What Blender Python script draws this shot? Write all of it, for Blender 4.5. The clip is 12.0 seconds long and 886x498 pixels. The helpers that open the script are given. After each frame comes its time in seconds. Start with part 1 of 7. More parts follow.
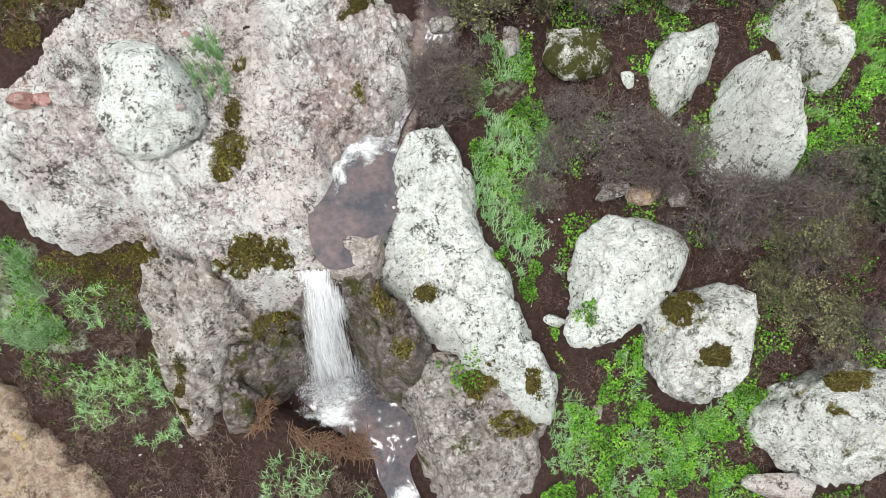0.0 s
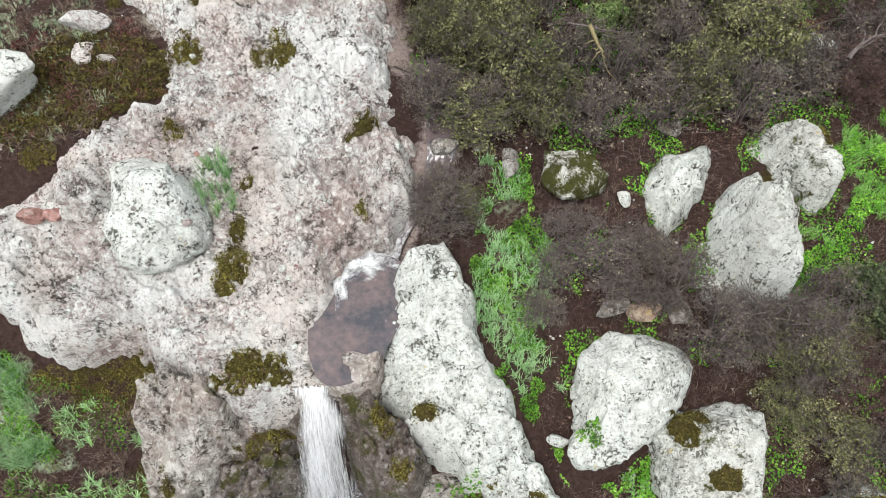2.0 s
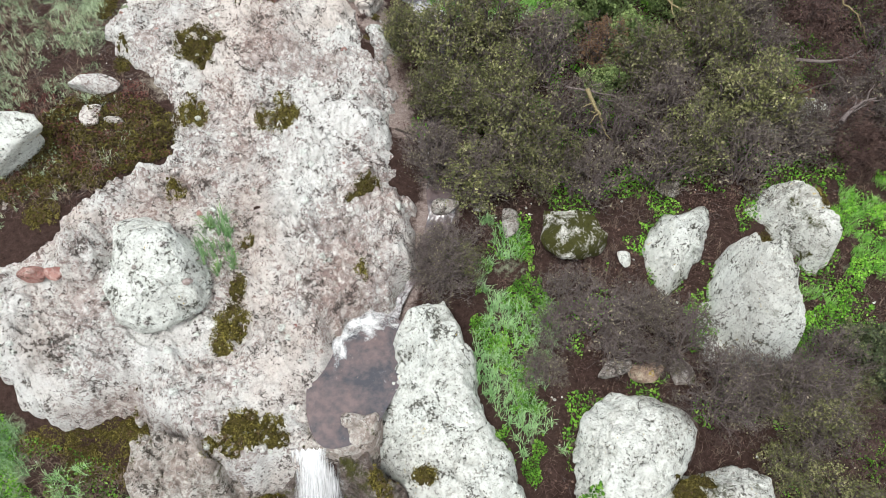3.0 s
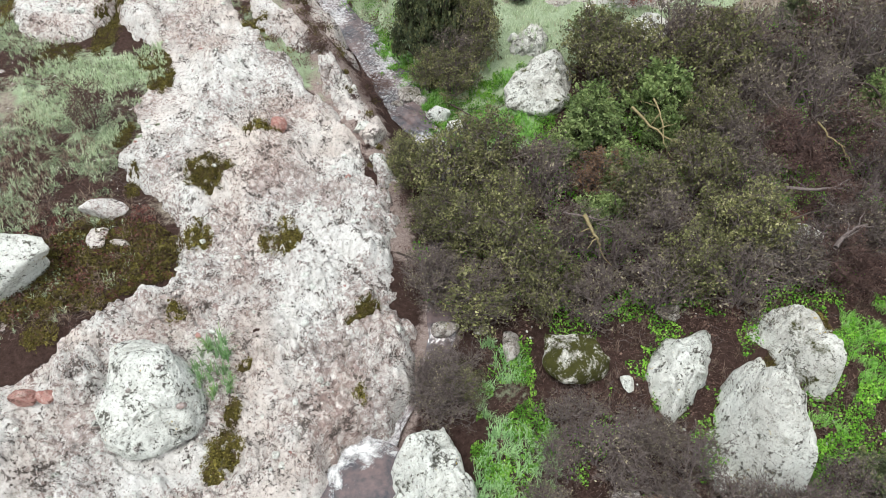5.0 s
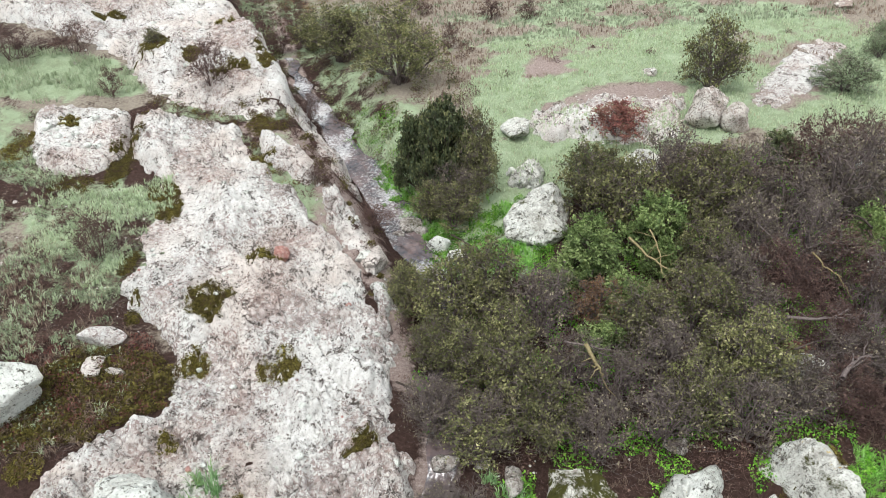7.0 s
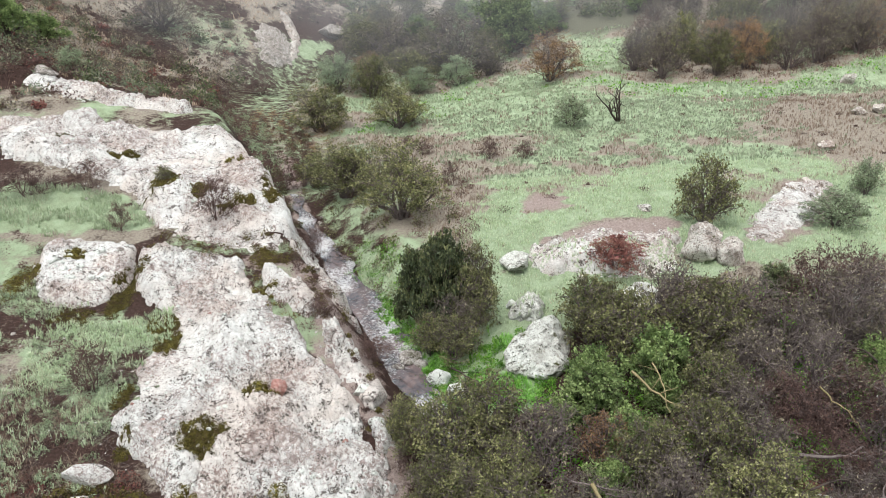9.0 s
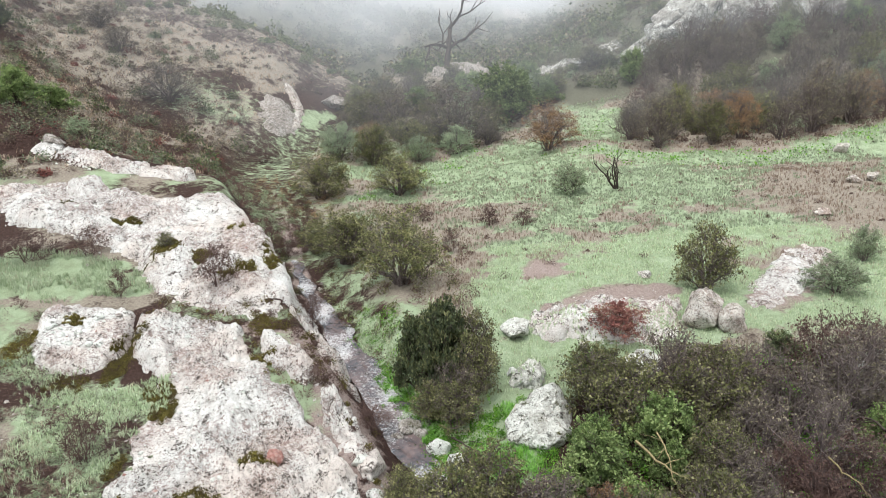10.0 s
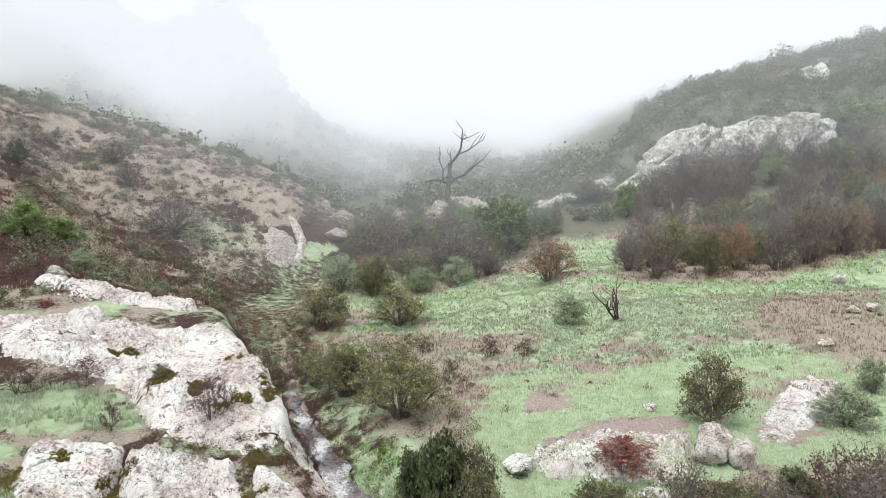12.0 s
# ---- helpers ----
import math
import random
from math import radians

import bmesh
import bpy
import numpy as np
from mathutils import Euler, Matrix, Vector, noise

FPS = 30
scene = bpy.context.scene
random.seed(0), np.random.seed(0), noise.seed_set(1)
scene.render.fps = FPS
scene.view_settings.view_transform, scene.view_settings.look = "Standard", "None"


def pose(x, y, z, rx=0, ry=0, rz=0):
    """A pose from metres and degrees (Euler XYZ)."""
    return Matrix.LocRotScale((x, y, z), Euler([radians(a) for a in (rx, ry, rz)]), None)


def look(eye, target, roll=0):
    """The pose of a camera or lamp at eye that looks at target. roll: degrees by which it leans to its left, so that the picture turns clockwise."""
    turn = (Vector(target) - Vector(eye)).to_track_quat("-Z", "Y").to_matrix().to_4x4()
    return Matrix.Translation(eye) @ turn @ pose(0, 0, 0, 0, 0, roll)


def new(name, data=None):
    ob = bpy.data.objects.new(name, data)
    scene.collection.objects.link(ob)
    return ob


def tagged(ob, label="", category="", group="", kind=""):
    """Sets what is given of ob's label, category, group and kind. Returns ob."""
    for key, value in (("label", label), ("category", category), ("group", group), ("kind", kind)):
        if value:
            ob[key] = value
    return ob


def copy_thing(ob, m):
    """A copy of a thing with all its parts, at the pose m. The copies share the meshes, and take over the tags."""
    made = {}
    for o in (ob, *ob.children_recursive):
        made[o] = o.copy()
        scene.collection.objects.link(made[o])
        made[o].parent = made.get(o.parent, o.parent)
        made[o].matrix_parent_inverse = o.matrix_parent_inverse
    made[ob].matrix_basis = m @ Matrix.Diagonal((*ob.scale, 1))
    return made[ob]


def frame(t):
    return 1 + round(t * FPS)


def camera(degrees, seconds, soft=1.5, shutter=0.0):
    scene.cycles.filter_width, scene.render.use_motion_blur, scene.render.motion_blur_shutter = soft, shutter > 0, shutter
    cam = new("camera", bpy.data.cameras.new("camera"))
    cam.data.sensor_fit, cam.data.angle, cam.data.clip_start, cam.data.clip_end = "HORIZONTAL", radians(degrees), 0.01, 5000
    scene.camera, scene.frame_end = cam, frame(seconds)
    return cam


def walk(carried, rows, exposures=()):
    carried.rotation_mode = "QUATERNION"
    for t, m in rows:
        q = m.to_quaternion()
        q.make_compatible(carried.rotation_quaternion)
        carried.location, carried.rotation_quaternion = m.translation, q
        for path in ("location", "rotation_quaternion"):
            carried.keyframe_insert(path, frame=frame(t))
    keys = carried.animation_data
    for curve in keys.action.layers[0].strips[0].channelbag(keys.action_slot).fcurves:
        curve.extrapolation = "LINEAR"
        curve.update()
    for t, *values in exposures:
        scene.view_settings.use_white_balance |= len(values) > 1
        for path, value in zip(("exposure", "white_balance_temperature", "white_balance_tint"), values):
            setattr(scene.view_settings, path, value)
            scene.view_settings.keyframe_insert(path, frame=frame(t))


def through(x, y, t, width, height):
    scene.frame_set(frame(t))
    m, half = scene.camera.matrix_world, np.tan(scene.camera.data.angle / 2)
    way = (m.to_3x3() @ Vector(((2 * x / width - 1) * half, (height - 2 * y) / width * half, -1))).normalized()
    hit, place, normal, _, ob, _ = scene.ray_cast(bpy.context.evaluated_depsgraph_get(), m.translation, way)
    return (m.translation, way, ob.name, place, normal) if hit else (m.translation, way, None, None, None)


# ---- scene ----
# The camera hangs still in the air and tilts up from the waterfall to the valley.
cam = camera(64.2, 12.0, soft=0.5)
EYE = 14.0
ROWS = [
    (0.0, 0.04, -64.01, -0.01), (0.5, 0.07, -61.69, -0.05), (1.0, 0.10, -59.36, -0.10), (1.5, 0.14, -57.02, -0.15),
    (2.0, 0.17, -54.65, -0.19), (2.5, 0.20, -52.26, -0.23), (3.0, 0.23, -49.84, -0.26), (5.0, 0.35, -39.89, -0.38),
    (5.5, 0.38, -37.33, -0.40), (6.0, 0.41, -34.74, -0.43), (6.5, 0.44, -32.13, -0.44), (7.0, 0.47, -29.49, -0.46),
    (9.0, 0.58, -18.78, -0.50), (9.5, 0.61, -16.09, -0.51), (10.0, 0.64, -13.40, -0.51), (10.5, 0.67, -10.72, -0.51),
    (11.0, 0.69, -8.06, -0.51), (11.5, 0.72, -5.43, -0.50), (12.0, 0.75, -2.83, -0.50),
]
walk(cam, [(t, pose(0, 0, EYE, 0, 0, yaw) @ pose(0, 0, 0, pitch) @ pose(0, 0, 0, 0, roll) @ pose(0, 0, 0, 90)) for t, yaw, pitch, roll in ROWS],
     [(0.0, 0.03), (7.0, 0.03), (12.0, 0.12)])

# ---- light: an overcast, foggy morning ----
world = bpy.data.worlds.new("world")
scene.world = world
world.use_nodes = True
wt = world.node_tree
bg = wt.nodes["Background"]
sky = wt.nodes.new("ShaderNodeTexSky")
sky.sky_type, sky.sun_disc = "NISHITA", False
sky.sun_elevation, sky.sun_rotation = radians(50), radians(200)
grey = wt.nodes.new("ShaderNodeHueSaturation")
grey.inputs["Saturation"].default_value = 0.25
grey.inputs["Value"].default_value = 0.10
veil = wt.nodes.new("ShaderNodeMix")
veil.data_type = "RGBA"
veil.inputs[0].default_value = 0.9
veil.inputs[7].default_value = (0.95, 1.0, 1.03, 1)
wt.links.new(sky.outputs[0], grey.inputs["Color"])
wt.links.new(grey.outputs[0], veil.inputs[6])
wt.links.new(veil.outputs[2], bg.inputs["Color"])
bg.inputs["Strength"].default_value = 1.45
sun = new("sun", bpy.data.lights.new("sun", "SUN"))
sun.data.energy, sun.data.angle, sun.data.color = 2.9, radians(20), (1.0, 0.985, 0.96)
sun.matrix_world = look((0, 0, 60), (14, 26, 0))

# ---- number helpers ----


def smooth(x, a, b):
    t = np.clip((x - a) / (b - a), 0, 1)
    return t * t * (3 - 2 * t)


def hashed(*ints):
    h = np.zeros(np.broadcast(*ints).shape, np.uint32)
    for k, i in enumerate(ints):
        h = (h ^ (i.astype(np.int64).astype(np.uint32) * np.uint32(374761393 + 668265262 * k))) * np.uint32(2246822519)
        h ^= h >> np.uint32(13)
    h = h * np.uint32(3266489917)
    return ((h ^ (h >> np.uint32(16))) & np.uint32(0xFFFFFF)) / float(0xFFFFFF)


def vnoise(x, y, z=None, seed=0):
    """Value noise from -1 to 1."""
    z = np.zeros_like(x) if z is None else z
    i, j, k = np.floor(x), np.floor(y), np.floor(z)
    f = [p - q for p, q in ((x, i), (y, j), (z, k))]
    f = [t * t * (3 - 2 * t) for t in f]
    s = np.full_like(i, seed)
    out = 0
    for a in (0, 1):
        for b in (0, 1):
            for c in (0, 1):
                w = (f[0] if a else 1 - f[0]) * (f[1] if b else 1 - f[1]) * (f[2] if c else 1 - f[2])
                out = out + w * hashed(i + a, j + b, k + c, s)
    return 2 * out - 1


def fbm(x, y, z=None, octaves=4, seed=0):
    out, amp = 0, 1.0
    for o in range(octaves):
        f = 2.03 ** o
        out = out + amp * vnoise(x * f + 17.3 * o, y * f - 9.1 * o, None if z is None else z * f + 4.7 * o, seed + o)
        amp *= 0.5
    return out


def worley(x, y, z=None, seed=0):
    """Distance to the nearest of scattered points, about 0 to 1."""
    z = np.zeros_like(x) if z is None else z
    i, j, k = np.floor(x), np.floor(y), np.floor(z)
    s = np.full_like(i, seed)
    best = np.full_like(x, 9.0)
    for a in (-1, 0, 1):
        for b in (-1, 0, 1):
            for c in (-1, 0, 1):
                p = [q + hashed(i + a, j + b, k + c, s + n) for n, q in enumerate((i + a, j + b, k + c))]
                best = np.minimum(best, (p[0] - x) ** 2 + (p[1] - y) ** 2 + (p[2] - z) ** 2)
    return np.sqrt(best)


def outside(px, py, poly):
    """Signed distance to a closed outline: positive inside it."""
    poly = np.asarray(poly, float)
    d = np.full(px.shape, 1e9)
    inn = np.zeros(px.shape, bool)
    for (ax, ay), (bx, by) in zip(poly, np.roll(poly, -1, 0)):
        ex, ey = bx - ax, by - ay
        t = np.clip(((px - ax) * ex + (py - ay) * ey) / (ex * ex + ey * ey + 1e-9), 0, 1)
        d = np.minimum(d, (px - ax - t * ex) ** 2 + (py - ay - t * ey) ** 2)
        with np.errstate(divide="ignore", invalid="ignore"):
            inn ^= ((ay > py) != (by > py)) & (px < ex * (py - ay) / (by - ay) + ax)
    return np.where(inn, 1, -1) * np.sqrt(d)


def rounded(poly, times=2):
    """An outline with its corners cut."""
    p = np.asarray(poly, float)
    for _ in range(times):
        q = np.roll(p, -1, 0)
        p = np.stack([0.75 * p + 0.25 * q, 0.25 * p + 0.75 * q], 1).reshape(-1, 2)
    return p


def mesh_of(name, verts, faces, mats, shade=True, mat_index=None):
    me = bpy.data.meshes.new(name)
    verts, faces = np.asarray(verts, np.float32), np.asarray(faces, np.int32)
    n, k = faces.shape
    me.vertices.add(len(verts))
    me.vertices.foreach_set("co", verts.ravel())
    me.loops.add(n * k)
    me.loops.foreach_set("vertex_index", faces.ravel())
    me.polygons.add(n)
    me.polygons.foreach_set("loop_start", np.arange(0, n * k, k, dtype=np.int32))
    me.polygons.foreach_set("loop_total", np.full(n, k, np.int32))
    for m in mats if isinstance(mats, (list, tuple)) else [mats]:
        me.materials.append(m)
    if mat_index is not None:
        me.polygons.foreach_set("material_index", np.asarray(mat_index, np.int32))
    me.polygons.foreach_set("use_smooth", np.full(n, shade, bool))
    me.update(calc_edges=True)
    me.validate()
    return me


def thing(name, label, category, at=(0, 0, 0), group="", kind=""):
    ob = new(name)
    ob.empty_display_size = 0.1
    ob.location = at
    return tagged(ob, label, category, group, kind)


def part(name, me, parent, label=""):
    ob = new(name, me)
    ob.parent = parent
    return tagged(ob, label)


def grid_faces(nx, ny, keep=None):
    """Quads of a grid whose points run ny rows of nx."""
    i = np.arange(ny - 1)[:, None] * nx + np.arange(nx - 1)[None, :]
    f = np.stack([i, i + 1, i + nx + 1, i + nx], -1).reshape(-1, 4)
    return f if keep is None else f[keep[f].any(1)]


def tidy(verts, faces):
    used = np.zeros(len(verts), bool)
    used[faces] = True
    to = np.cumsum(used) - 1
    return verts[used], to[faces]


# ---- the lie of the land ----
def stream_x(y):
    return np.interp(y, [-20, 2.3, 3.3, 4.5, 6.3, 8.4, 10, 12, 17, 22, 24.5, 30.5, 37.5, 50, 68, 90, 107, 130, 300],
                     [-1, -1, -1.2, -2.75, -2.65, -2.1, -1.4, -0.2, 0.2, -1.2, -2.3, -5.1, -8.2, -12, -18, -19, -16, -14, -20])


def stream_z(y):
    return np.interp(y, [-20, 2.3, 3.5, 5.3, 5.9, 6.4, 10, 11, 12.2, 15, 24.5, 30, 37, 50, 68, 107, 130, 300],
                     [-8, -5, -4.4, -4.2, -2.2, -0.25, -0.2, 0.3, 1.1, 1.5, 1.9, 2.4, 3.0, 3.9, 4.9, 6.5, 8, 8])


def plane_a(x, y):
    """The sloping shelf of rock beside the stream."""
    return 0.8 + 0.22 * (y - 9) - 0.03 * (x + 3)


def land(x, y):
    """Height of the bare ground."""
    xs, zs = stream_x(y), stream_z(y)
    off = x - xs
    u, v = np.maximum(-off, 0), np.maximum(off, 0)
    # left bank: front slope, shelf, hillside
    shelf = plane_a(x, y) - 0.3
    front = np.interp(y, [-20, 0, 3, 6, 8.5, 10], [-9, -4.7, -3.6, -2.0, -0.1, 0.6])
    left = np.where(y < 9, np.minimum(shelf, front), shelf)
    hill = zs + 0.25 * np.minimum(u, 50) + 0.008 * np.minimum(u, 38) ** 2
    left = left + (hill - left) * smooth(y, 40, 56)
    left = left + (10 + 0.05 * u - left) * smooth(y, 114, 140)
    # right bank: boulder slope, grove, meadow, far hillside
    right = np.interp(y, [-20, 0, 3, 6, 9, 12, 16, 22, 26, 30, 80], [-9, -4.9, -3.7, -1.9, -0.5, 0.7, 1.5, 2.3, 3.2, 3.9, 6.8])
    right = right + 0.03 * np.minimum(v, 60) * smooth(y, 4, 14)
    right = right + 0.062 * np.clip(x - 6, -10, 48) * smooth(y, 30, 44) * (1 - smooth(y, 84, 112))
    right = right + 0.26 * np.clip(y - 82, 0, 30) + 0.05 * np.maximum(y - 112, 0)
    right = right + np.minimum(0.5 * np.maximum(y - 80, 0), 12 + 0.3 * np.clip(x - 20, 0, 90)) * smooth(x, 6, 44)
    side = np.where(off < 0, left, right)
    half = np.interp(y, [-20, 3, 4.5, 6.2, 7, 9.5, 11, 40, 80], [0.6, 0.7, 1.5, 0.6, 0.9, 0.8, 0.35, 0.8, 1.0])
    wide = np.interp(y, [-20, 3, 6, 9, 14, 24, 40, 60], [1.2, 1.2, 0.5, 0.6, 1.4, 2.2, 3.5, 6.0])
    z = zs + (side - zs) * smooth(np.abs(off), half, half + wide)
    # a spur of the left hillside that closes the valley, and the mountain behind
    crest = np.interp(x, [-300, -110, -69, -43, -25, -13, -4, 10], [40, 37, 33, 26, 19.5, 12.5, 6, 0])
    z = np.maximum(z, crest - np.where(y < 110, 0.36 * (110 - y), 0.2 * (y - 110)))
    back = 10 + 0.27 * (y - 125) + 0.0016 * np.minimum(np.maximum(np.abs(x + 10) - 20, 0), 110) ** 2 + 7 * fbm(x * 0.02, y * 0.02, octaves=3, seed=8)
    z = np.where(y > 118, np.maximum(z, back), z)
    z = z + np.where(y > 118, 42 * np.exp(-((x + 100) / 34) ** 2 - ((y - 178) / 24) ** 2) + 30 * np.exp(-((x + 58) / 16) ** 2 - ((y - 190) / 16) ** 2), 0)
    rough = smooth(y, 20, 80)
    z = z + fbm(x * 0.16, y * 0.16, octaves=3, seed=3) * (0.10 + 0.5 * rough) * smooth(np.abs(off), 0.5, 3)
    return z


def land_at(x, y):
    return float(land(np.array([float(x)]), np.array([float(y)]))[0])

# ---- materials ----
class Nodes:
    """A node material under construction."""

    def __init__(self, name):
        self.m = bpy.data.materials.new(name)
        self.m.use_nodes = True
        self.t = self.m.node_tree
        self.b = self.t.nodes["Principled BSDF"]
        self.out = self.t.nodes["Material Output"]
        self.pos = self.t.nodes.new("ShaderNodeNewGeometry")

    def node(self, kind, **sets):
        n = self.t.nodes.new(kind)
        for k, v in sets.items():
            n.inputs[k].default_value = v
        return n

    def link(self, a, b):
        self.t.links.new(a, b)

    def noise(self, scale, detail=4, rough=0.55, warp=0.0, at=None):
        n = self.node("ShaderNodeTexNoise", Scale=scale, Detail=detail, Roughness=rough, Distortion=warp)
        self.link(at or self.pos.outputs["Position"], n.inputs["Vector"])
        return n.outputs["Fac"]

    def cells(self, scale, feature="F1", warp=0.7):
        """Cells of uneven shape."""
        w = self.node("ShaderNodeTexNoise", Scale=scale * 0.7, Detail=3.0)
        self.link(self.pos.outputs["Position"], w.inputs["Vector"])
        v = self.t.nodes.new("ShaderNodeVectorMath")
        v.operation = "MULTIPLY_ADD"
        self.link(w.outputs["Color"], v.inputs[0])
        v.inputs[1].default_value = (2 * warp / scale,) * 3
        self.link(self.pos.outputs["Position"], v.inputs[2])
        n = self.node("ShaderNodeTexVoronoi", Scale=scale)
        n.feature = feature
        self.link(v.outputs[0], n.inputs["Vector"])
        return n

    def ramp(self, fac, *stops):
        n = self.t.nodes.new("ShaderNodeValToRGB")
        e = n.color_ramp.elements
        while len(e) < len(stops):
            e.new(0.5)
        for el, (p, c) in zip(e, stops):
            el.position = p
            el.color = (*c, 1) if isinstance(c, tuple) else (c, c, c, 1)
        self.link(fac, n.inputs[0])
        return n.outputs[0]

    def mix(self, fac, a, b, how="MIX"):
        n = self.t.nodes.new("ShaderNodeMix")
        n.data_type, n.blend_type = "RGBA", how
        for slot, v in ((0, fac), (6, a), (7, b)):
            if isinstance(v, (int, float)):
                n.inputs[slot].default_value = v if slot == 0 else (v, v, v, 1)
            elif isinstance(v, tuple):
                n.inputs[slot].default_value = (*v, 1)
            else:
                self.link(v, n.inputs[slot])
        return n.outputs[2]

    def math(self, op, a, b=0.0):
        n = self.t.nodes.new("ShaderNodeMath")
        n.operation = op
        for slot, v in ((0, a), (1, b)):
            if isinstance(v, (int, float)):
                n.inputs[slot].default_value = v
            else:
                self.link(v, n.inputs[slot])
        return n.outputs[0]

    def bump(self, height, strength, distance):
        n = self.node("ShaderNodeBump", Strength=strength, Distance=distance)
        self.link(height, n.inputs["Height"])
        self.link(n.outputs[0], self.b.inputs["Normal"])

    def done(self, colour, rough=0.9, spec=0.2):
        if isinstance(colour, tuple):
            self.b.inputs["Base Color"].default_value = (*colour, 1)
        else:
            self.link(colour, self.b.inputs["Base Color"])
        if isinstance(rough, (int, float)):
            self.b.inputs["Roughness"].default_value = rough
        else:
            self.link(rough, self.b.inputs["Roughness"])
        self.b.inputs["Specular IOR Level"].default_value = spec
        return self.m


def rock_material(name, pale, warm, dark, lichen, mossy=0.0, blushed=0.15, vary=0.35, grain=1.0, weathered=0.5, yellow=0.0):
    """Weathered volcanic breccia: a warm matrix, pale clasts and crusts of lichen, dark specks in the pits."""
    k = Nodes(name)
    g = grain
    broad, mid = k.noise(0.45 * g, 3), k.noise(2.2 * g, 5, 0.6, 0.6)
    crusty, fine = k.noise(6.0 * g, 9, 0.74, 0.3), k.noise(15 * g, 4, 0.65)
    clast, chip = k.cells(6.5 * g, "F1", 0.5), k.cells(15 * g, "F1", 0.5)
    which = k.math("ADD", k.math("MULTIPLY", clast.outputs["Color"], 0.55), k.math("MULTIPLY", chip.outputs["Color"], 0.45))
    between = tuple(0.5 * a + 0.5 * b for a, b in zip(warm, pale))
    col = k.ramp(which, (0.25, tuple(0.85 * c for c in warm)), (0.48, tuple(0.7 * a + 0.3 * b for a, b in zip(warm, pale))), (0.62, between), (0.78, pale))
    shift = k.math("MULTIPLY", k.math("SUBTRACT", broad, 0.5), 0.6 * vary)
    crust = k.math("ADD", k.math("ADD", k.math("MULTIPLY", crusty, 0.42), k.math("MULTIPLY", fine, 0.58)), shift)
    spread_ = k.ramp(crust, (lichen + 0.028, 0.0), (lichen + 0.042, 1.0))
    col = k.mix(spread_, col, k.mix(k.ramp(fine, (0.35, 0.0), (0.6, 1.0)), tuple(0.88 * c for c in pale), pale))
    joint = k.math("MULTIPLY", k.ramp(clast.outputs["Distance"], (0.50, 0.0), (0.80, 0.6)), k.ramp(crust, (lichen - 0.03, 1.0), (lichen + 0.07, 0.25)))
    col = k.mix(joint, col, tuple(0.55 * w for w in warm))
    blush = k.ramp(k.noise(0.33, 4, 0.6, 0.5), (0.45, 0.0), (0.62, blushed))
    col = k.mix(blush, col, k.mix(1.0, col, (0.84, 0.70, 0.64), "MULTIPLY"))
    worn = k.math("ADD", k.math("MULTIPLY", k.noise(0.8 * g, 5, 0.65, 0.8), 0.5), k.math("MULTIPLY", fine, 0.5))
    col = k.mix(k.ramp(worn, (0.53, 0.0), (0.57, 0.9 * weathered)), col, k.mix(crusty, tuple(0.45 * w for w in warm), tuple(1.1 * w for w in warm)))
    olive = k.math("ADD", k.math("MULTIPLY", k.noise(1.3 * g, 5, 0.65, 0.8), 0.5), k.math("MULTIPLY", k.noise(11 * g, 5, 0.7), 0.5))
    col = k.mix(k.ramp(olive, (0.56, 0.0), (0.59, 0.9 * weathered)), col, k.mix(fine, (0.06, 0.06, 0.04), (0.19, 0.19, 0.13)))
    pit_at = k.math("ADD", k.noise(12 * g, 6, 0.7, 0.4), k.math("MULTIPLY", k.math("SUBTRACT", mid, 0.5), 0.7))
    specks = k.math("ADD", k.math("MULTIPLY", k.noise(20 * g, 3, 0.6), 0.75), k.math("MULTIPLY", crusty, 0.25))
    pits = k.math("MAXIMUM", k.ramp(pit_at, (0.60, 0.0), (0.625, 0.92)), k.ramp(specks, (0.625, 0.0), (0.65, 0.75)))
    col = k.mix(pits, col, k.mix(fine, dark, tuple(1.8 * d for d in dark)))
    seam = k.cells(0.8 * g, "DISTANCE_TO_EDGE", 1.0)
    crack = k.math("MULTIPLY", k.ramp(seam.outputs["Distance"], (0.006, 0.9), (0.025, 0.0)), k.ramp(mid, (0.54, 0.0), (0.60, 0.8)))
    col = k.mix(crack, col, dark)
    if yellow:
        spots = k.math("ADD", k.math("MULTIPLY", k.noise(1.9, 6, 0.7, 0.6), 0.7), k.math("MULTIPLY", fine, 0.3))
        col = k.mix(k.ramp(spots, (0.66 - yellow, 0.0), (0.70 - yellow, 0.85)), col, k.mix(crusty, (0.42, 0.27, 0.05), (0.62, 0.48, 0.10)))
    if mossy:
        up = k.node("ShaderNodeSeparateXYZ")
        k.link(k.pos.outputs["Normal"], up.inputs[0])
        m = k.ramp(k.math("ADD", k.math("MULTIPLY", k.noise(1.7, 6, 0.65, 0.5), 0.7), k.math("MULTIPLY", fine, 0.3)), (0.60 - mossy, 0.0), (0.68 - mossy, 1.0))
        col = k.mix(m, col, k.mix(fine, (0.035, 0.04, 0.012), (0.09, 0.085, 0.02)))
    h = k.math("ADD", k.math("MULTIPLY", crusty, 1.0), k.math("SUBTRACT", k.math("ADD", k.math("MULTIPLY", fine, 0.45), k.math("MULTIPLY", spread_, 0.10)), k.math("MULTIPLY", clast.outputs["Distance"], 0.16)))
    h = k.math("SUBTRACT", h, k.math("ADD", k.math("MULTIPLY", pits, 0.16), k.math("MULTIPLY", crack, 0.3)))
    k.bump(h, 1.0, 0.11 / g)
    return k.done(col, 0.93, 0.15)


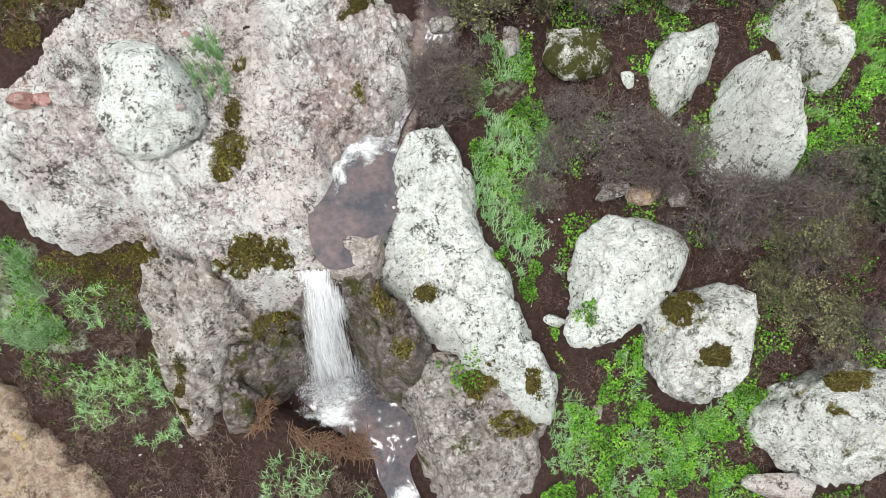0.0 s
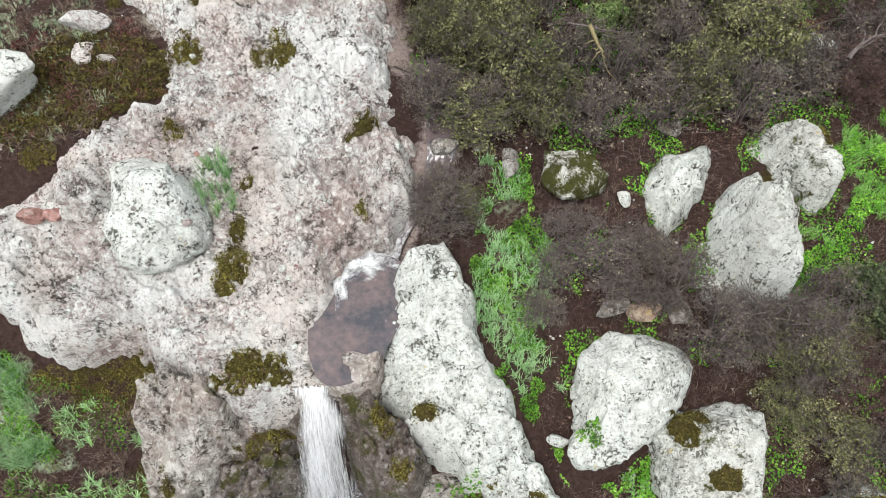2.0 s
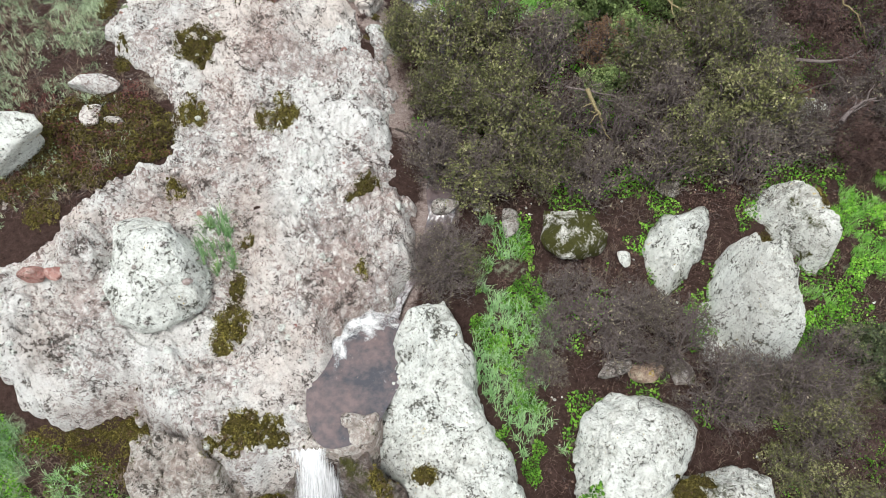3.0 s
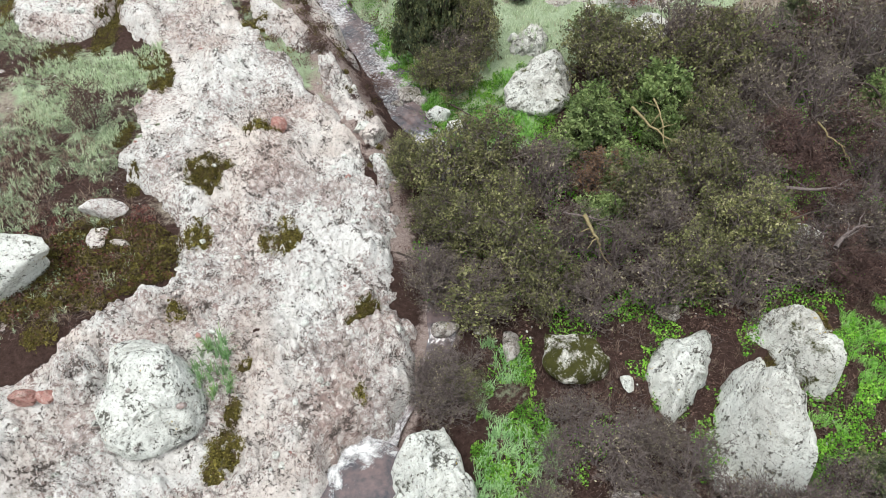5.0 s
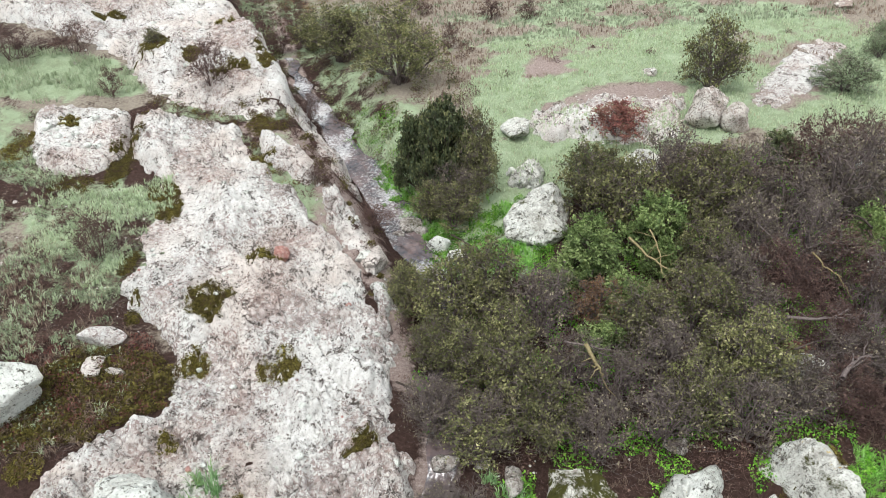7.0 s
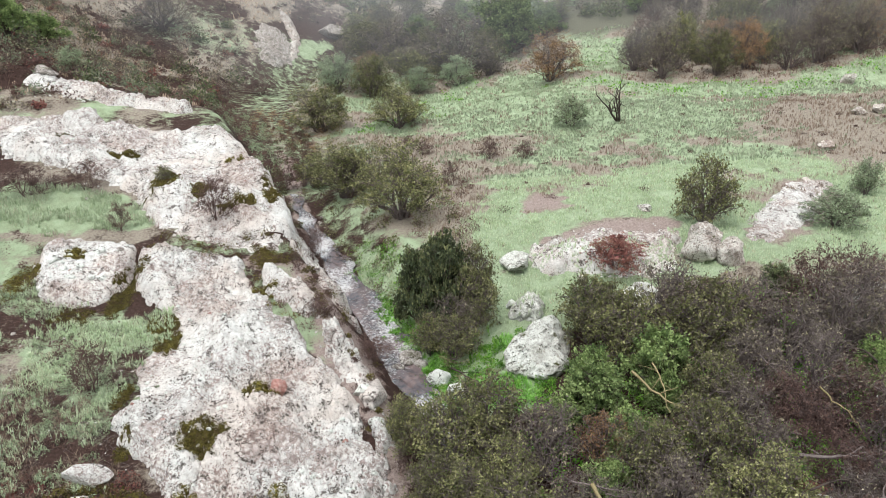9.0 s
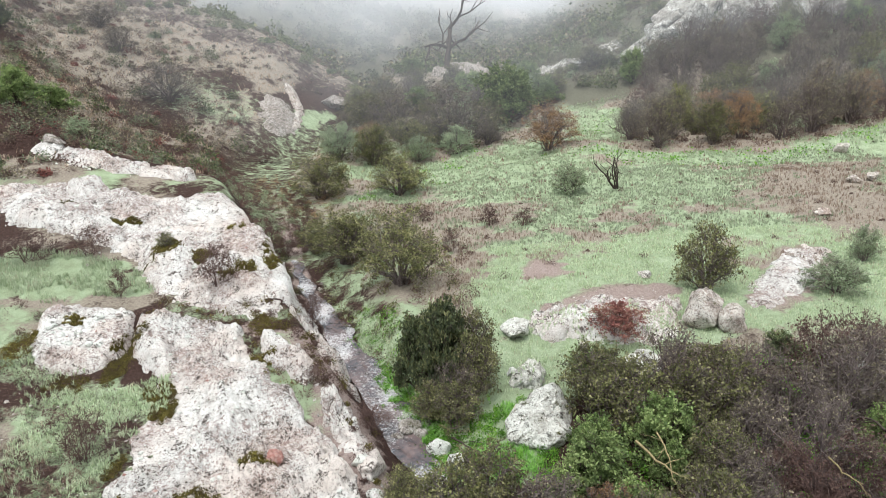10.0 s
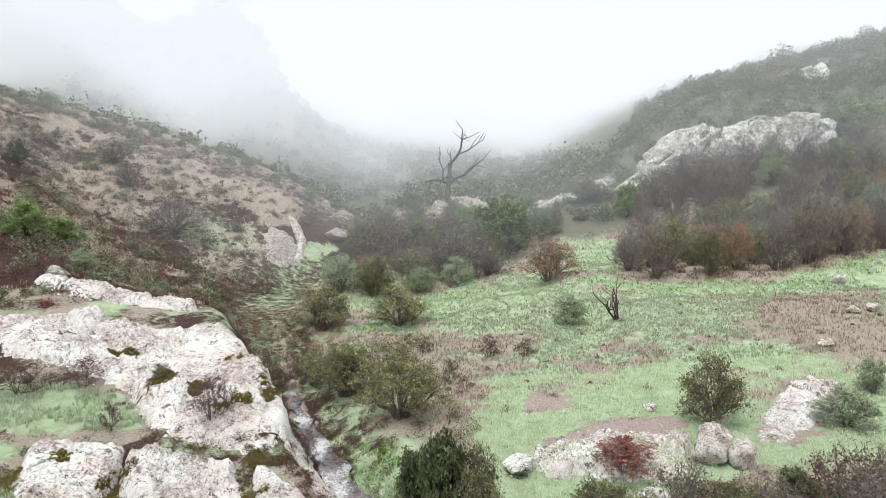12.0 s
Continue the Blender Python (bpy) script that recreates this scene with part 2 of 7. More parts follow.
ROCK_WHITE = rock_material("lichen_rock", (0.78, 0.80, 0.75), (0.42, 0.41, 0.365), (0.07, 0.066, 0.053), 0.41, weathered=0.4, yellow=0.04)
ROCK_PINK = rock_material("pink_breccia", (0.77, 0.76, 0.73), (0.37, 0.29, 0.268), (0.075, 0.06, 0.052), 0.447, 0.0, 0.55, 0.9, weathered=0.36)
ROCK_FAR = rock_material("far_grey_rock", (0.76, 0.77, 0.74), (0.34, 0.32, 0.28), (0.09, 0.085, 0.075), 0.49, 0.0, 0.3, 0.9, 0.35, 0.8)
ROCK_MOSSY = rock_material("mossy_rock", (0.76, 0.77, 0.72), (0.41, 0.385, 0.34), (0.09, 0.085, 0.07), 0.43, 0.05, weathered=0.6, yellow=0.05)
ROCK_GREY = rock_material("wet_grey_rock", (0.60, 0.57, 0.53), (0.27, 0.225, 0.20), (0.05, 0.045, 0.038), 0.51, 0.05)
ROCK_CLIFF = rock_material("pitted_cliff_rock", (0.68, 0.65, 0.60), (0.36, 0.29, 0.255), (0.06, 0.05, 0.04), 0.50, 0.03, 0.4, 0.9, weathered=0.6)
ROCK_TAN = rock_material("tan_rock", (0.55, 0.45, 0.34), (0.37, 0.25, 0.19), (0.12, 0.08, 0.05), 0.50, yellow=0.075)
ROCK_RED = rock_material("red_rock", (0.55, 0.40, 0.36), (0.42, 0.20, 0.17), (0.14, 0.07, 0.06), 0.55)

ROCK_WET = rock_material("dark_wet_rock", (0.36, 0.33, 0.31), (0.13, 0.095, 0.082), (0.02, 0.018, 0.016), 0.55, 0.10, weathered=0.8)
ROCK_WET.node_tree.nodes["Principled BSDF"].inputs["Roughness"].default_value = 0.45

ROCK_CAPPED = rock_material("moss_capped_rock", (0.78, 0.78, 0.72), (0.42, 0.38, 0.34), (0.09, 0.085, 0.07), 0.43, 0.18)


def ground_material():
    k = Nodes("ground_cover")
    a = k.t.nodes.new("ShaderNodeAttribute")
    a.attribute_name = "cover"
    sep = k.node("ShaderNodeSeparateColor")
    k.link(a.outputs["Color"], sep.inputs[0])
    mid, fine, grain = k.noise(1.3, 6, 0.65, 0.6), k.noise(9, 6, 0.7), k.noise(42, 4, 0.7)
    soil = k.ramp(k.math("ADD", k.math("MULTIPLY", fine, 0.6), k.math("MULTIPLY", grain, 0.4)),
                  (0.30, (0.014, 0.008, 0.006)), (0.48, (0.050, 0.030, 0.025)), (0.60, (0.080, 0.048, 0.040)), (0.74, (0.24, 0.18, 0.15)))
    grass = k.ramp(k.math("ADD", k.math("MULTIPLY", mid, 0.5), k.math("MULTIPLY", grain, 0.5)),
                   (0.32, (0.15, 0.16, 0.095)), (0.5, (0.29, 0.36, 0.225)), (0.68, (0.43, 0.50, 0.355)))
    straw = k.ramp(k.math("ADD", k.math("MULTIPLY", fine, 0.5), k.math("MULTIPLY", grain, 0.5)),
                   (0.32, (0.14, 0.11, 0.09)), (0.5, (0.28, 0.24, 0.195)), (0.68, (0.43, 0.39, 0.325)))
    gravel = k.ramp(k.math("ADD", k.math("MULTIPLY", fine, 0.4), k.math("MULTIPLY", grain, 0.6)),
                    (0.35, (0.16, 0.11, 0.095)), (0.52, (0.33, 0.26, 0.235)), (0.66, (0.55, 0.49, 0.46)))

    def cover(ch):
        e = k.math("ADD", sep.outputs[ch], k.math("MULTIPLY", k.math("SUBTRACT", mid, 0.5), 1.1))
        return k.ramp(k.math("ADD", e, k.math("MULTIPLY", k.math("SUBTRACT", fine, 0.5), 0.6)), (0.38, 0.0), (0.62, 1.0))

    col = k.mix(cover("Green"), soil, straw)
    col = k.mix(cover("Blue"), col, gravel)
    col = k.mix(cover("Red"), col, grass)
    col = k.mix(k.ramp(k.math("ADD", a.outputs["Alpha"], k.math("MULTIPLY", k.math("SUBTRACT", mid, 0.5), 0.8)), (0.35, 0.0), (0.6, 1.0)), col, k.mix(fine, (0.085, 0.085, 0.06), (0.17, 0.165, 0.12)))
    k.bump(k.math("ADD", fine, k.math("MULTIPLY", grain, 0.6)), 1.0, 0.08)
    return k.done(col, 0.95, 0.1)


GROUND = ground_material()


def leaf_material(name, *tints, through=0.25, gloss=0.55, clump=1.7):
    """Leaves or blades: tints gather in clumps, each leaf and each plant varies a little."""
    k = Nodes(name)
    spots = k.ramp(k.noise(clump, 4, 0.6), (0.34, 0.0), (0.66, 1.0))
    fac = k.math("ADD", k.math("MULTIPLY", k.pos.outputs["Random Per Island"], 0.5), k.math("MULTIPLY", spots, 0.5))
    col = k.ramp(fac, *[(0.1 + 0.8 * i / max(1, len(tints) - 1), c) for i, c in enumerate(tints)])
    own = k.t.nodes.new("ShaderNodeObjectInfo")
    col = k.mix(1.0, col, k.ramp(own.outputs["Random"], (0.0, (0.72, 0.70, 0.70)), (1.0, (1.28, 1.27, 1.22))), "MULTIPLY")
    k.done(col, gloss, 0.25)
    tr = k.node("ShaderNodeBsdfTranslucent")
    k.link(col, tr.inputs["Color"])
    m = k.node("ShaderNodeMixShader", Fac=through)
    k.link(k.b.outputs[0], m.inputs[1])
    k.link(tr.outputs[0], m.inputs[2])
    k.link(m.outputs[0], k.out.inputs["Surface"])
    return k.m


LEAF_OLIVE = leaf_material("olive_leaves", (0.075, 0.065, 0.04), (0.09, 0.10, 0.04), (0.19, 0.195, 0.08), (0.39, 0.38, 0.20))
LEAF_DULL = leaf_material("dull_leaves", (0.055, 0.044, 0.04), (0.10, 0.083, 0.074), (0.16, 0.145, 0.09), (0.33, 0.29, 0.21))
LEAF_DARK = leaf_material("dark_leaves", (0.06, 0.055, 0.035), (0.055, 0.078, 0.04), (0.115, 0.14, 0.065), (0.25, 0.26, 0.12))
LEAF_GREEN = leaf_material("green_leaves", (0.045, 0.11, 0.018), (0.10, 0.27, 0.03), (0.20, 0.46, 0.05), (0.36, 0.58, 0.12), through=0.35, clump=2.6)
LEAF_BUSH = leaf_material("bush_green_leaves", (0.05, 0.08, 0.03), (0.11, 0.165, 0.055), (0.20, 0.275, 0.10), (0.34, 0.42, 0.18))
LEAF_BROWN = leaf_material("dead_leaves", (0.055, 0.03, 0.026), (0.10, 0.06, 0.05), (0.15, 0.095, 0.08), (0.09, 0.05, 0.045))
LEAF_LITTER = leaf_material("litter_leaves", (0.04, 0.024, 0.02), (0.085, 0.05, 0.042), (0.18, 0.12, 0.095), (0.065, 0.034, 0.03), through=0.05)
LEAF_RED = leaf_material("red_leaves", (0.12, 0.042, 0.042), (0.19, 0.065, 0.06), (0.27, 0.13, 0.10), (0.20, 0.12, 0.10))
LEAF_RUST = leaf_material("rust_leaves", (0.17, 0.09, 0.05), (0.24, 0.14, 0.08), (0.30, 0.20, 0.11), (0.16, 0.11, 0.08))
LEAF_SAGE = leaf_material("sage_leaves", (0.13, 0.17, 0.10), (0.20, 0.26, 0.16), (0.27, 0.33, 0.21), (0.19, 0.20, 0.13))
BLADE_GREEN = leaf_material("fresh_grass", (0.12, 0.30, 0.05), (0.20, 0.45, 0.09), (0.30, 0.55, 0.14), (0.28, 0.46, 0.2))
BLADE_MINT = leaf_material("mint_grass", (0.19, 0.36, 0.14), (0.31, 0.52, 0.24), (0.44, 0.62, 0.36), (0.28, 0.48, 0.10), through=0.3)
BLADE_MEADOW = leaf_material("meadow_grass", (0.25, 0.31, 0.19), (0.35, 0.43, 0.28), (0.45, 0.52, 0.38), (0.36, 0.34, 0.25))
BLADE_STRAW = leaf_material("straw_grass", (0.20, 0.14, 0.11), (0.32, 0.24, 0.19), (0.44, 0.36, 0.28), (0.26, 0.19, 0.16))
BLADE_DEAD = leaf_material("dead_grass", (0.08, 0.055, 0.045), (0.15, 0.11, 0.09), (0.25, 0.19, 0.15), (0.11, 0.07, 0.06))
MOSS_TUFT = leaf_material("moss_tufts", (0.11, 0.062, 0.042), (0.075, 0.062, 0.02), (0.145, 0.125, 0.03), (0.23, 0.20, 0.05), through=0.1, gloss=0.8, clump=4.0)


def bark(name, a, b):
    k = Nodes(name)
    n = k.noise(22, 5, 0.7)
    k.bump(n, 0.5, 0.01)
    return k.done(k.ramp(n, (0.35, a), (0.65, b)), 0.9, 0.1)


BARK_GREY = bark("grey_bark", (0.058, 0.045, 0.042), (0.205, 0.17, 0.16))
BARK_BROWN = bark("brown_twigs", (0.045, 0.029, 0.027), (0.14, 0.092, 0.082))
TWIG_RED = bark("fallen_twigs", (0.075, 0.042, 0.036), (0.17, 0.112, 0.095))
BARK_PALE = bark("yellow_bark", (0.15, 0.12, 0.06), (0.30, 0.25, 0.14))
BARK_DARK = bark("dark_bark", (0.03, 0.024, 0.02), (0.09, 0.07, 0.06))
REED = bark("broken_reeds", (0.10, 0.05, 0.035), (0.30, 0.19, 0.12))


def water_material():
    """Silty stream water, tinted as if reflecting sky; foam where it tumbles."""
    k = Nodes("silty_water")
    a = k.t.nodes.new("ShaderNodeAttribute")
    a.attribute_name = "foam"
    n = k.noise(9, 8, 0.72, 0.8)
    f = k.ramp(k.math("ADD", a.outputs["Fac"], k.math("MULTIPLY", k.math("SUBTRACT", n, 0.5), 1.5)), (0.32, 0.0), (1.05, 1.0))
    # brown silt; the blue-grey end is sky reflection put into the colour
    murk_sky = k.ramp(k.math("ADD", k.math("MULTIPLY", k.noise(0.9, 4), 0.6), k.math("MULTIPLY", k.noise(6, 5, 0.65), 0.4)), (0.40, (0.055, 0.056, 0.066)), (0.60, (0.155, 0.115, 0.112)))
    col = k.mix(f, murk_sky, (0.86, 0.87, 0.87))
    ripple = k.node("ShaderNodeTexNoise", Scale=7.0, Detail=4.0)
    k.link(k.pos.outputs["Position"], ripple.inputs["Vector"])
    k.bump(ripple.outputs["Fac"], 0.18, 0.05)
    return k.done(col, k.ramp(f, (0.0, 0.14), (1.0, 0.7)), 0.4)


WATER = water_material()
k = Nodes("falling_water")
st = k.node("ShaderNodeMapping")
st.inputs["Scale"].default_value = (15, 3, 1.3)
k.link(k.pos.outputs["Position"], st.inputs["Vector"])
streak = k.noise(1.0, 5, 0.65, 0.3, st.outputs[0])
k.link(k.ramp(streak, (0.3, (0.60, 0.62, 0.64)), (0.6, (0.93, 0.94, 0.95))), k.b.inputs["Base Color"])
k.b.inputs["Roughness"].default_value = 0.4
tr = k.node("ShaderNodeBsdfTranslucent")
mx = k.node("ShaderNodeMixShader", Fac=0.45)
k.link(k.b.outputs[0], mx.inputs[1])
k.link(tr.outputs[0], mx.inputs[2])
k.link(mx.outputs[0], k.out.inputs["Surface"])
FALL = k.m
k = Nodes("water_veil")
st = k.node("ShaderNodeMapping")
st.inputs["Scale"].default_value = (26, 3, 1.0)
k.link(k.pos.outputs["Position"], st.inputs["Vector"])
edge_ = k.t.nodes.new("ShaderNodeAttribute")
edge_.attribute_name = "foam"
streak = k.math("ADD", k.noise(1.0, 6, 0.7, 0.3, st.outputs[0]), k.math("MULTIPLY", k.math("SUBTRACT", edge_.outputs["Fac"], 0.5), 0.7))
k.done((0.95, 0.96, 0.97), 0.4, 0.3)
tr = k.node("ShaderNodeBsdfTranslucent")
mx = k.node("ShaderNodeMixShader", Fac=0.45)
k.link(k.b.outputs[0], mx.inputs[1])
k.link(tr.outputs[0], mx.inputs[2])
hole = k.node("ShaderNodeBsdfTransparent")
my = k.node("ShaderNodeMixShader")
k.link(k.ramp(streak, (0.38, 0.0), (0.72, 0.97)), my.inputs[0])
k.link(hole.outputs[0], my.inputs[1])
k.link(mx.outputs[0], my.inputs[2])
k.link(my.outputs[0], k.out.inputs["Surface"])
VEIL = k.m

k = Nodes("foam_water")
edge_ = k.t.nodes.new("ShaderNodeAttribute")
edge_.attribute_name = "foam"
froth = k.math("ADD", k.noise(5.0, 9, 0.75, 0.8), k.math("MULTIPLY", k.math("SUBTRACT", edge_.outputs["Fac"], 0.55), 0.9))
k.bump(froth, 0.6, 0.05)
k.done(k.ramp(k.noise(14, 5, 0.7), (0.35, (0.50, 0.50, 0.50)), (0.6, (0.85, 0.86, 0.86))), 0.6, 0.3)
hole = k.node("ShaderNodeBsdfTransparent")
my = k.node("ShaderNodeMixShader")
k.link(k.ramp(froth, (0.36, 0.0), (0.85, 0.95)), my.inputs[0])
k.link(hole.outputs[0], my.inputs[1])
k.link(k.b.outputs[0], my.inputs[2])
k.link(my.outputs[0], k.out.inputs["Surface"])
FOAM = k.m

# ---- ground ----
def spread(dense_from, dense_to, step, low, high, growth):
    mid = np.arange(dense_from, dense_to + step, step)
    lo, hi, s = [], [], step
    p = dense_from
    while p > low:
        s *= growth
        p -= s
        lo.append(p)
    p, s = mid[-1], step
    while p < high:
        s *= growth
        p += s
        hi.append(p)
    return np.concatenate([lo[::-1], mid, hi])


gx, gy = spread(-13, 13, 0.17, -420, 420, 1.04), spread(0.5, 30, 0.17, -60, 620, 1.025)
GX, GY = np.meshgrid(gx, gy)
GZ = land(GX, GY)
GZ += (1 - smooth(np.maximum(GY, np.abs(GX) + 15), 27, 40)) * (0.05 * fbm(GX * 2.1, GY * 2.1, seed=11) + 0.05 * np.abs(fbm(GX * 5.3, GY * 5.3, octaves=3, seed=12))) * (1 - 0.8 * np.exp(-((GX - stream_x(GY)) / 0.9) ** 2))


def inside(x, y, poly, soft=0.6):
    return smooth(outside(x, y, poly) + soft * 0.8 * fbm(x * 0.9 / soft, y * 0.9 / soft, octaves=3, seed=21), -soft, soft)


def cover_of(x, y):
    """How much grass, straw and gravel lies on the ground."""
    off = x - stream_x(y)
    n1, n2 = fbm(x * 0.12, y * 0.12, octaves=4, seed=31), fbm(x * 0.5, y * 0.5, octaves=3, seed=32)
    meadow = smooth(y, 23, 29) * smooth(off, 1.0, 4.0) * (1 - smooth(y, 84, 100))
    grass = meadow * np.clip(0.53 + 0.75 * n1 + 0.35 * n2, 0, 1) * (1 - inside(x, y, BRUSH_BANK, 1.5))
    straw = meadow * np.clip(0.92 + 0.3 * n2, 0, 1)
    hill = smooth(y, 42, 52) * smooth(-off, 2, 6)
    straw = np.maximum(straw, hill * np.clip(0.58 + 0.5 * n1 + 0.4 * n2 + 0.016 * (y - 72), 0, 1))
    grass = np.maximum(grass, hill * np.clip(0.12 + 0.7 * fbm(x * 0.07, y * 0.07, octaves=3, seed=35), 0, 0.5) * (1 - smooth(y, 85, 100)))
    far = smooth(y, 95, 112)
    straw, grass = np.maximum(straw * (1 - far), 0.62 * far), np.maximum(grass * (1 - far), 0.25 * far)
    grass = np.maximum(grass, 0.42 * inside(x, y, BRUSH_BANK, 1.5) + 0.3 * n2 * inside(x, y, BRUSH_BANK, 1.5))
    floor = np.exp(-(off / 7) ** 2) * smooth(y, 44, 52) * (1 - smooth(y, 90, 100))
    grass = np.maximum(grass, 0.48 * floor)
    for poly, soft in BROWN_BANDS:
        grass = grass * (1 - np.clip(0.45 + 0.7 * n2, 0, 0.85) * inside(x, y, poly, soft))
    for poly, soft, amount in GREEN_PATCHES:
        grass = np.maximum(grass, amount * inside(x, y, poly, soft))
    gravel = np.exp(-(off / 0.6) ** 2) * 0.9 * smooth(y, 0, 12) * (1 - smooth(y, 55, 70))
    for poly, soft, amount in BARE_PATCHES:
        b = inside(x, y, poly, soft)
        gravel = np.maximum(gravel, amount * b)
        grass = grass * (1 - b)
    tiers = smooth(y, 11, 14) * (1 - smooth(y, 42, 48)) * smooth(-off, 2.0, 4.0)
    straw = np.maximum(straw, tiers * np.clip(0.42 + 0.5 * n1 + 0.3 * n2, 0, 1))
    grass = np.maximum(grass, tiers * np.clip(0.12 + 0.6 * fbm(x * 0.2, y * 0.2, octaves=3, seed=36), 0, 0.8))
    scrub = np.maximum(smooth(y, 112, 122), smooth(y, 84, 92) * smooth(x, 8, 20)) * np.clip(0.8 + 0.5 * n1, 0, 1)
    return grass, straw, gravel, scrub


BRUSH_BANK = [(-11, 52), (-3, 47), (1.0, 40), (1.4, 33), (0.6, 28), (-2.5, 27.5), (-5.5, 33), (-9.5, 40)]
GREEN_STRIP = [(0.8, 12.2), (1.3, 12.4), (1.9, 11.4), (2.4, 10.7), (2.9, 9.9), (2.4, 8.8), (2.4, 7.9), (2.8, 7.1), (2.9, 6.5), (2.5, 6.5), (1.8, 6.9), (1.3, 7.5), (1.0, 8.5), (0.8, 9.8), (0.5, 10.7)]
GREEN_LOW = [(2.8, 4.4), (3.6, 4.6), (3.2, 5.5), (3.8, 5.3), (5.0, 5.3), (5.3, 4.4), (7.5, 4.3), (7.4, 3.1), (7.5, 1.0), (2.4, 1.0), (2.8, 3.1)]
GREEN_EAST = [(10.0, 13.0), (11.6, 13.0), (11.4, 10.9), (9.6, 9.9), (8.6, 9.2), (8.6, 10.3), (9.5, 10.4)]
SAGE_LOW = [(-11.8, 7.6), (-10.4, 7.5), (-9.75, 7.5), (-9.3, 7.0), (-8.8, 6.0), (-8.6, 5.3), (-9.2, 5.0), (-10.0, 5.3), (-11.8, 5.4)]
TUFTS_BASIN = [(-4.4, 3.3), (-3.1, 3.1), (-1.9, 2.8), (-1.7, 1.4), (-4.4, 1.4)]
SAGE_UP = [(-14.3, 21.3), (-12.3, 22.3), (-9.9, 22.9), (-9.3, 21.3), (-11.0, 20.3), (-9.9, 18.8), (-10.3, 16.9), (-12.4, 18.2)]
GREEN_HOLLOW = [(-20.9, 31.7), (-18.3, 31.8), (-16.1, 31.5), (-12.6, 29.9), (-12.5, 28.9), (-15.1, 28.1), (-17.1, 27.4), (-19.5, 26.8)]
GREEN_BANK = [(-2.5, 27.2), (-1.3, 25.2), (-0.5, 24.6), (0.6, 24.6), (2.2, 23.2), (3.8, 22.4), (2.6, 19.2), (0.2, 19.4), (-1.2, 23.2), (-2.8, 26.0)]
bank_y = np.arange(18.5, 33.5, 1.0)
GREEN_MARGIN = [(float(stream_x(q)) + 0.75, q) for q in bank_y] + [(float(stream_x(q)) + 2.3, q) for q in bank_y[::-1]]
BROWN_BANDS = [([(6.2, 42.3), (9.4, 46.6), (14.4, 44.9), (18.5, 47.1), (26.9, 56.0), (35.3, 57.8), (28.4, 46.3), (24.2, 46.5), (17.1, 42.5), (11.2, 39.7), (6.5, 40.2)], 1.2),
               ([(-0.4, 39.5), (3.2, 38.8), (6.9, 40.7), (10.0, 41.2), (6.1, 37.2), (3.0, 36.4), (-0.2, 33.5)], 0.8),
               ([(14.1, 35.0), (19.1, 38.3), (25.7, 41.9), (23.9, 38.8), (20.5, 37.4), (16.3, 34.8)], 0.8),
               ([(-2.6, 32.4), (-1.2, 39.6), (1.1, 44.8), (6.3, 48.4), (5.4, 41.6), (2.0, 39.4), (0.1, 35.9), (0.1, 30.9)], 1.0)]
MINT_WEST = [(-11.1, 54.1), (-7.9, 54.6), (-4.5, 56.0), (-0.7, 60.6), (4.4, 78.0), (0.0, 71.9), (-4.9, 60.7), (-7.4, 57.4)]
MINT_EAST = [(-0.9, 68.6), (6.1, 75.4), (15.2, 63.1), (19.7, 54.7), (13.2, 46.9), (7.8, 48.2), (2.5, 50.6), (-0.6, 53.1)]
GROVE_POCKET = [(13.0, 81.4), (16.5, 85.9), (19.4, 86.9), (21.4, 85.4), (18.7, 80.5), (14.9, 77.6)]
GROVE_FOOT = [(8.8, 68.8), (13.6, 67.9), (17.6, 66.6), (23.0, 64.1), (27.0, 61.4), (32.2, 62.1), (42.5, 69.7), (37.5, 61.4), (29.9, 57.7), (22.6, 56.5), (17.2, 61.3)]
GREEN_PATCHES = [([(0.8, 23.0), (3.0, 22.0), (5.5, 24.2), (9.0, 26.6), (14, 28.0), (20, 30), (20, 31.5), (10, 28.5), (4, 28), (1, 27.5)], 0.6, 0.9), (MINT_WEST, 0.8, 0.95), (MINT_EAST, 2.0, 0.75), (GROVE_POCKET, 0.8, 1.0), (GROVE_FOOT, 1.5, 0.9), ([(-20.9, 86.8), (-18.4, 95.3), (-15.5, 96.4), (-17.4, 90.1)], 0.8, 0.9), ([(-12.5, 26.5), (-9, 26.5), (-6.5, 23.5), (-5, 22), (-3.5, 24.5), (-6, 28.5), (-12, 29.5)], 0.7, 0.5), (GREEN_MARGIN, 0.6, 0.7), (GREEN_STRIP, 0.5, 0.3), (GREEN_LOW, 0.7, 0.15), (GREEN_EAST, 0.5, 0.3), (SAGE_LOW, 0.5, 0.5), (SAGE_UP, 0.7, 0.7), (GREEN_HOLLOW, 0.7, 0.9), ([(-21, 22), (-14, 22.5), (-16.5, 27), (-23, 29)], 0.8, 0.6), (GREEN_BANK, 0.5, 0.95)]
PINK_SHELF = [(3.6, 30.2), (8.0, 32.7), (10.4, 32.6), (10.3, 30.5), (4.0, 29.0)]
EAST_SCREE = [(14.7, 32.5), (17.5, 36.3), (20.5, 37.5), (17.4, 32.6), (14.6, 30.0), (13.4, 30.1)]
STEPS_SCREE = [(2.9, 33.9), (4.2, 36.6), (5.8, 37.2), (5.9, 35.0), (4.4, 33.7)]
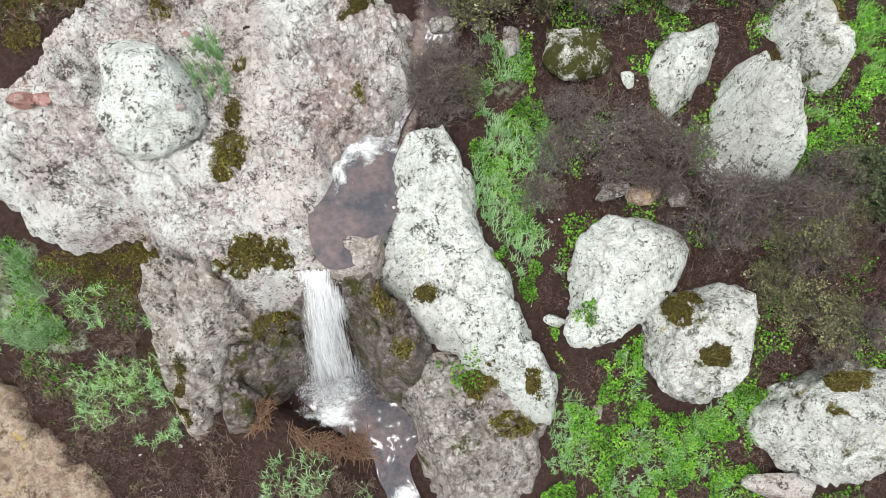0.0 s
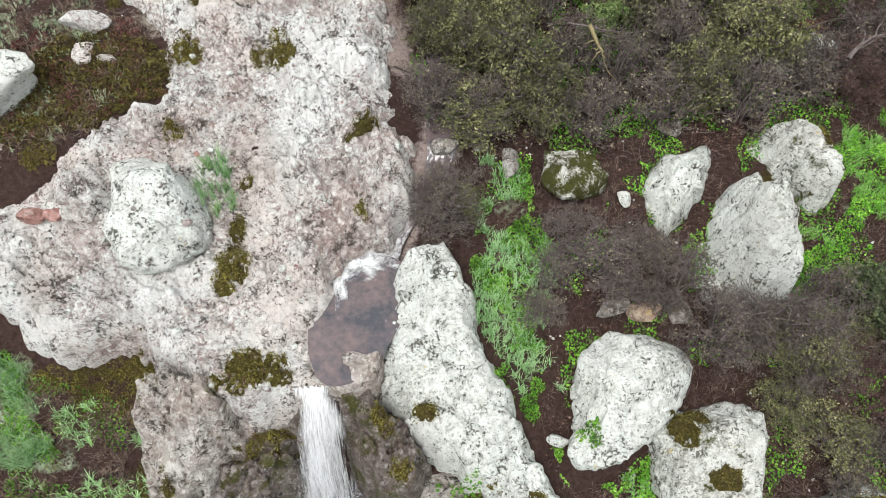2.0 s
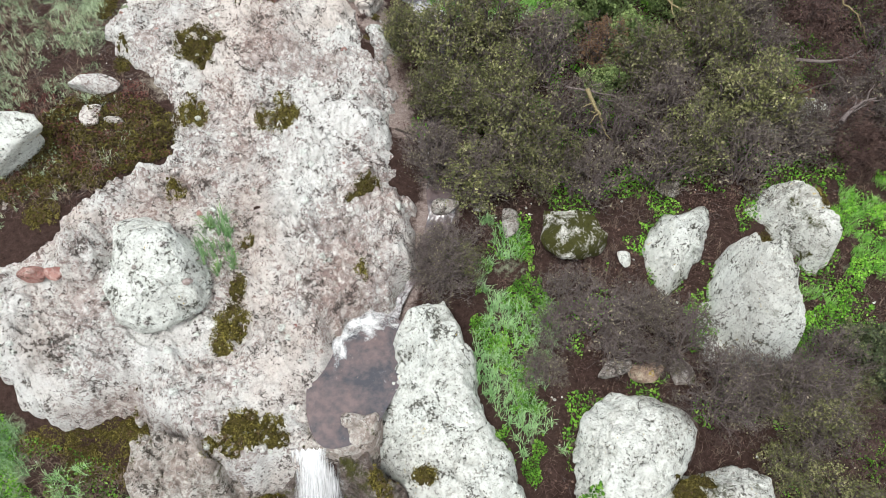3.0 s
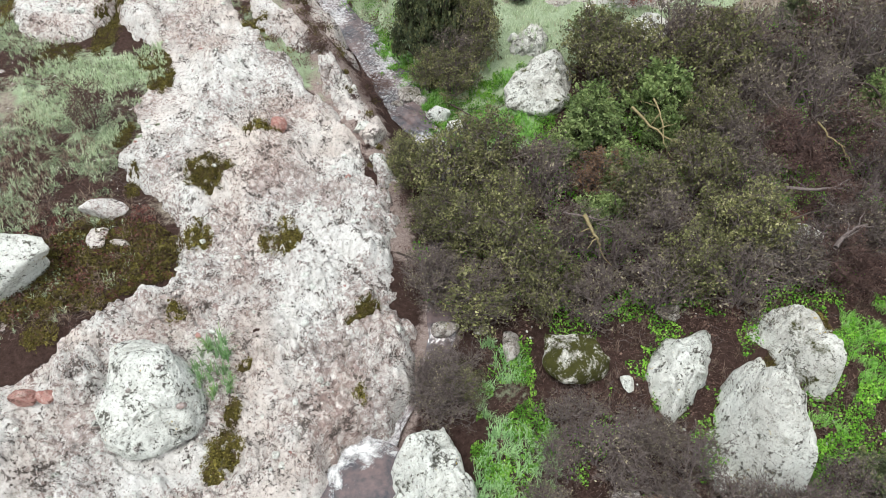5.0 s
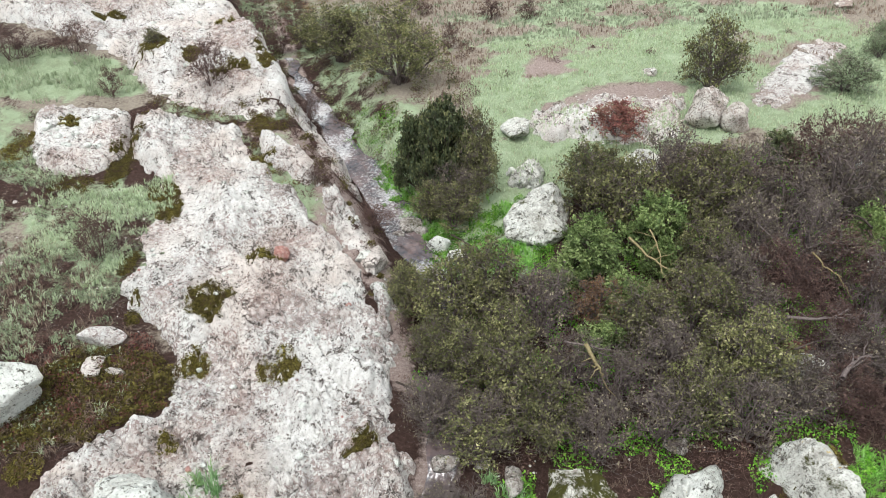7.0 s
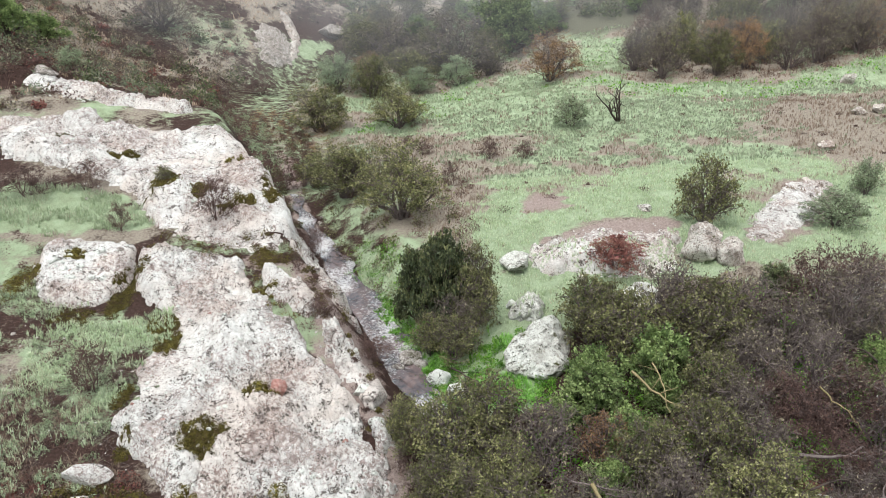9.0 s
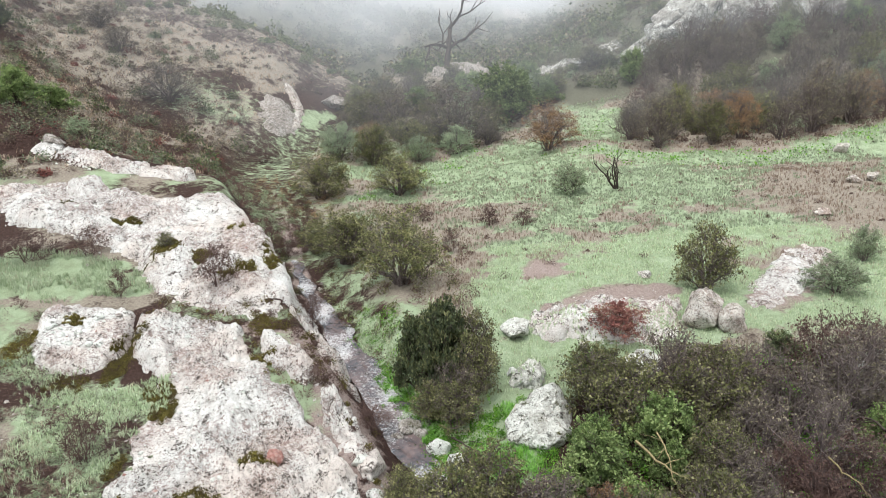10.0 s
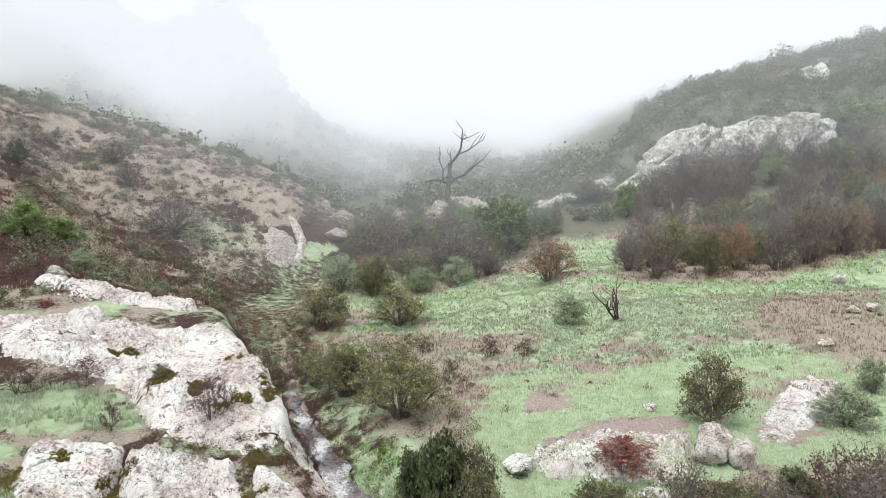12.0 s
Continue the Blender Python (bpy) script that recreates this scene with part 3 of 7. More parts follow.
BARE_PATCHES = [([(-1.4, 14.5), (-2.4, 17.8), (-3.8, 20.0), (-5.4, 22.6), (-8.0, 26.5), (-5.6, 27), (-3.2, 23.5), (-1.6, 19), (-0.9, 16.5), (-0.8, 14.5)], 0.5, 0.8), (PINK_SHELF, 0.7, 0.85), (EAST_SCREE, 0.8, 0.9), (STEPS_SCREE, 0.6, 0.8)]

me = mesh_of("ground", np.stack([GX, GY, GZ], -1).reshape(-1, 3), grid_faces(len(gx), len(gy)), GROUND)
cov = np.stack([c.ravel() for c in cover_of(GX, GY)], -1).astype(np.float32)
me.color_attributes.new("cover", "FLOAT_COLOR", "POINT").data.foreach_set("color", cov.ravel())
tagged(new("ground", me), "reddish-brown soil and pale green grass slopes of a canyon", "ground", kind="structure")

# ---- rocks ----
SURFACES = []


def top_at(x, y):
    """Height of the ground or of the rock lying on it."""
    x, y = np.atleast_1d(np.asarray(x, float)), np.atleast_1d(np.asarray(y, float))
    z = land(x, y)
    for x0, y0, step, zz in SURFACES:
        fi, fj = (x - x0) / step, (y - y0) / step
        i, j = np.floor(fi).astype(int), np.floor(fj).astype(int)
        ok = (i >= 0) & (j >= 0) & (i < zz.shape[1] - 1) & (j < zz.shape[0] - 1)
        i, j, a, b = i[ok], j[ok], (fi - np.floor(fi))[ok], (fj - np.floor(fj))[ok]
        h = (zz[j, i] * (1 - a) + zz[j, i + 1] * a) * (1 - b) + (zz[j + 1, i] * (1 - a) + zz[j + 1, i + 1] * a) * b
        z[ok] = np.maximum(z[ok], h)
    return z


def rock_mass(label, outline, top, edge, step, material, ragged=0.25, lumps=1.0, name="boulder", category="boulder", seed=0, sink=0.4, facets=0, cut=0.5, grow=0.0, cuts=2, freq=1.0, ledge=0.0):
    """A body of rock that stands out of the ground: its outline in plan, the height of its top, and how wide its shoulder is."""
    poly = rounded(outline, cuts)
    lo, hi = poly.min(0) - 0.4, poly.max(0) + 0.4
    xs_, ys_ = np.arange(lo[0], hi[0], step), np.arange(lo[1], hi[1], step)
    X, Y = np.meshgrid(xs_, ys_)
    d = outside(X, Y, poly) + grow + ragged * (0.6 * fbm(X * 0.9, Y * 0.9, seed=seed + 5) + 0.35 * fbm(X * 3.7, Y * 3.7, octaves=2, seed=seed + 6))
    t = np.clip(d / edge, 0, 1)
    base = land(X, Y) - sink
    crack = np.clip(1 - np.abs(fbm(X * 0.8, Y * 0.8, octaves=3, seed=seed + 9)) / 0.05, 0, 1)
    X0, Y0, X, Y = X, Y, X * freq, Y * freq
    relief = 0.17 * fbm(X * 0.55, Y * 0.55, seed=seed) + 0.06 * fbm(X * 2.3, Y * 2.3, seed=seed + 1) - 0.12 * crack
    for size, rise, sd in ((1.3, 0.10, 2), (3.7, 0.07, 3), (8.3, 0.062, 4)) + (((13.5, 0.04, 5),) if step < 0.05 else ()):
        wob = 0.55 * fbm(X * size * 0.8, Y * size * 0.8, octaves=2, seed=seed + 30)
        dome = np.sqrt(np.clip(1 - (worley(X * size + wob, Y * size - wob, 0 * X + sd, seed=seed + sd) / 0.85) ** 2, 0, 1))
        relief += rise * (dome - 0.7) * np.clip(0.9 + 1.8 * fbm(X * 0.9, Y * 0.9, octaves=3, seed=seed + 20 + sd), 0.0, 2.2)
    relief += 0.025 * (0.3 - np.abs(fbm(X * 1.5, Y * 1.5, octaves=4, seed=seed + 50))) + 0.05 * fbm(X * 5, Y * 5, octaves=4, seed=seed + 51)
    st_ = 2.2 * fbm(X * 0.42, Y * 0.42, octaves=4, seed=seed + 40)
    relief += ledge * np.clip(np.floor(st_) + smooth(st_ - np.floor(st_), 0.72, 1.0) + 0.5, -1.2, 3)
    X, Y = X0, Y0
    crown = top(X, Y)
    rr = np.random.default_rng(seed)
    mid, size = poly.mean(0), (hi - lo) / 2
    for _ in range(facets):
        a = rr.uniform(0, 2 * np.pi)
        lean = ((X - mid[0]) / size[0] * np.cos(a) + (Y - mid[1]) / size[1] * np.sin(a) - rr.uniform(0.05, 0.45)) * cut * rr.uniform(1.0, 2.2)
        crown = crown - np.maximum(lean, 0)
    Z = base + np.maximum(crown - base, 0.15) * (1 - (1 - t) ** 2) ** 0.62
    Z = Z + relief * lumps * np.clip(t * 2.5, 0, 1)
    Z = np.where(t > 0.35, np.maximum(Z, base + sink + 0.05 + 0.1 * np.abs(relief)), Z)
    f = grid_faces(len(xs_), len(ys_), (d > 0).ravel())
    SURFACES.append((lo[0], lo[1], step, np.where(d > 0, Z, base - 0.5)))
    jitter = 0.3 * step * np.stack([fbm(X * 9, Y * 9, octaves=2, seed=seed + 7), fbm(X * 9, Y * 9, octaves=2, seed=seed + 8)], -1)
    v = np.concatenate([np.stack([X, Y], -1) + jitter, Z[..., None]], -1).reshape(-1, 3)
    return tagged(new(name, mesh_of(name, *tidy(v, f), material)), label, category)


def incline(x0, y0, z0, sx, sy):
    return lambda x, y: z0 + sx * (x - x0) + sy * (y - y0)


def above(h):
    return lambda x, y: land(x, y) + h


def hewn(label, outline, foot, crest, slope, material, seed, cuts=9, blocky=0.55, detail=6, knobs=1.0):
    """A weathered boulder that fills an outline in plan: a ball drawn out to it, cut by planes, knobbly all round and undercut at its foot."""
    poly = rounded(outline, 1)
    mid = poly.mean(0)
    poly = mid + (poly - mid) * 1.04
    a = np.arctan2(poly[:, 1] - mid[1], poly[:, 0] - mid[0])
    order = np.argsort(a)
    a, reach = a[order], np.linalg.norm(poly - mid, axis=1)[order]
    bm = bmesh.new()
    bmesh.ops.create_icosphere(bm, subdivisions=detail, radius=1)
    ball = np.array([v.co[:] for v in bm.verts])
    tri = np.array([[v.index for v in q.verts] for q in bm.faces])
    bm.free()
    r = np.random.default_rng(seed)
    p = np.sign(ball) * np.abs(ball) ** np.array([1, 1, blocky])
    flat = np.linalg.norm(ball[:, :2], axis=1)
    p[:, :2] *= (np.maximum(flat, 0.02) ** (blocky - 1))[:, None]
    for n in range(cuts):
        c = r.normal(size=3)
        c[2] = abs(c[2]) * 0.9 + 0.05
        if n < 6:
            turn, rise = 2 * np.pi * (n + r.uniform(-0.35, 0.35)) / 6, np.radians(r.uniform(18, 58))
            c = np.array([np.cos(turn) * np.cos(rise), np.sin(turn) * np.cos(rise), np.sin(rise)])
        c /= np.linalg.norm(c)
        over = p @ c - (r.uniform(0.62, 0.84) if n < 6 else r.uniform(0.70, 1.0))
        p = p - np.outer(np.maximum(over, 0) * 0.95, c)
    theta = np.arctan2(p[:, 1], p[:, 0])
    wide = np.interp(theta, np.concatenate([a - 2 * np.pi, a, a + 2 * np.pi]), np.tile(reach, 3))
    tall = crest - foot
    q = np.column_stack([p[:, 0] * wide, p[:, 1] * wide, p[:, 2] * tall / 2])
    f = 0.10 * fbm(q[:, 0] * 0.9, q[:, 1] * 0.9, q[:, 2] * 0.9, seed=seed) + 0.055 * fbm(q[:, 0] * 3.1, q[:, 1] * 3.1, q[:, 2] * 3.1, octaves=4, seed=seed + 2)
    f -= 0.13 * np.clip(1 - np.abs(fbm(q[:, 0] * 0.8 + 3, q[:, 1] * 0.8, q[:, 2] * 1.3, octaves=3, seed=seed + 7)) / 0.07, 0, 1)
    for size, rise in ((2.4, 0.07), (5.5, 0.085), (11.0, 0.06)):
        dome = 1 - (worley(q[:, 0] * size, q[:, 1] * size, q[:, 2] * size, seed=seed + int(size)) / 0.85) ** 2
        f += rise * (np.clip(dome, 0, 1) ** 0.5 - 0.7) * np.clip(0.9 + 1.5 * fbm(q[:, 0] * 0.9, q[:, 1] * 0.9, q[:, 2] * 0.9, octaves=2, seed=seed + 30), 0.1, 2.0)
    q = q + ball * (knobs * f)[:, None]
    q[:, 2] += slope * q[:, 1] * np.clip(p[:, 2] + 0.4, 0, 1)
    q = q + np.array([mid[0], mid[1], (foot + crest) / 2])
    step = 0.09
    lo, hi = q[:, :2].min(0) - step, q[:, :2].max(0) + 2 * step
    zz = np.full((int((hi[1] - lo[1]) / step) + 1, int((hi[0] - lo[0]) / step) + 1), -99.0)
    np.maximum.at(zz, (((q[:, 1] - lo[1]) / step).round().astype(int), ((q[:, 0] - lo[0]) / step).round().astype(int)), q[:, 2])
    SURFACES.append((lo[0], lo[1], step, np.maximum(zz, foot - 0.5)))
    return tagged(new("boulder", mesh_of("boulder", q, tri, material)), label, "boulder")


SHELF = [(-10.6, 8.6), (-9.1, 7.2), (-8.4, 7.3), (-7.8, 7.7), (-6.7, 7.3), (-6.5, 6.4), (-5.9, 6.7), (-5.6, 6.1), (-5.0, 5.9), (-4.25, 5.9), (-3.4, 6.2), (-2.8, 6.3), (-2.75, 6.95), (-2.9, 7.6), (-2.75, 9.0), (-2.35, 9.75), (-1.2, 10.2), (-0.75, 10.9), (-0.75, 12.3),
         (-1.25, 12.9), (-1.4, 14.5), (-1.65, 16.4), (-2.55, 18.3), (-3.7, 20.2), (-4.8, 21.3), (-6.2, 23.4), (-7.85, 25.9), (-9.5, 27.0), (-12.4, 26.9), (-11.6, 24.1), (-9.4, 21.6), (-9.9, 20.4), (-9.5, 18.6),
         (-9.8, 17.3), (-8.75, 16.3), (-7.6, 15.6), (-7.1, 13.9), (-7.3, 13.2), (-8.4, 12.7), (-9.35, 11.5), (-9.9, 10.3), (-11.5, 10.0)]
rock_mass("long sloping shelf of white-crusted pink breccia beside the stream", SHELF, plane_a, 0.9, 0.034, ROCK_PINK, 0.3, 1.3, "rock_shelf", "rock ledge", seed=100, grow=0.15, ledge=0.11)
rock_mass("pale breccia hump at the head of the shelf with mossy foot", [(-16.6, 27.2), (-13.7, 27.3), (-12.2, 26.9), (-11.8, 24.6), (-12.2, 22.9), (-14.3, 22.7), (-15.8, 24.4)],
          lambda x, y: plane_a(x, y) + 0.1, 0.9, 0.09, ROCK_PINK, 0.3, 1.2, "rock_shelf", "rock ledge", seed=110)
rock_mass("dark wet rock at the foot of the cliff", [(-5.5, 5.6), (-4.0, 5.8), (-3.9, 5.0), (-4.4, 4.3), (-4.8, 3.4), (-5.5, 3.3)], above(0.45), 0.4, 0.04, ROCK_WET, 0.3, 1.2, "cliff", "rock", seed=125, ledge=0.1)
rock_mass("pitted pale cliff beside the waterfall", [(-6.9, 6.9), (-4.2, 6.6), (-3.4, 6.6), (-3.5, 6.0), (-4.6, 5.6), (-5.2, 4.7), (-5.4, 3.8), (-5.6, 3.2), (-6.2, 3.3), (-6.5, 4.2), (-6.9, 5.4)],
          lambda x, y: 0.22 - 0.92 * np.maximum(6.5 - y, 0) - 0.9 * np.maximum(x + 4.9, 0), 0.7, 0.035, ROCK_CLIFF, 0.35, 1.5, "cliff", "rock", seed=120, ledge=0.12)
rock_mass("upper tier of pale pink breccia above the stream gully", [(-13.6, 30.6), (-12.4, 28.7), (-10.4, 28.0), (-8.5, 27.0), (-7.6, 26.5), (-6.6, 27.3), (-6.9, 29.3), (-8.2, 33.0), (-9.8, 35.6), (-12.3, 39.0), (-14.8, 39.2), (-13.6, 37.0), (-16.2, 38.7), (-19.6, 39.6), (-23.0, 40.1), (-25.5, 38.5), (-23.5, 35.5), (-19.3, 34.0), (-17.6, 33.6)],
          lambda x, y: plane_a(x, y) + 0.1 - 0.9 * smooth(x, -9.5, -6.5), 1.0, 0.11, ROCK_PINK, 0.5, 1.6, "rock_shelf", "rock ledge", seed=130, grow=0.3, freq=0.7, ledge=0.14)
rock_mass("steep pale rock wall of the stream gully", [(-10.4, 39.0), (-9.1, 38.0), (-7.4, 34.0), (-6.0, 31.2), (-4.4, 27.6), (-3.3, 24.6), (-3.9, 23.8), (-5.4, 26.2), (-6.9, 28.2), (-7.8, 31.5), (-8.9, 34.5)],
          above(0.3), 0.5, 0.09, ROCK_PINK, 0.5, 1.6, "rock_wall", "rock", seed=133, ledge=0.12)
rock_mass("thin uppermost tier of pinkish rock", [(-27, 44.5), (-24.5, 43.5), (-21.5, 42.5), (-18.0, 41.8), (-15.6, 41.2), (-15.2, 42.6), (-18, 43.5), (-22, 45), (-27, 46.5)],
          above(0.5), 0.7, 0.13, ROCK_PINK, 0.5, 1.5, "rock_shelf", "rock ledge", seed=135)
rock_mass("long white rock tongue between pool and grass", [(-1.2, 9.7), (-0.2, 9.8), (0.3, 9.3), (0.8, 8.6), (1.0, 7.8), (1.6, 6.7), (2.2, 5.6), (2.7, 4.8), (2.8, 3.7), (2.3, 3.4), (1.9, 3.7), (1.1, 4.2), (0.6, 4.8), (-0.5, 5.3), (-1.1, 5.8), (-1.2, 6.4), (-1.7, 6.5), (-1.55, 7.4), (-1.1, 8.6)],
          incline(-0.5, 9.0, 0.55, 0.0, 0.50), 0.6, 0.035, ROCK_WHITE, 0.24, 1.0, seed=140, ledge=0.05)
rock_mass("grey pitted rock ledge below the white tongue", [(-1.3, 5.9), (-0.9, 5.5), (0.3, 5.4), (1.5, 4.6), (2.7, 4.2), (2.5, 2.6), (1.8, 2.0), (1.0, 1.5), (-0.1, 1.5), (-0.6, 3.2), (-1.2, 4.5)],
          incline(0, 4, -2.5, 0.1, 0.55), 0.7, 0.04, ROCK_GREY, 0.25, 1.3, seed=150)
hewn("white rounded boulder flecked with lichen", [(3.03, 7.09), (3.68, 7.71), (4.67, 8.17), (5.50, 7.88), (5.68, 7.09), (5.26, 6.37), (4.49, 5.66), (3.61, 5.06), (2.79, 5.22), (3.06, 6.09)],
     -2.1, 0.35, 0.3, ROCK_WHITE, 160, 14, knobs=1.0)
hewn("white round boulder with dark moss patches", [(4.73, 5.71), (5.07, 6.25), (5.93, 6.81), (6.88, 6.81), (7.48, 6.25), (7.42, 5.30), (6.96, 4.53), (6.15, 4.10), (5.27, 4.16), (4.92, 4.65)],
     -2.9, -0.45, 0.25, ROCK_MOSSY, 170, 14, knobs=1.0)
hewn("broad white boulder with brown moss on top", [(7.00, 3.78), (7.81, 4.40), (8.87, 4.95), (10.61, 4.98), (11.08, 4.18), (10.61, 2.58), (8.78, 2.33), (7.90, 2.81)],
     -3.9, -1.15, 0.25, ROCK_MOSSY, 180, 14, knobs=1.1)
rock_mass("tall white pointed boulder behind bare shrubs", [(5.8, 9.9), (6.3, 10.6), (6.8, 11.2), (7.15, 11.2), (7.8, 10.5), (8.25, 10.1), (8.5, 9.2), (8.2, 8.5), (7.1, 8.3), (5.9, 8.8)],
          incline(7.2, 9.8, 2.15, 0.0, 0.15), 0.42, 0.035, ROCK_WHITE, 0.3, 1.3, seed=190, facets=7, cut=1.0, ledge=0.1, cuts=1)
rock_mass("tall white boulder with a mossy hollow", [(7.2, 12.3), (7.7, 12.9), (8.6, 13.1), (9.5, 12.8), (9.65, 11.9), (9.5, 10.9), (9.0, 10.6), (8.5, 10.9), (8.1, 11.6)],
          incline(8.6, 11.8, 2.0, 0.0, 0.2), 0.4, 0.035, ROCK_MOSSY, 0.3, 1.3, seed=200, facets=6, cut=0.9, ledge=0.1, cuts=1)
hewn("large blocky white boulder lying on the shelf", [(-7.5, 9.5), (-7.6, 10.8), (-7.2, 11.2), (-6.15, 11.0), (-5.45, 10.1), (-5.4, 9.35), (-6.1, 8.75), (-7.0, 8.6)],
     0.6, 2.55, 0.2, ROCK_WHITE, 210, 12, knobs=0.7, blocky=0.42)
rock_mass("pale pink rock outcrop in the meadow", [(3.6, 27.3), (4.1, 29.4), (6.3, 30.4), (8.5, 31.0), (10.3, 30.3), (9.6, 27.7), (7.5, 27.2), (5.8, 27.6)],
          above(0.38), 1.1, 0.08, ROCK_PINK, 0.6, 1.0, "outcrop", "rock outcrop", seed=220, ledge=0.1, grow=0.4)
rock_mass("pale gravelly rock outcrop beside a shrub", EAST_SCREE, above(0.25), 1.2, 0.12, ROCK_PINK, 0.6, 1.0, "outcrop", "rock outcrop", seed=230, grow=0.5)
rock_mass("tan rock corner with yellow lichen", [(-13, 6.2), (-10.7, 4.9), (-9.9, 4.2), (-9.1, 3.5), (-8.4, 2.7), (-7.8, 1.9), (-7.5, 1.0), (-7.4, 0), (-13, 0)], above(0.4), 0.6, 0.05, ROCK_TAN, 0.3, 1.2, "rock_ledge", "rock ledge", seed=240)

rock_mass("grey-pink lump of rock swelling from the shelf", [(-9.5, 10.2), (-9.3, 11.2), (-8.5, 11.5), (-7.8, 11.1), (-7.7, 10.2), (-8.2, 9.6), (-9.0, 9.6)], lambda x, y: plane_a(x, y) + 0.5, 0.8, 0.04, ROCK_PINK, 0.35, 1.5, seed=257, ledge=0.1)
rock_mass("low pinkish rock lip at the pool's outlet", [(-3.1, 6.25), (-3.1, 7.1), (-2.8, 7.0), (-2.3, 7.0), (-1.8, 7.15), (-1.3, 7.3), (-1.2, 6.5), (-1.9, 6.3), (-2.4, 6.25)],
          lambda x, y: -0.09 + 0.3 * np.maximum(np.abs(x + 2.7) - 0.4, 0), 0.25, 0.035, ROCK_CLIFF, 0.15, 0.4, "rock_ledge", "rock ledge", seed=255)
rock_mass("brown wet rock wall beside the waterfall", [(-2.3, 6.5), (-1.3, 6.6), (-0.2, 5.6), (-0.3, 4.5), (-1.4, 4.3), (-2.1, 5.1), (-2.4, 5.7)],
          lambda x, y: -0.45 + 0.9 * np.minimum(y - 6.2, 0.3) + 0.5 * (x + 1.7), 0.5, 0.035, ROCK_WET, 0.3, 1.6, "cliff", "rock", seed=250, ledge=0.12)
rock_mass("dark wet rock wall with moss beside the falling water", [(-4.7, 6.5), (-3.2, 6.5), (-3.2, 5.6), (-3.6, 4.9), (-4.3, 4.4), (-4.9, 4.3), (-5.0, 5.4)],
          lambda x, y: -1.2 + 0.8 * np.minimum(y - 5.9, 0.5) - 0.25 * (x + 4.2), 0.6, 0.035, ROCK_WET, 0.3, 1.7, "cliff", "rock", seed=252, ledge=0.14)
rock_mass("dark rock lip behind the falling water", [(-3.8, 6.9), (-1.9, 6.9), (-1.9, 6.35), (-3.8, 6.3)], lambda x, y: -0.22 + 0 * x, 0.35, 0.05, ROCK_WET, 0.1, 0.6, "cliff", "rock", seed=255)
rock_mass("narrow pale rock rib between shelf and stream gully", [(-7.6, 26.0), (-6.0, 25.2), (-4.6, 23.9), (-4.7, 22.5), (-5.6, 22.9), (-6.9, 24.4)],
          above(0.45), 0.5, 0.07, ROCK_PINK, 0.3, 1.3, "rock_rib", "rock ledge", seed=260)
rock_mass("broken pink rock rib along the stream gully", [(-5.2, 23.7), (-4.0, 23.4), (-3.0, 21.6), (-1.9, 19.4), (-1.2, 17.2), (-1.9, 16.4), (-2.7, 18.6), (-3.6, 20.4), (-4.6, 22.2)],
          above(0.16), 0.4, 0.05, ROCK_PINK, 0.75, 2.2, "rock_rib", "rock ledge", seed=265, ledge=0.12, grow=-0.12)


hewn("angular white boulder with sharp crest", [(5.09, 11.58), (5.38, 12.05), (6.12, 12.35), (6.74, 12.67), (6.63, 12.00), (6.21, 11.11), (5.45, 10.24), (5.21, 10.00), (5.21, 10.40), (5.04, 10.89)],
     -0.2, 1.7, 0.1, ROCK_WHITE, 272, 14, detail=5)
hewn("mossy pale boulder sloping out of the grass at the grove edge", [(1.9, 21.3), (2.2, 22.3), (3.0, 23.4), (4.0, 24.0), (4.3, 23.4), (4.1, 21.8), (3.6, 20.9), (2.6, 20.8)],
     2.2, 3.7, 0.1, ROCK_MOSSY, 270, 12, detail=5)
hewn("pale broken boulder in the grass", [(2.2, 24.1), (2.4, 24.9), (3.2, 25.7), (3.6, 25.6), (3.5, 24.5), (3.1, 24.0)],
     2.7, 4.0, 0.1, ROCK_MOSSY, 271, 12, detail=5)


def boulder(label, x, y, w, d, h, turn=0, seed=0, material=None, lift=0.0, detail=4, name="boulder"):
    """A weathered stone: a ball cut by planes and roughened."""
    bm = bmesh.new()
    bmesh.ops.create_icosphere(bm, subdivisions=detail, radius=1)
    p = np.array([v.co[:] for v in bm.verts])
    f = np.array([[v.index for v in q.verts] for q in bm.faces])
    bm.free()
    r = np.random.default_rng(seed + 1)
    for _ in range(11):
        n = r.normal(size=3)
        n /= np.linalg.norm(n)
        s = p @ n - r.uniform(0.45, 0.85)
        p = p - np.outer(np.maximum(s, 0) * 0.95, n)
    p *= 1.12
    q = p * np.array([w, d, h]) / 2
    lump = 0.10 * fbm(p[:, 0] * 1.3 + seed, p[:, 1] * 1.3, p[:, 2] * 1.3, seed=seed) - 0.05 * worley(q[:, 0] * 3.1 + p[:, 2], q[:, 1] * 3.7 + 0.8 * p[:, 0], q[:, 2] * 3.1, seed=seed)
    lump += 0.05 * fbm(q[:, 0] * 2.6, q[:, 1] * 2.6, q[:, 2] * 2.6, octaves=3, seed=seed + 4) + 0.03 * fbm(q[:, 0] * 7, q[:, 1] * 7, q[:, 2] * 7, octaves=3, seed=seed + 3)
    q = q * (1 + lump)[:, None]
    ob = new(name, mesh_of(name, q, f, material or ROCK_WHITE))
    z = float(top_at(x, y)[0])
    ob.matrix_world = pose(x, y, z + h * 0.32 + lift, 0, 0, turn)
    return tagged(ob, label, "boulder" if w > 0.5 else "stone")

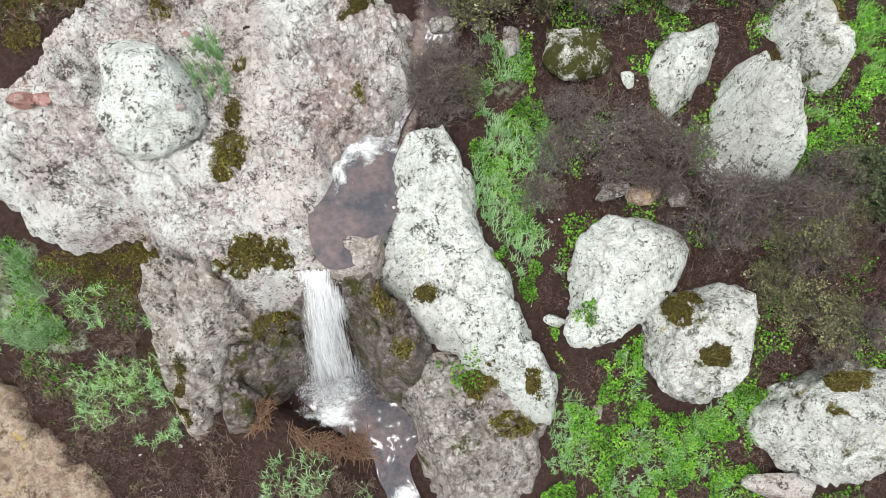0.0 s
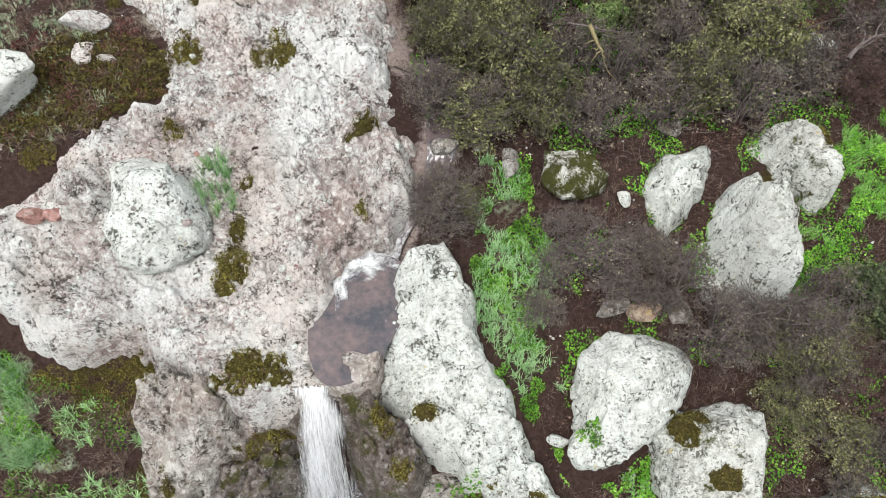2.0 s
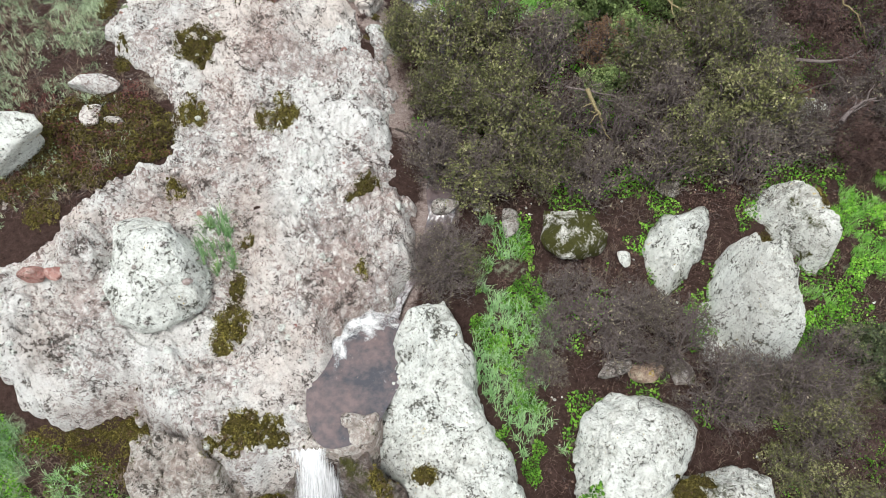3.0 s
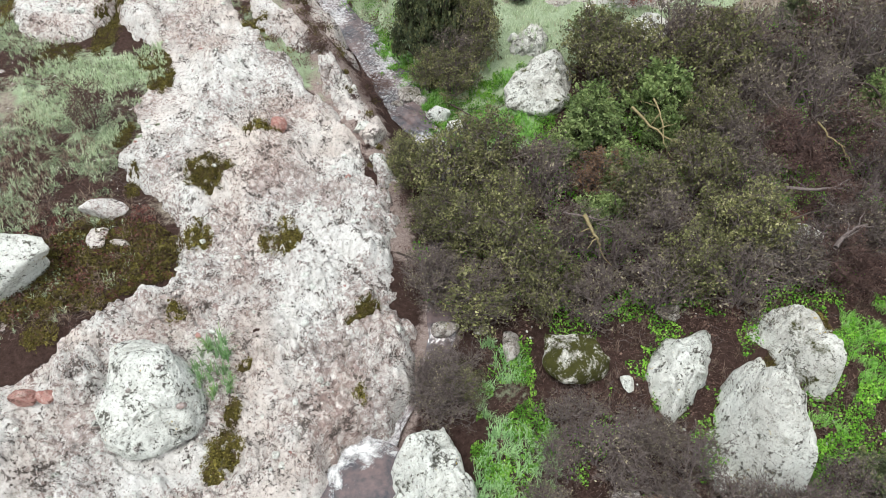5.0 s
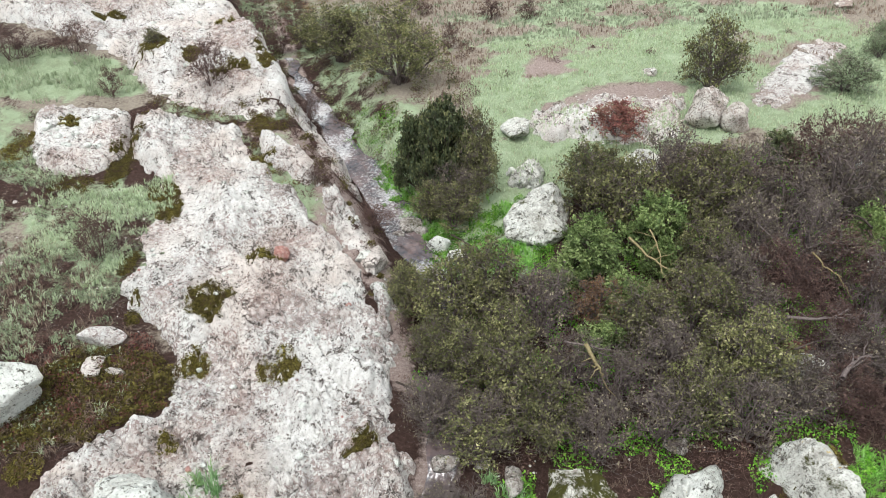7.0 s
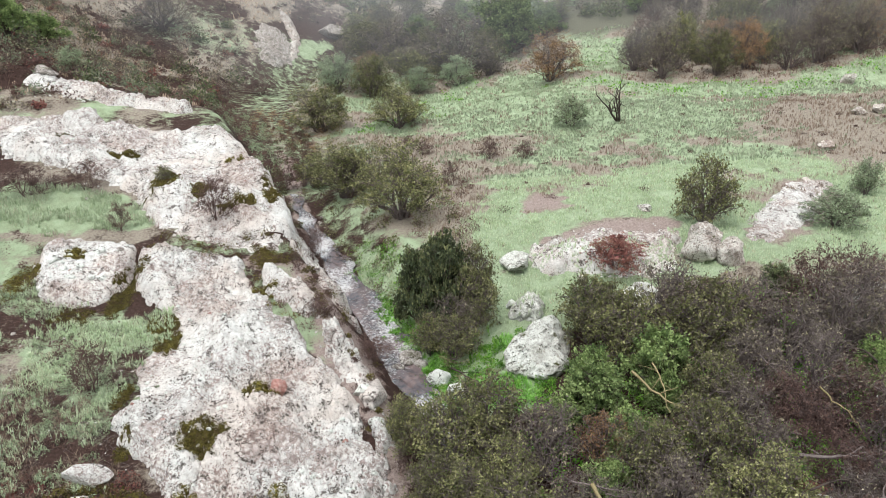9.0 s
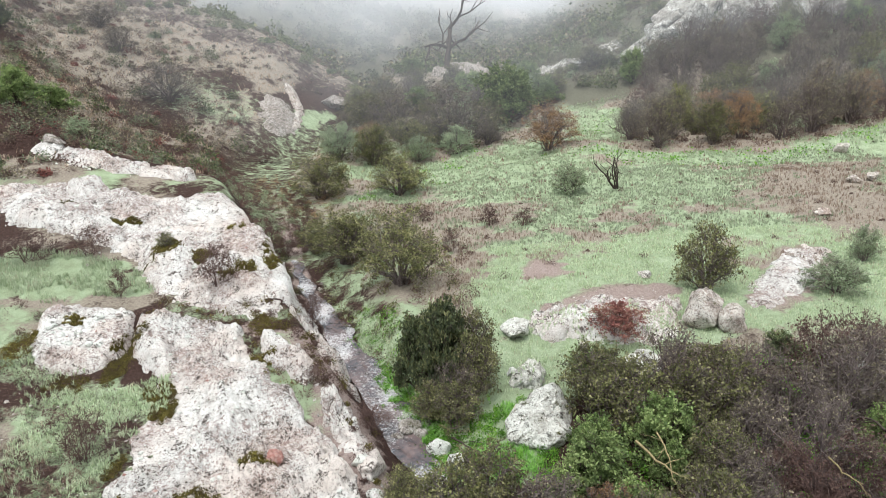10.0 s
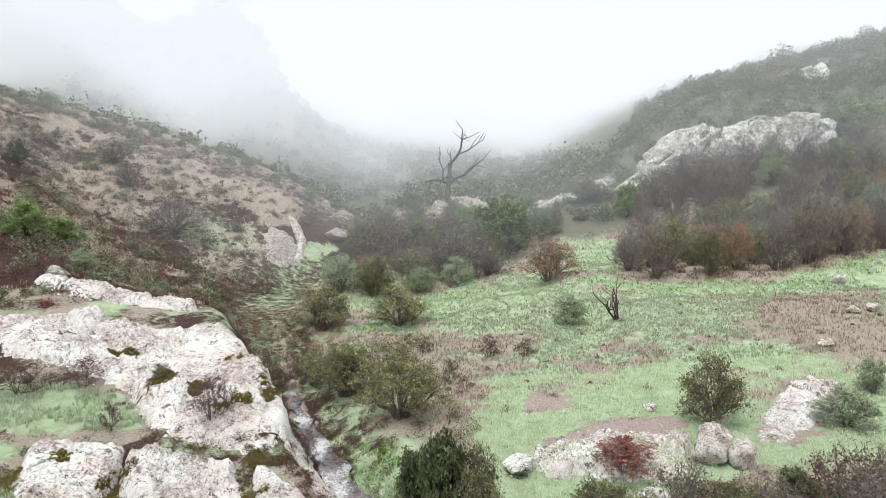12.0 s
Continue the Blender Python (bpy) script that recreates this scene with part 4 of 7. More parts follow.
# far outcrops on the hillside
def crag(label, blocks, material, seed, detail=5, rough=1.0):
    """An outcrop of great blocks: balls cut by planes into slabs, cracked and pitted all round."""
    bm = bmesh.new()
    bmesh.ops.create_icosphere(bm, subdivisions=detail, radius=1)
    ball = np.array([v.co[:] for v in bm.verts])
    tri = np.array([[v.index for v in q.verts] for q in bm.faces])
    bm.free()
    r = np.random.default_rng(seed)
    vs, fs = [], []
    for n, (x, y, z, w, d, h, turn, lean, pitch) in enumerate(blocks):
        p = np.sign(ball) * np.abs(ball) ** 0.62
        for _ in range(14):
            c = r.normal(size=3)
            c /= np.linalg.norm(c)
            over = p @ c - r.uniform(0.72, 1.05)
            p = p - np.outer(np.maximum(over, 0) * 0.96, c)
        q = p * np.array([w, d, h]) / 2
        f = 0.55 * fbm(q[:, 0] * 0.22, q[:, 1] * 0.22, q[:, 2] * 0.22, seed=seed + n)
        f -= 0.9 * np.clip(1 - np.abs(fbm(q[:, 0] * 0.16 + 3, q[:, 1] * 0.16, q[:, 2] * 0.24, octaves=3, seed=seed + 7 + n)) / 0.09, 0, 1)
        f += 0.30 * fbm(q[:, 0] * 0.8, q[:, 1] * 0.8, q[:, 2] * 0.8, octaves=4, seed=seed + 9) - 0.25 * worley(q[:, 0] * 0.9, q[:, 1] * 0.9, q[:, 2] * 0.9, seed=seed)
        q = q + ball * (rough * f)[:, None]
        m = np.array(pose(x, y, z, pitch, lean, turn))
        vs.append(q @ m[:3, :3].T + m[:3, 3])
        fs.append(tri + n * len(ball))
    return tagged(new("outcrop", mesh_of("outcrop", np.concatenate(vs), np.concatenate(fs), material)), label, "rock outcrop")


for crag_ in [(46.0, 99.5, 24.6, 12.5, 9, 9.6, -6, 0, 8), (40.0, 100.5, 23.6, 7.5, 8, 7.0, 10, -16, 6), (32.0, 100.0, 22.6, 12.5, 7.5, 5.6, 4, -33, 8), (26.5, 100.5, 18.6, 9.5, 7, 4.2, 0, -36, 4), (49.5, 98.2, 22.8, 4.2, 5, 7.0, 12, 14, 4), (36.0, 98.6, 22.4, 5.5, 4, 3.6, 20, -20, 10)]:
    crag("great pale block of the cliff outcrop above the grove", [crag_], ROCK_FAR, 300 + int(crag_[0]))
rock_mass("pale rock knoll under the dead tree", [(-4, 111), (-1, 109), (4, 110), (6, 113), (3, 116), (-3, 115)], above(0.9), 1.6, 0.2, ROCK_GREY, 0.8, 2.0, "outcrop", "rock outcrop", seed=310)
rock_mass("pale ridge rock between knoll and cliff", [(12, 105), (18, 103), (24, 103), (25, 106), (18, 107), (12, 108)], above(0.7), 1.2, 0.3, ROCK_FAR, 0.8, 2.5, "outcrop", "rock outcrop", seed=320)
rock_mass("grey wet rock slab below the upper cascade", [(-22.5, 84), (-20.0, 83), (-19.0, 87), (-19.5, 91), (-22.0, 94), (-24.5, 90)], above(0.35), 1.0, 0.25, ROCK_GREY, 0.8, 1.6, "outcrop", "rock outcrop", seed=330)
rock_mass("pale rock chute of the upper cascade", [(-20.0, 86.5), (-18.7, 87), (-19.0, 93), (-21.0, 98), (-24, 99), (-22.5, 96.5), (-20.2, 92.5)], above(0.5), 0.8, 0.2, ROCK_CLIFF, 0.4, 1.5, "outcrop", "rock outcrop", seed=340)
for crag_ in [(80, 124, land_at(80, 124) + 1.5, 13, 8, 7, 0, -18, 0), (89, 126, land_at(89, 126) + 1.5, 12, 8, 6, 15, -8, 0), (60, 120, land_at(60, 120) + 1.0, 5, 4, 4, 0, -10, 0)]:
    crag("pale crag on the misty ridge top", [crag_], ROCK_FAR, 370 + int(crag_[0]))


boulder("square boulder capped with dark moss", 3.26, 11.65, 1.63, 1.5, 1.1, 0, 2, ROCK_CAPPED)
boulder("small upright grey stone in green leaves", 1.61, 11.95, 0.53, 0.96, 0.43, 0, 3, ROCK_GREY)
boulder("grey boulder half under bare shrubs", 3.94, 8.52, 0.98, 0.51, 0.68, 20, 4, ROCK_GREY)
boulder("yellowish flat-topped stone on a boulder", 4.76, 8.51, 0.86, 0.53, 0.60, 0, 5, ROCK_TAN)
boulder("grey stone under bare shrubs", 5.53, 8.47, 0.64, 0.71, 0.45, 0, 6, ROCK_GREY)
boulder("small pale stone wedged beside the boulder", 2.64, 5.84, 0.58, 0.33, 0.35, 0, 7, ROCK_WHITE)
boulder("small white stone in leaf litter", 4.43, 11.14, 0.33, 0.55, 0.27, 0, 8, ROCK_WHITE)
boulder("low pitted pale rock in leaf litter", 7.97, 2.29, 1.74, 0.78, 0.87, 0, 9, ROCK_PINK)
boulder("slim grey stone in grass", 3.73, 3.99, 0.26, 0.47, 0.18, 0, 10, ROCK_GREY)
boulder("pale boulder with mossy foot", -10.89, 13.36, 2.33, 2.43, 1.63, 0, 11, ROCK_WHITE)
boulder("small pale stone in moss", -9.45, 15.46, 1.30, 0.79, 0.78, 0, 12, ROCK_PINK)
boulder("small pale stone in moss", -9.31, 14.61, 0.59, 0.78, 0.35, 0, 13, ROCK_PINK)
boulder("flat pale stone in moss", -8.71, 14.49, 0.72, 0.32, 0.29, 0, 14, ROCK_PINK)
boulder("red stone on the rock shelf", -9.48, 9.95, 0.76, 0.43, 0.46, 0, 16, ROCK_RED)
boulder("red stone on the rock shelf", -8.90, 9.93, 0.48, 0.34, 0.29, 0, 17, ROCK_RED)
boulder("round pink stone lying on the shelf", -5.19, 18.77, 0.61, 0.50, 0.55, 0, 18, ROCK_RED)
boulder("grey boulder beside the small cascade", 0.00, 12.18, 0.67, 0.72, 0.47, 0, 19, ROCK_GREY)
boulder("grey mossy stone by the cascade", 0.91, 12.39, 0.40, 0.38, 0.28, 0, 20, ROCK_GREY)
boulder("shaded boulder under bare shrubs", 9.20, 14.54, 1.87, 0.84, 1.50, 0, 21, ROCK_MOSSY)
boulder("grey stone under bare shrubs", 5.73, 12.89, 0.68, 0.53, 0.54, 0, 22, ROCK_GREY)
boulder("dark grey boulder in the stream", -1.39, 22.94, 0.77, 0.99, 0.62, 0, 23, ROCK_GREY)
boulder("grey stone at the stream edge", -0.92, 22.54, 0.55, 0.34, 0.44, 0, 24, ROCK_GREY)
boulder("pale round boulder below the oak", -0.21, 21.38, 0.95, 0.57, 0.76, 0, 25, ROCK_WHITE)
boulder("pale round boulder below the oak", 0.29, 20.44, 0.99, 0.45, 0.79, 0, 26, ROCK_WHITE)
boulder("grey stone at the stream edge", -1.84, 22.34, 0.53, 0.32, 0.42, 0, 27, ROCK_GREY)
boulder("pale boulder in the grass", 2.40, 24.98, 0.66, 0.59, 0.55, 0, 30, ROCK_WHITE)
boulder("mossy pale rock at the outcrop's end", 2.78, 27.89, 1.36, 1.23, 1.00, 0, 31, ROCK_MOSSY)
boulder("rounded white boulder leaning on its neighbour", 10.79, 28.72, 1.91, 1.72, 1.65, 0, 32, ROCK_CLIFF)
boulder("rounded white boulder leaning on its neighbour", 11.80, 28.05, 1.23, 1.11, 1.33, 0, 33, ROCK_CLIFF)
boulder("pale boulder in bare shrubs", 7.22, 25.31, 1.59, 1.43, 1.14, 0, 34, ROCK_MOSSY)
boulder("pale boulder in bare shrubs", 15.43, 24.19, 1.91, 1.72, 1.52, 0, 35, ROCK_MOSSY)
boulder("small pale stone in the meadow", 4.74, 29.97, 0.46, 0.41, 0.31, 0, 36, ROCK_CLIFF)
boulder("small pale stone in the meadow", 9.65, 33.83, 0.87, 0.79, 0.41, 0, 37, ROCK_PINK)
boulder("small pale stone in the meadow", 32.13, 59.06, 1.35, 1.21, 1.08, 0, 38, ROCK_CLIFF)
boulder("small pale stone in the meadow", 27.03, 47.48, 1.10, 0.99, 0.66, 0, 39, ROCK_CLIFF)
boulder("small pale stone in the meadow", 28.57, 48.08, 0.99, 0.89, 0.72, 0, 40, ROCK_CLIFF)
boulder("pale stone at the outcrop's side", 22.00, 41.47, 0.95, 0.85, 0.57, 0, 41, ROCK_CLIFF)
boulder("pale stone below the shelf", -2.66, 19.05, 0.62, 0.56, 0.50, 0, 44, ROCK_WHITE)
boulder("pale stone below the shelf", -2.06, 17.75, 0.51, 0.59, 0.41, 0, 45, ROCK_WHITE)
boulder("pale stone below the shelf", -2.27, 19.12, 0.90, 1.61, 0.63, 0, 46, ROCK_PINK)
boulder("pink-grey stone in the stream notch", -1.95, 6.95, 0.7, 0.45, 0.3, 0, 47, ROCK_CLIFF)
boulder("dark red boulder beside the fall", -3.89, 5.32, 0.5, 0.45, 0.35, 0, 48, ROCK_WET)
boulder("grey rock on the hillside", -25.74, 45.71, 1.56, 1.40, 0.80, 0, 49, ROCK_GREY)
boulder("white rock on the far slope", -30.43, 151.46, 4.96, 4.46, 2.97, 0, 50, ROCK_WHITE)
boulder("white rock on the far slope", -9.10, 137.57, 2.98, 2.68, 1.99, 0, 51, ROCK_WHITE)
boulder("white rock on the far slope", -9.24, 144.77, 1.51, 1.36, 1.63, 0, 52, ROCK_WHITE)
boulder("pale rock beside the upper cascade", -16.21, 98.40, 3.19, 2.87, 2.24, 0, 53, ROCK_GREY)

# ---- water ----
def water_strip(label, name, y0, y1, step, half, lift, foam, wave=0.03):
    ys_ = np.arange(y0, y1, step)
    across = np.linspace(-1, 1, 31)
    Y, A = np.meshgrid(ys_, across, indexing="ij")
    hw = half(Y)
    hw = hw * (1 + 0.35 * vnoise(Y * 0.9, np.sign(A) * 7.0, seed=62))
    X = stream_x(Y) + 0.25 * vnoise(Y * 0.7, 0 * Y, seed=63) + A * hw
    Z = stream_z(Y) + lift + wave * fbm(X * 3, Y * 3, octaves=3, seed=61)
    v = np.stack([X, Y, Z], -1).reshape(-1, 3)
    me_ = mesh_of(name, v, grid_faces(len(across), len(ys_)), WATER)
    me_.attributes.new("foam", "FLOAT", "POINT").data.foreach_set("value", foam(X, Y).ravel().astype(np.float32))
    return tagged(new(name, me_), label, "water", kind="structure")


def at_span(*pairs):
    return lambda y: np.interp(y, [p[0] for p in pairs], [p[1] for p in pairs])


# the even foam value pales the stream in place of reflected sky
water_strip("grey-brown stream running down a stony gully", "stream", 12.6, 41, 0.10, at_span((12, 0.4), (22, 0.6), (25, 0.82), (31, 0.66), (36, 0.42), (41, 0.25)), 0.16,
            lambda x, y: 0.33 + 0.3 * vnoise(x * 1.3, y * 0.8, seed=5), 0.06)
water_strip("small white cascade running into the pool", "cascade", 9.6, 12.8, 0.08, at_span((9.6, 0.5), (10.4, 0.35), (11.2, 0.28), (12.8, 0.4)), 0.14,
            lambda x, y: 0.22 + 0.35 * np.exp(-((y - 9.9) / 0.5) ** 2) + 0.15 * vnoise(x * 2, y * 2, seed=6), 0.07)
pool_ring = rounded([(-2.75, 7.1), (-2.8, 7.9), (-2.65, 9.0), (-2.3, 9.6), (-1.3, 9.5), (-0.95, 9.0), (-1.0, 8.5), (-1.4, 7.6), (-1.6, 6.9), (-2.1, 6.6), (-2.5, 6.6)], 3)


def pool(label, ring, z, foam, chop=0.01):
    mid = ring.mean(0)
    rim = np.concatenate([ring, ring[:1]])
    arm = rim - mid
    arm = arm * (1 + 0.28 / np.linalg.norm(arm, axis=1))[:, None]
    out = np.linspace(0.01, 1, 34)[:, None]
    X, Y = mid[0] + out * arm[None, :, 0], mid[1] + out * arm[None, :, 1]
    Z = z + chop * fbm(X * 3.5, Y * 3.5, octaves=3, seed=71)
    v = np.stack([X, Y, Z], -1).reshape(-1, 3)
    f_ = foam(X, Y)
    me_ = mesh_of("pool", v, grid_faces(len(rim), len(out))[:, ::-1], WATER)
    me_.attributes.new("foam", "FLOAT", "POINT").data.foreach_set("value", f_.ravel().astype(np.float32))
    return tagged(new("pool", me_), label, "water", kind="structure")


pool("still brown pool in a rock basin with foam at its head", pool_ring, -0.02,
     lambda x, y: 0.10 + 0.42 * smooth(y - 0.63 * (x + 2.0), 9.0, 9.4) + 0.08 * vnoise(x * 2, y * 2, seed=12))
water_strip("churned brown basin under the waterfall and its foaming outflow", "pool", -14.0, 5.5, 0.08, at_span((-14, 0.7), (1.0, 0.5), (2.3, 0.42), (3.0, 0.5), (3.5, 1.0), (3.9, 1.5), (5.3, 1.7)), 0.12,
            lambda x, y: 0.04 + 0.75 * np.exp(-(((x + 2.8) / 0.8) ** 2 + ((y - 4.75) / 0.5) ** 2)) + 0.45 * np.exp(-(((x + 3.7) / 0.3) ** 2 + ((y - 3.75) / 0.25) ** 2)) + 0.85 * smooth(-y, -2.7, -2.2) * (1 - smooth(-y, -1.7, -0.6)) * np.exp(-((x + 0.95) / 0.38) ** 2) + 0.12 * vnoise(x * 3, y * 3, seed=9), 0.07)

fall = thing("waterfall", "white waterfall pouring from the pool over a dark rock lip", "waterfall", (0, 0, 0))
r = np.random.default_rng(41)


def veil(name, label, half_top, half_base, throw, back, seed):
    """A sheet of falling water, folded lengthwise, ragged at its sides."""
    a, tau = np.linspace(-1, 1, 45), np.linspace(0, 1, 50)
    T, A = np.meshgrid(tau, a, indexing="ij")
    fold = vnoise(A * 9, T * 1.5, seed=seed)
    X = -2.72 - 0.10 * T + A * (half_top + (half_base - half_top) * T ** 1.4) + 0.03 * fold
    Y = 6.36 - back - throw * T + 0.10 * fold * T + 0.05 * vnoise(A * 22, T * 4, seed=seed + 1)
    Z = -0.08 - 3.95 * T ** 1.7 + 0 * A
    me_ = mesh_of(name, np.stack([X, Y, Z], -1).reshape(-1, 3), grid_faces(45, 50), VEIL)
    dense = 0.92 - 1.05 * np.abs(A + 0.3 * vnoise(T * 3, 0 * T, seed=seed)) ** 1.6 - 0.15 * T
    me_.attributes.new("foam", "FLOAT", "POINT").data.foreach_set("value", dense.ravel().astype(np.float32))
    return part(name, me_, fall, label)


veil("water_curtain", "dense white curtain of falling water", 0.36, 0.95, 1.42, 0.0, 81)
veil("back_curtain", "thin white water behind the curtain", 0.52, 1.12, 1.30, 0.05, 85)


def droplets(n, centre, spread, size, seed):
    r = np.random.default_rng(seed)
    c = np.array(centre) + r.normal(size=(n, 3)) * np.array(spread)
    c[:, 2] = centre[2] + np.abs(c[:, 2] - centre[2])
    s = size * r.uniform(0.4, 1.6, (n, 1, 1))
    shape = np.array([[1, 0, -0.3], [-0.5, 0.87, -0.3], [-0.5, -0.87, -0.3], [0, 0, 1.0]])
    turn = r.normal(size=(n, 4, 3)) * 0.3
    v = c[:, None, :] + s * (shape[None] + turn)
    f_ = np.array([[0, 1, 3], [1, 2, 3], [2, 0, 3], [0, 2, 1]])
    return v.reshape(-1, 3), (f_[None] + 4 * np.arange(n)[:, None, None]).reshape(-1, 3)


def foam_mound(name, label, cx, cy, z, rx, ry, rise, seed):
    g = np.linspace(-1.2, 1.2, 60)
    A, B = np.meshgrid(g, g)
    d = 1 - np.sqrt(A * A + B * B) + 0.35 * fbm(A * 2.2, B * 2.2, octaves=4, seed=seed)
    Z = z + rise * np.clip(d, 0, 1) * (0.7 + 0.6 * fbm(A * 6, B * 6, octaves=3, seed=seed + 1))
    me_ = mesh_of(name, np.stack([cx + A * rx, cy + B * ry, Z], -1).reshape(-1, 3), grid_faces(60, 60, (d > -0.35).ravel()), FOAM)
    me_.attributes.new("foam", "FLOAT", "POINT").data.foreach_set("value", np.clip(0.15 + 1.0 * d, -0.4, 1).ravel().astype(np.float32))
    return part(name, me_, fall, label)


foam_mound("foam", "white foam boiling at the foot of the fall", -2.85, 4.75, -4.12, 0.85, 0.55, 0.30, 91)
foam_mound("foam", "thin foam drifting over the basin", -2.75, 4.15, -4.12, 1.0, 0.5, 0.04, 95)
foam_mound("foam", "foam caught at the basin's edge", -3.75, 3.65, -4.14, 0.4, 0.25, 0.05, 97)
foam_mound("foam", "white foam where the small cascade meets the pool", -1.75, 9.4, 0.0, 0.8, 0.5, 0.2, 99)
foam_mound("foam", "foam along the pool's edge", -2.45, 8.9, 0.0, 0.3, 0.7, 0.05, 101)
sp = part("splash", mesh_of("splash", *droplets(2200, (-2.82, 4.80, -3.95), (0.42, 0.26, 0.16), 0.012, 3), FALL), fall, "white splash and foam at the foot")
sy = part("spray", mesh_of("spray", *droplets(700, (-3.0, 5.1, -3.4), (0.40, 0.25, 1.3), 0.010, 4), FALL), fall, "scattered drops of spray")
for o_ in (sp, sy):
    o_["kind"] = "stuff"

# ---- low cloud over the valley and haze before it, painted by glowing sheets ----
def cloud_material(name, base_z, soft, thick, grain, dip):
    k = Nodes(name)
    xyz = k.node("ShaderNodeSeparateXYZ")
    k.link(k.pos.outputs["Position"], xyz.inputs[0])
    clear = k.t.nodes.new("ShaderNodeAttribute")
    clear.attribute_name = "clear"
    n = k.noise(grain, 5, 0.55, 0.4)
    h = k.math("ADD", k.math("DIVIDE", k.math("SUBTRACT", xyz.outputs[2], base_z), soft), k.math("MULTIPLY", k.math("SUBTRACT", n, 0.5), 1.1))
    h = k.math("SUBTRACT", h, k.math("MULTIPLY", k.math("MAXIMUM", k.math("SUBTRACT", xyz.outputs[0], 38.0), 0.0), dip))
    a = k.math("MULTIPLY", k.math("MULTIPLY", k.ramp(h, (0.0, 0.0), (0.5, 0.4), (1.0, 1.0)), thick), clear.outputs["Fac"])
    # emission stands in for daylight scattered by the mist
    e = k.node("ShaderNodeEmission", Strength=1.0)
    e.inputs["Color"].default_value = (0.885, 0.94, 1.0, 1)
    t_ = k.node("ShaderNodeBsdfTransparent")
    m = k.node("ShaderNodeMixShader")
    k.link(a, m.inputs[0])
    k.link(t_.outputs[0], m.inputs[1])
    k.link(e.outputs[0], m.inputs[2])
    k.link(m.outputs[0], k.out.inputs["Surface"])
    return k.m


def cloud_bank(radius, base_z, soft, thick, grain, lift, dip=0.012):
    """A curved glowing sheet painted as mist, thinned out towards the slopes that it touches."""
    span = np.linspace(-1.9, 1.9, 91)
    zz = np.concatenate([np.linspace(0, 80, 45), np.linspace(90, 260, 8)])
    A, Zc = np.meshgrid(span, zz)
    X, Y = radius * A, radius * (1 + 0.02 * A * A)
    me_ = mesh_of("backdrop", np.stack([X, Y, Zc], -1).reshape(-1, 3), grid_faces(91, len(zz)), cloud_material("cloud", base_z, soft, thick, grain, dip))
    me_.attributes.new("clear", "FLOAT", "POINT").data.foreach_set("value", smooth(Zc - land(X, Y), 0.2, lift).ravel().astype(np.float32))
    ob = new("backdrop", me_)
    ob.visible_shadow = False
    return tagged(ob, "glowing see-through sheet standing for low white cloud and haze", "cloud", kind="structure")


# the sheets at 70 and 92 only lay pale haze over the slopes behind
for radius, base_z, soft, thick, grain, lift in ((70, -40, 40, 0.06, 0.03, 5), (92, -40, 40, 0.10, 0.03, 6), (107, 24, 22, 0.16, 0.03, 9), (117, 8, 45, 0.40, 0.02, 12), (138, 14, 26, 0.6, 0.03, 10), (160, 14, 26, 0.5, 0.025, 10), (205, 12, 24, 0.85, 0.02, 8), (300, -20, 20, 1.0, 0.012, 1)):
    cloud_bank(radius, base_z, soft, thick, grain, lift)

# ---- plants ----
def tubes(paths, sides):
    """Tapered tubes along polylines of (points, radii)."""
    vs, fs, n = [], [], 0
    ang = np.arange(sides) * 2 * np.pi / sides
    for pts, rad in paths:
        d = np.gradient(pts, axis=0)
        d /= np.linalg.norm(d, axis=1)[:, None] + 1e-9
        a = np.cross(d, [0.31, 0.17, 0.93])
        a /= np.linalg.norm(a, axis=1)[:, None] + 1e-9
        b = np.cross(d, a)
        ring = pts[:, None, :] + rad[:, None, None] * (np.cos(ang)[None, :, None] * a[:, None, :] + np.sin(ang)[None, :, None] * b[:, None, :])
        vs.append(ring.reshape(-1, 3))
        i, j = np.meshgrid(np.arange(len(pts) - 1), np.arange(sides), indexing="ij")
        q = n + np.stack([i * sides + j, i * sides + (j + 1) % sides, (i + 1) * sides + (j + 1) % sides, (i + 1) * sides + j], -1)
        fs.append(q.reshape(-1, 4))
        n += ring.shape[0] * sides
    return np.concatenate(vs), np.concatenate(fs)


def ribbons(paths, r):
    """Fine twigs as narrow tapering strips."""
    pts = np.stack([p for p, _ in paths])
    rad = np.stack([q for _, q in paths])
    side = np.cross(pts[:, -1] - pts[:, 0], r.normal(size=(len(pts), 3)))
    side /= np.linalg.norm(side, axis=1)[:, None] + 1e-9
    rad = rad * np.linspace(1, 0.35, pts.shape[1])[None]
    v = np.stack([pts - side[:, None] * rad[..., None], pts + side[:, None] * rad[..., None]], 2)
    n, k_ = pts.shape[:2]
    i, j = np.meshgrid(np.arange(n), np.arange(k_ - 1), indexing="ij")
    a = 2 * (i * k_ + j)
    return v.reshape(-1, 3), np.stack([a, a + 1, a + 3, a + 2], -1).reshape(-1, 4)


def joined(a, b):
    return np.concatenate([a[0], b[0]]), np.concatenate([a[1], b[1] + len(a[0])])


